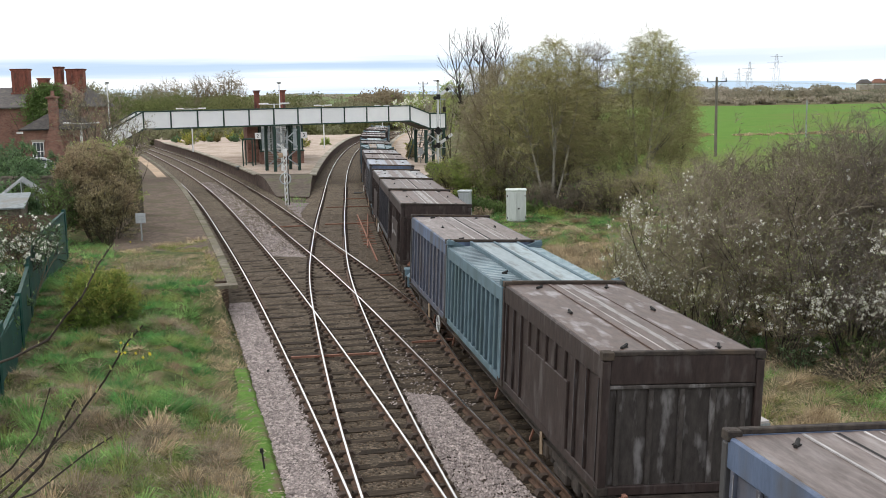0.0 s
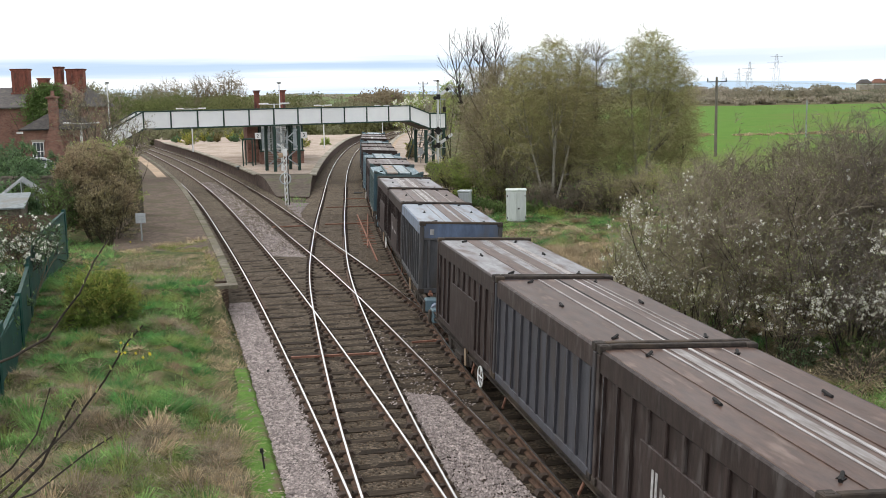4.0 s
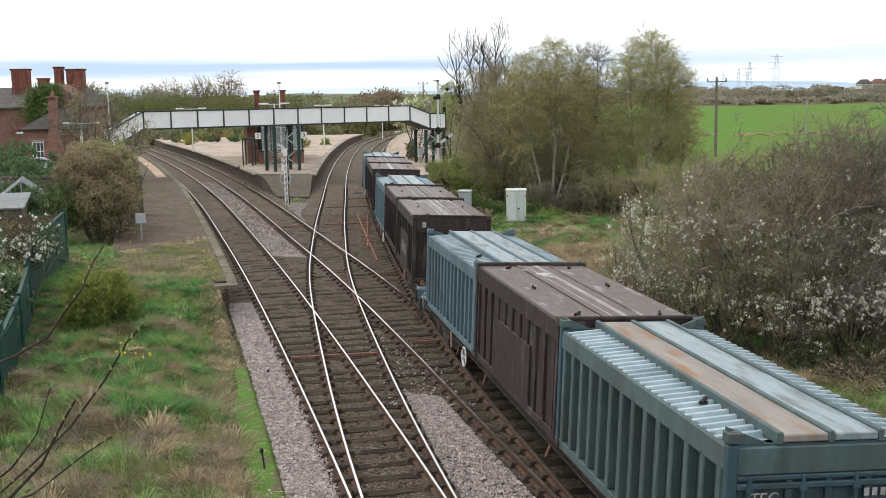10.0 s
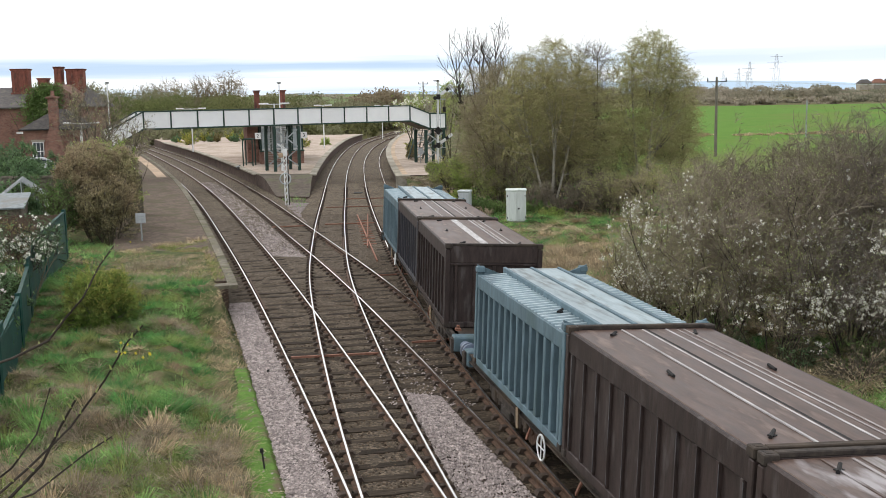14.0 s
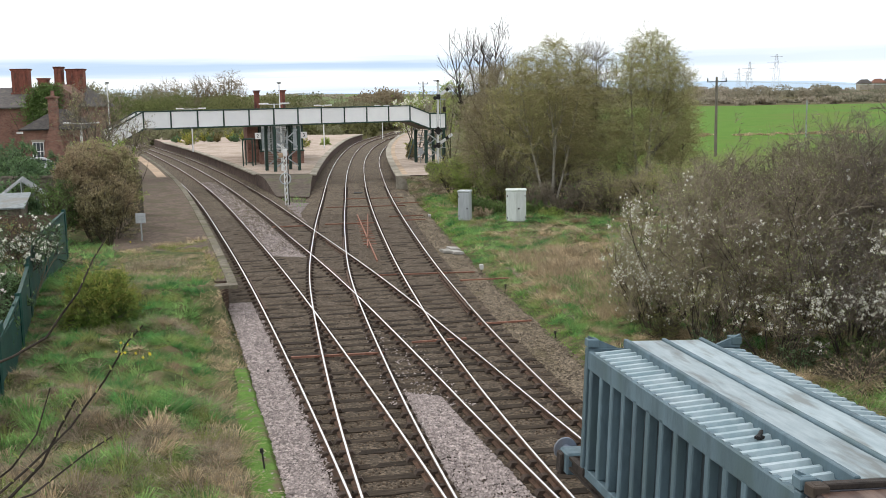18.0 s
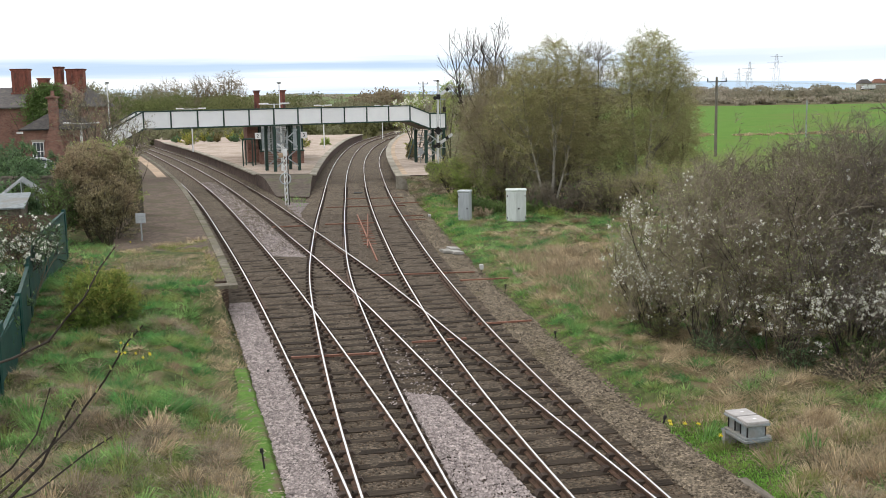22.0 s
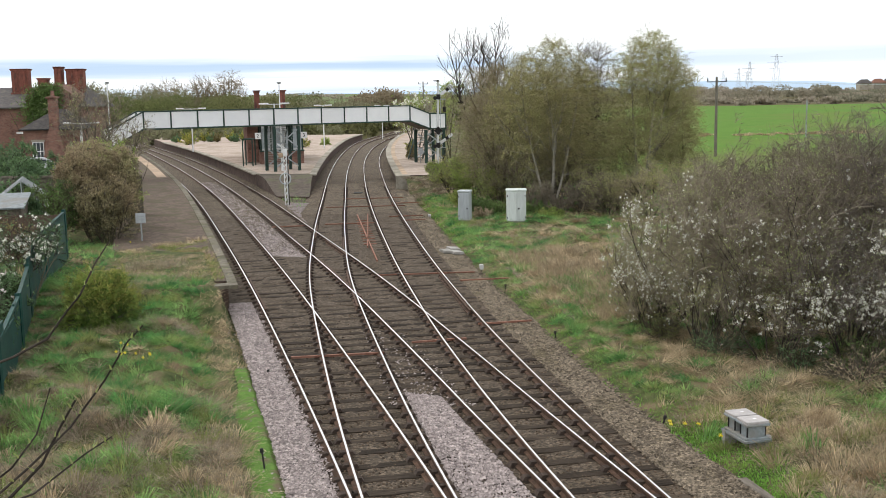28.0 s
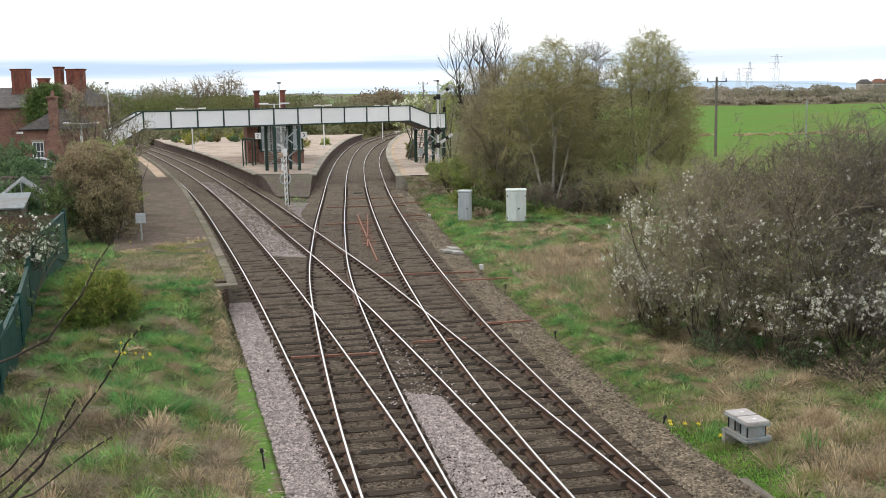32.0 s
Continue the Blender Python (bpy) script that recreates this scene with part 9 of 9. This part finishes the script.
# ---- sleepers, chairs, stones ----
def timbers():
    """Sleepers: where tracks run together they share long timbers."""
    rng = random.Random(4)
    step_y = 0.70
    chairs = bmesh.new()
    lengths = {}
    far = []
    y = -12.0
    while y < 230:
        iv = []
        for nm in LINES:
            c = float(line_x(nm, y))
            iv.append((c - 1.28, c + 1.28, nm, float(line_slope(nm, y))))
        iv.sort()
        groups = []
        for a in iv:
            if groups and a[0] < groups[-1][1] + 0.05:
                groups[-1][1] = max(groups[-1][1], a[1])
                groups[-1][2].append(a)
            else:
                groups.append([a[0], a[1], [a]])
        for lo, hi, mem in groups:
            s = sum(m[3] for m in mem) / len(mem)
            ang = -math.atan(s)
            ln = round((hi - lo) * 4) / 4 + rng.choice((0, 0, 0.12))
            m = Matrix.Translation(((lo + hi) / 2 + rng.uniform(-0.06, 0.06), y + rng.uniform(-0.05, 0.05), -0.158 + rng.uniform(-0.012, 0.0))) @ Matrix.Rotation(ang + rng.uniform(-0.012, 0.012), 4, "Z")
            if y < 66:
                k = round(ln, 2)
                if k not in lengths:
                    lengths[k] = mesh_of("sleeper", *box_mesh(k, 0.26, 0.13), M["sleeper"])
                ob = under(new("sleeper", lengths[k]), TRACK[mem[0][2]])
                ob.matrix_basis = m
            else:
                V, F = box_mesh(ln, 0.26, 0.13)
                far.append((np.array([m @ Vector(v) for v in V]), np.array(F)))
        y += step_y
    V, F = merged(*far)
    ob = under(new("far_sleepers", mesh_of("far_sleepers", V, F, M["sleeper"])), TRACK["L1"])
    tagged(ob, "rows of dark far sleepers", kind="stuff")


def box_mesh(l, w, h):
    b = 0.012
    V = [(-l / 2, -w / 2, -h), (l / 2, -w / 2, -h), (l / 2, w / 2, -h), (-l / 2, w / 2, -h), (-l / 2, -w / 2, -b), (l / 2, -w / 2, -b), (l / 2, w / 2, -b), (-l / 2, w / 2, -b),
         (-l / 2 + b, -w / 2 + b, 0), (l / 2 - b, -w / 2 + b, 0), (l / 2 - b, w / 2 - b, 0), (-l / 2 + b, w / 2 - b, 0)]
    F = [(0, 1, 5, 4), (1, 2, 6, 5), (2, 3, 7, 6), (3, 0, 4, 7), (4, 5, 9, 8), (5, 6, 10, 9), (6, 7, 11, 10), (7, 4, 8, 11), (8, 9, 10, 11)]
    return V, F


timbers()


def chairs():
    """Cast chairs that hold the rails."""
    V0 = np.array([(-0.17, -0.09, -0.16), (0.17, -0.09, -0.16), (0.17, 0.09, -0.16), (-0.17, 0.09, -0.16), (-0.12, -0.07, -0.09), (0.12, -0.07, -0.09), (0.12, 0.07, -0.09), (-0.12, 0.07, -0.09)])
    F0 = np.array([(0, 1, 5, 4), (1, 2, 6, 5), (2, 3, 7, 6), (3, 0, 4, 7), (4, 5, 6, 7)])
    for nm in LINES:
        ys = np.arange(-12.0, 80, 0.70)
        V, F = [], []
        for d in (-0.7525, 0.7525):
            x, y = offset_line(nm, ys, d)
            a = -np.arctan(line_slope(nm, ys))
            for i in range(len(ys)):
                c, s = math.cos(a[i]), math.sin(a[i])
                q = V0 @ np.array([[c, s, 0], [-s, c, 0], [0, 0, 1]]) + np.array([x[i], y[i], 0.0])
                F.append(F0 + 8 * len(V))
                V.append(q)
        ob = under(new("rail_chairs", mesh_of("rail_chairs", np.concatenate(V), np.concatenate(F), M["chair_iron"])), TRACK[nm])
        tagged(ob, "rusty cast rail chairs", kind="stuff")


chairs()


def stones(name, seed, n, region, size, mat, label, power=1.5):
    """Loose angular stones lying on the ballast."""
    rng = np.random.default_rng(seed)
    P = region(rng, n)
    m = len(P)
    O = np.array([(1, 0, 0), (-1, 0, 0), (0, 1, 0), (0, -1, 0), (0, 0, 1), (0, 0, -1)], float)
    V = O[None] * (size * rng.uniform(0.5, 1.3, (m, 1, 1))) * rng.uniform(0.6, 1.2, (m, 6, 1))
    a = rng.uniform(0, 6.28, m)
    c, s = np.cos(a), np.sin(a)
    x = V[..., 0] * c[:, None] - V[..., 1] * s[:, None]
    y = V[..., 0] * s[:, None] + V[..., 1] * c[:, None]
    z = V[..., 2] * 0.75 + 0.35 * V[..., 0]
    V = np.stack([x, y, z], -1) + P[:, None]
    f = np.array([(0, 2, 4), (2, 1, 4), (1, 3, 4), (3, 0, 4)])
    F = (f[None] + (np.arange(m) * 6)[:, None, None]).reshape(-1, 3)
    tagged(new(name, mesh_of(name, V.reshape(-1, 3), F, mat)), label, "stones", kind="stuff")


def band(la, da, lb, db, y0, y1, z, power=1.5):
    def f(rng, n):
        y = y0 + (y1 - y0) * rng.random(n) ** power
        t = rng.random(n)
        xa, ya = offset_line(la, y, da)
        xb, yb = offset_line(lb, y, db)
        return np.c_[xa + (xb - xa) * t, ya + (yb - ya) * t, np.full(n, z) + rng.uniform(-0.01, 0.01, n)]
    return f


stones("fresh_stones", 1, 13000, band("L1", -1.74, "L1", -0.95, 15, 35, -0.15, 1.2), 0.036, M["pale_stone"], "pale pinkish loose ballast stones")
stones("fresh_stones", 2, 8500, band("R1", 0.92, "L2", -0.98, 15, 23.4, -0.160, 1.0), 0.036, M["pale_stone"], "pale loose ballast stones between tracks")
stones("fresh_stones", 6, 140, band("L1", -2.05, "L1", -1.6, 15, 35, -0.15, 1.2), 0.032, M["pale_stone"], "pale stones strayed into the verge")
stones("fresh_stones", 7, 420, band("R1", 0.5, "L2", -0.4, 22.5, 30, -0.15, 2.2), 0.034, M["pale_stone"], "pale stones strayed between the tracks")
stones("fresh_stones", 8, 1500, band("L1", -1.1, "L1", -0.82, 15, 34, -0.145, 1.1), 0.034, M["pale_stone"], "pale stones lying over sleeper ends")
stones("fresh_stones", 3, 4500, band("L1", 0.95, "L2", -0.95, 45, 88, -0.16), 0.045, M["pale_stone"], "pale loose ballast stones between tracks")
stones("track_stones", 4, 24000, band("L1", -1.3, "R2", 1.6, 15, 62, -0.185, 1.6), 0.034, M["brown_stone"], "dark brown loose ballast stones")
stones("shoulder_stones", 5, 12000, band("R2", 1.3, "R2", 2.4, 15, 62, -0.15, 1.5), 0.034, surf("shoulder_stone", (0.105, 0.084, 0.060), (0.245, 0.200, 0.148), 8, 0.9, 0, 0.2, vary=0.6, island=True, spec=0.2), "brown-grey loose stones on the shoulder")


def motions():
    times = [0.5 * k for k in range(65)]
    for ob, start, local in TRAIN:
        walk(ob, [(t, train_pose(start - run(t)) @ local) for t in times])
        for o in ob.children_recursive:
            # wheels roll with the way gone
            if o.name.startswith("wheelset"):
                p = o.matrix_basis.translation.copy()
                walk(o, [(k / 15, Matrix.Translation(p) @ Matrix.Rotation(run(k / 15) / 0.46, 4, "X")) for k in range(481)])
    for i, ob in enumerate(WILLOWS):
        base = ob.matrix_basis.copy()
        walk(ob, [(1.0 * k, base @ pose(0, 0, 0, 0.15 * math.sin(k * 1.3 + i), 0.35 * math.sin(k * 0.9 + i * 1.7) + 0.2 * math.sin(k * 2.2 + i), 0)) for k in range(33)])
    for ob, x in LORRIES:
        walk(ob, [(1.0 * k, pose(x - 9.4 * k, 862, float(ground_z(x - 9.4 * k, 862)) + 0.02)) for k in range(33)])
    # the pigeon rises from behind the station, crosses the sky and settles in the bare tree
    way = [(0.0, -16.5, 86, 1.2), (15.2, -16.5, 86, 1.2), (15.6, -15.6, 85, 3.6), (15.9, -13.9, 84, 6.1), (16.2, -11.0, 84, 8.7), (16.5, -7.82, 84, 10.2), (16.7, -5.91, 84, 10.9), (16.9, -4.01, 84, 11.22), (17.1, -2.29, 84, 11.31), (17.3, -0.67, 84, 11.29),
           (17.6, 1.2, 82, 11.0), (17.9, 3.2, 79, 9.8), (18.2, 4.4, 77, 8.6), (18.6, 5.2, 76, 7.6), (32.0, 5.2, 76, 7.6)]
    bird, wings = PIGEON
    walk(bird, [(t, pose(x, y, z, 0, -12 if 15 < t < 17 else 0, 0)) for t, x, y, z in way])
    for w, s in wings:
        rest = pose(0, s * 0.05, 0.03)
        rows = [(0.0, rest @ pose(0, 0, 0, -s * 60, 0, 0)), (15.1, rest @ pose(0, 0, 0, -s * 60, 0, 0))]
        rows += [(15.2 + 0.1 * k, rest @ pose(0, 0, 0, s * (5 + 38 * math.sin(k * 1.9)), 0, 0)) for k in range(31)]
        walk(w, rows + [(18.4, rest @ pose(0, 0, 0, -s * 60, 0, 0)), (32.0, rest @ pose(0, 0, 0, -s * 60, 0, 0))])
    # the near twig nods in the wind
    root = TW[0].matrix_basis.copy()
    walk(TW[0], [(0.8 * k, root @ pose(0, 0, 0, 0, 1.6 * math.sin(k * 1.9) + 1.0 * math.sin(k * 0.7 + 1), 0)) for k in range(41)])


motions()
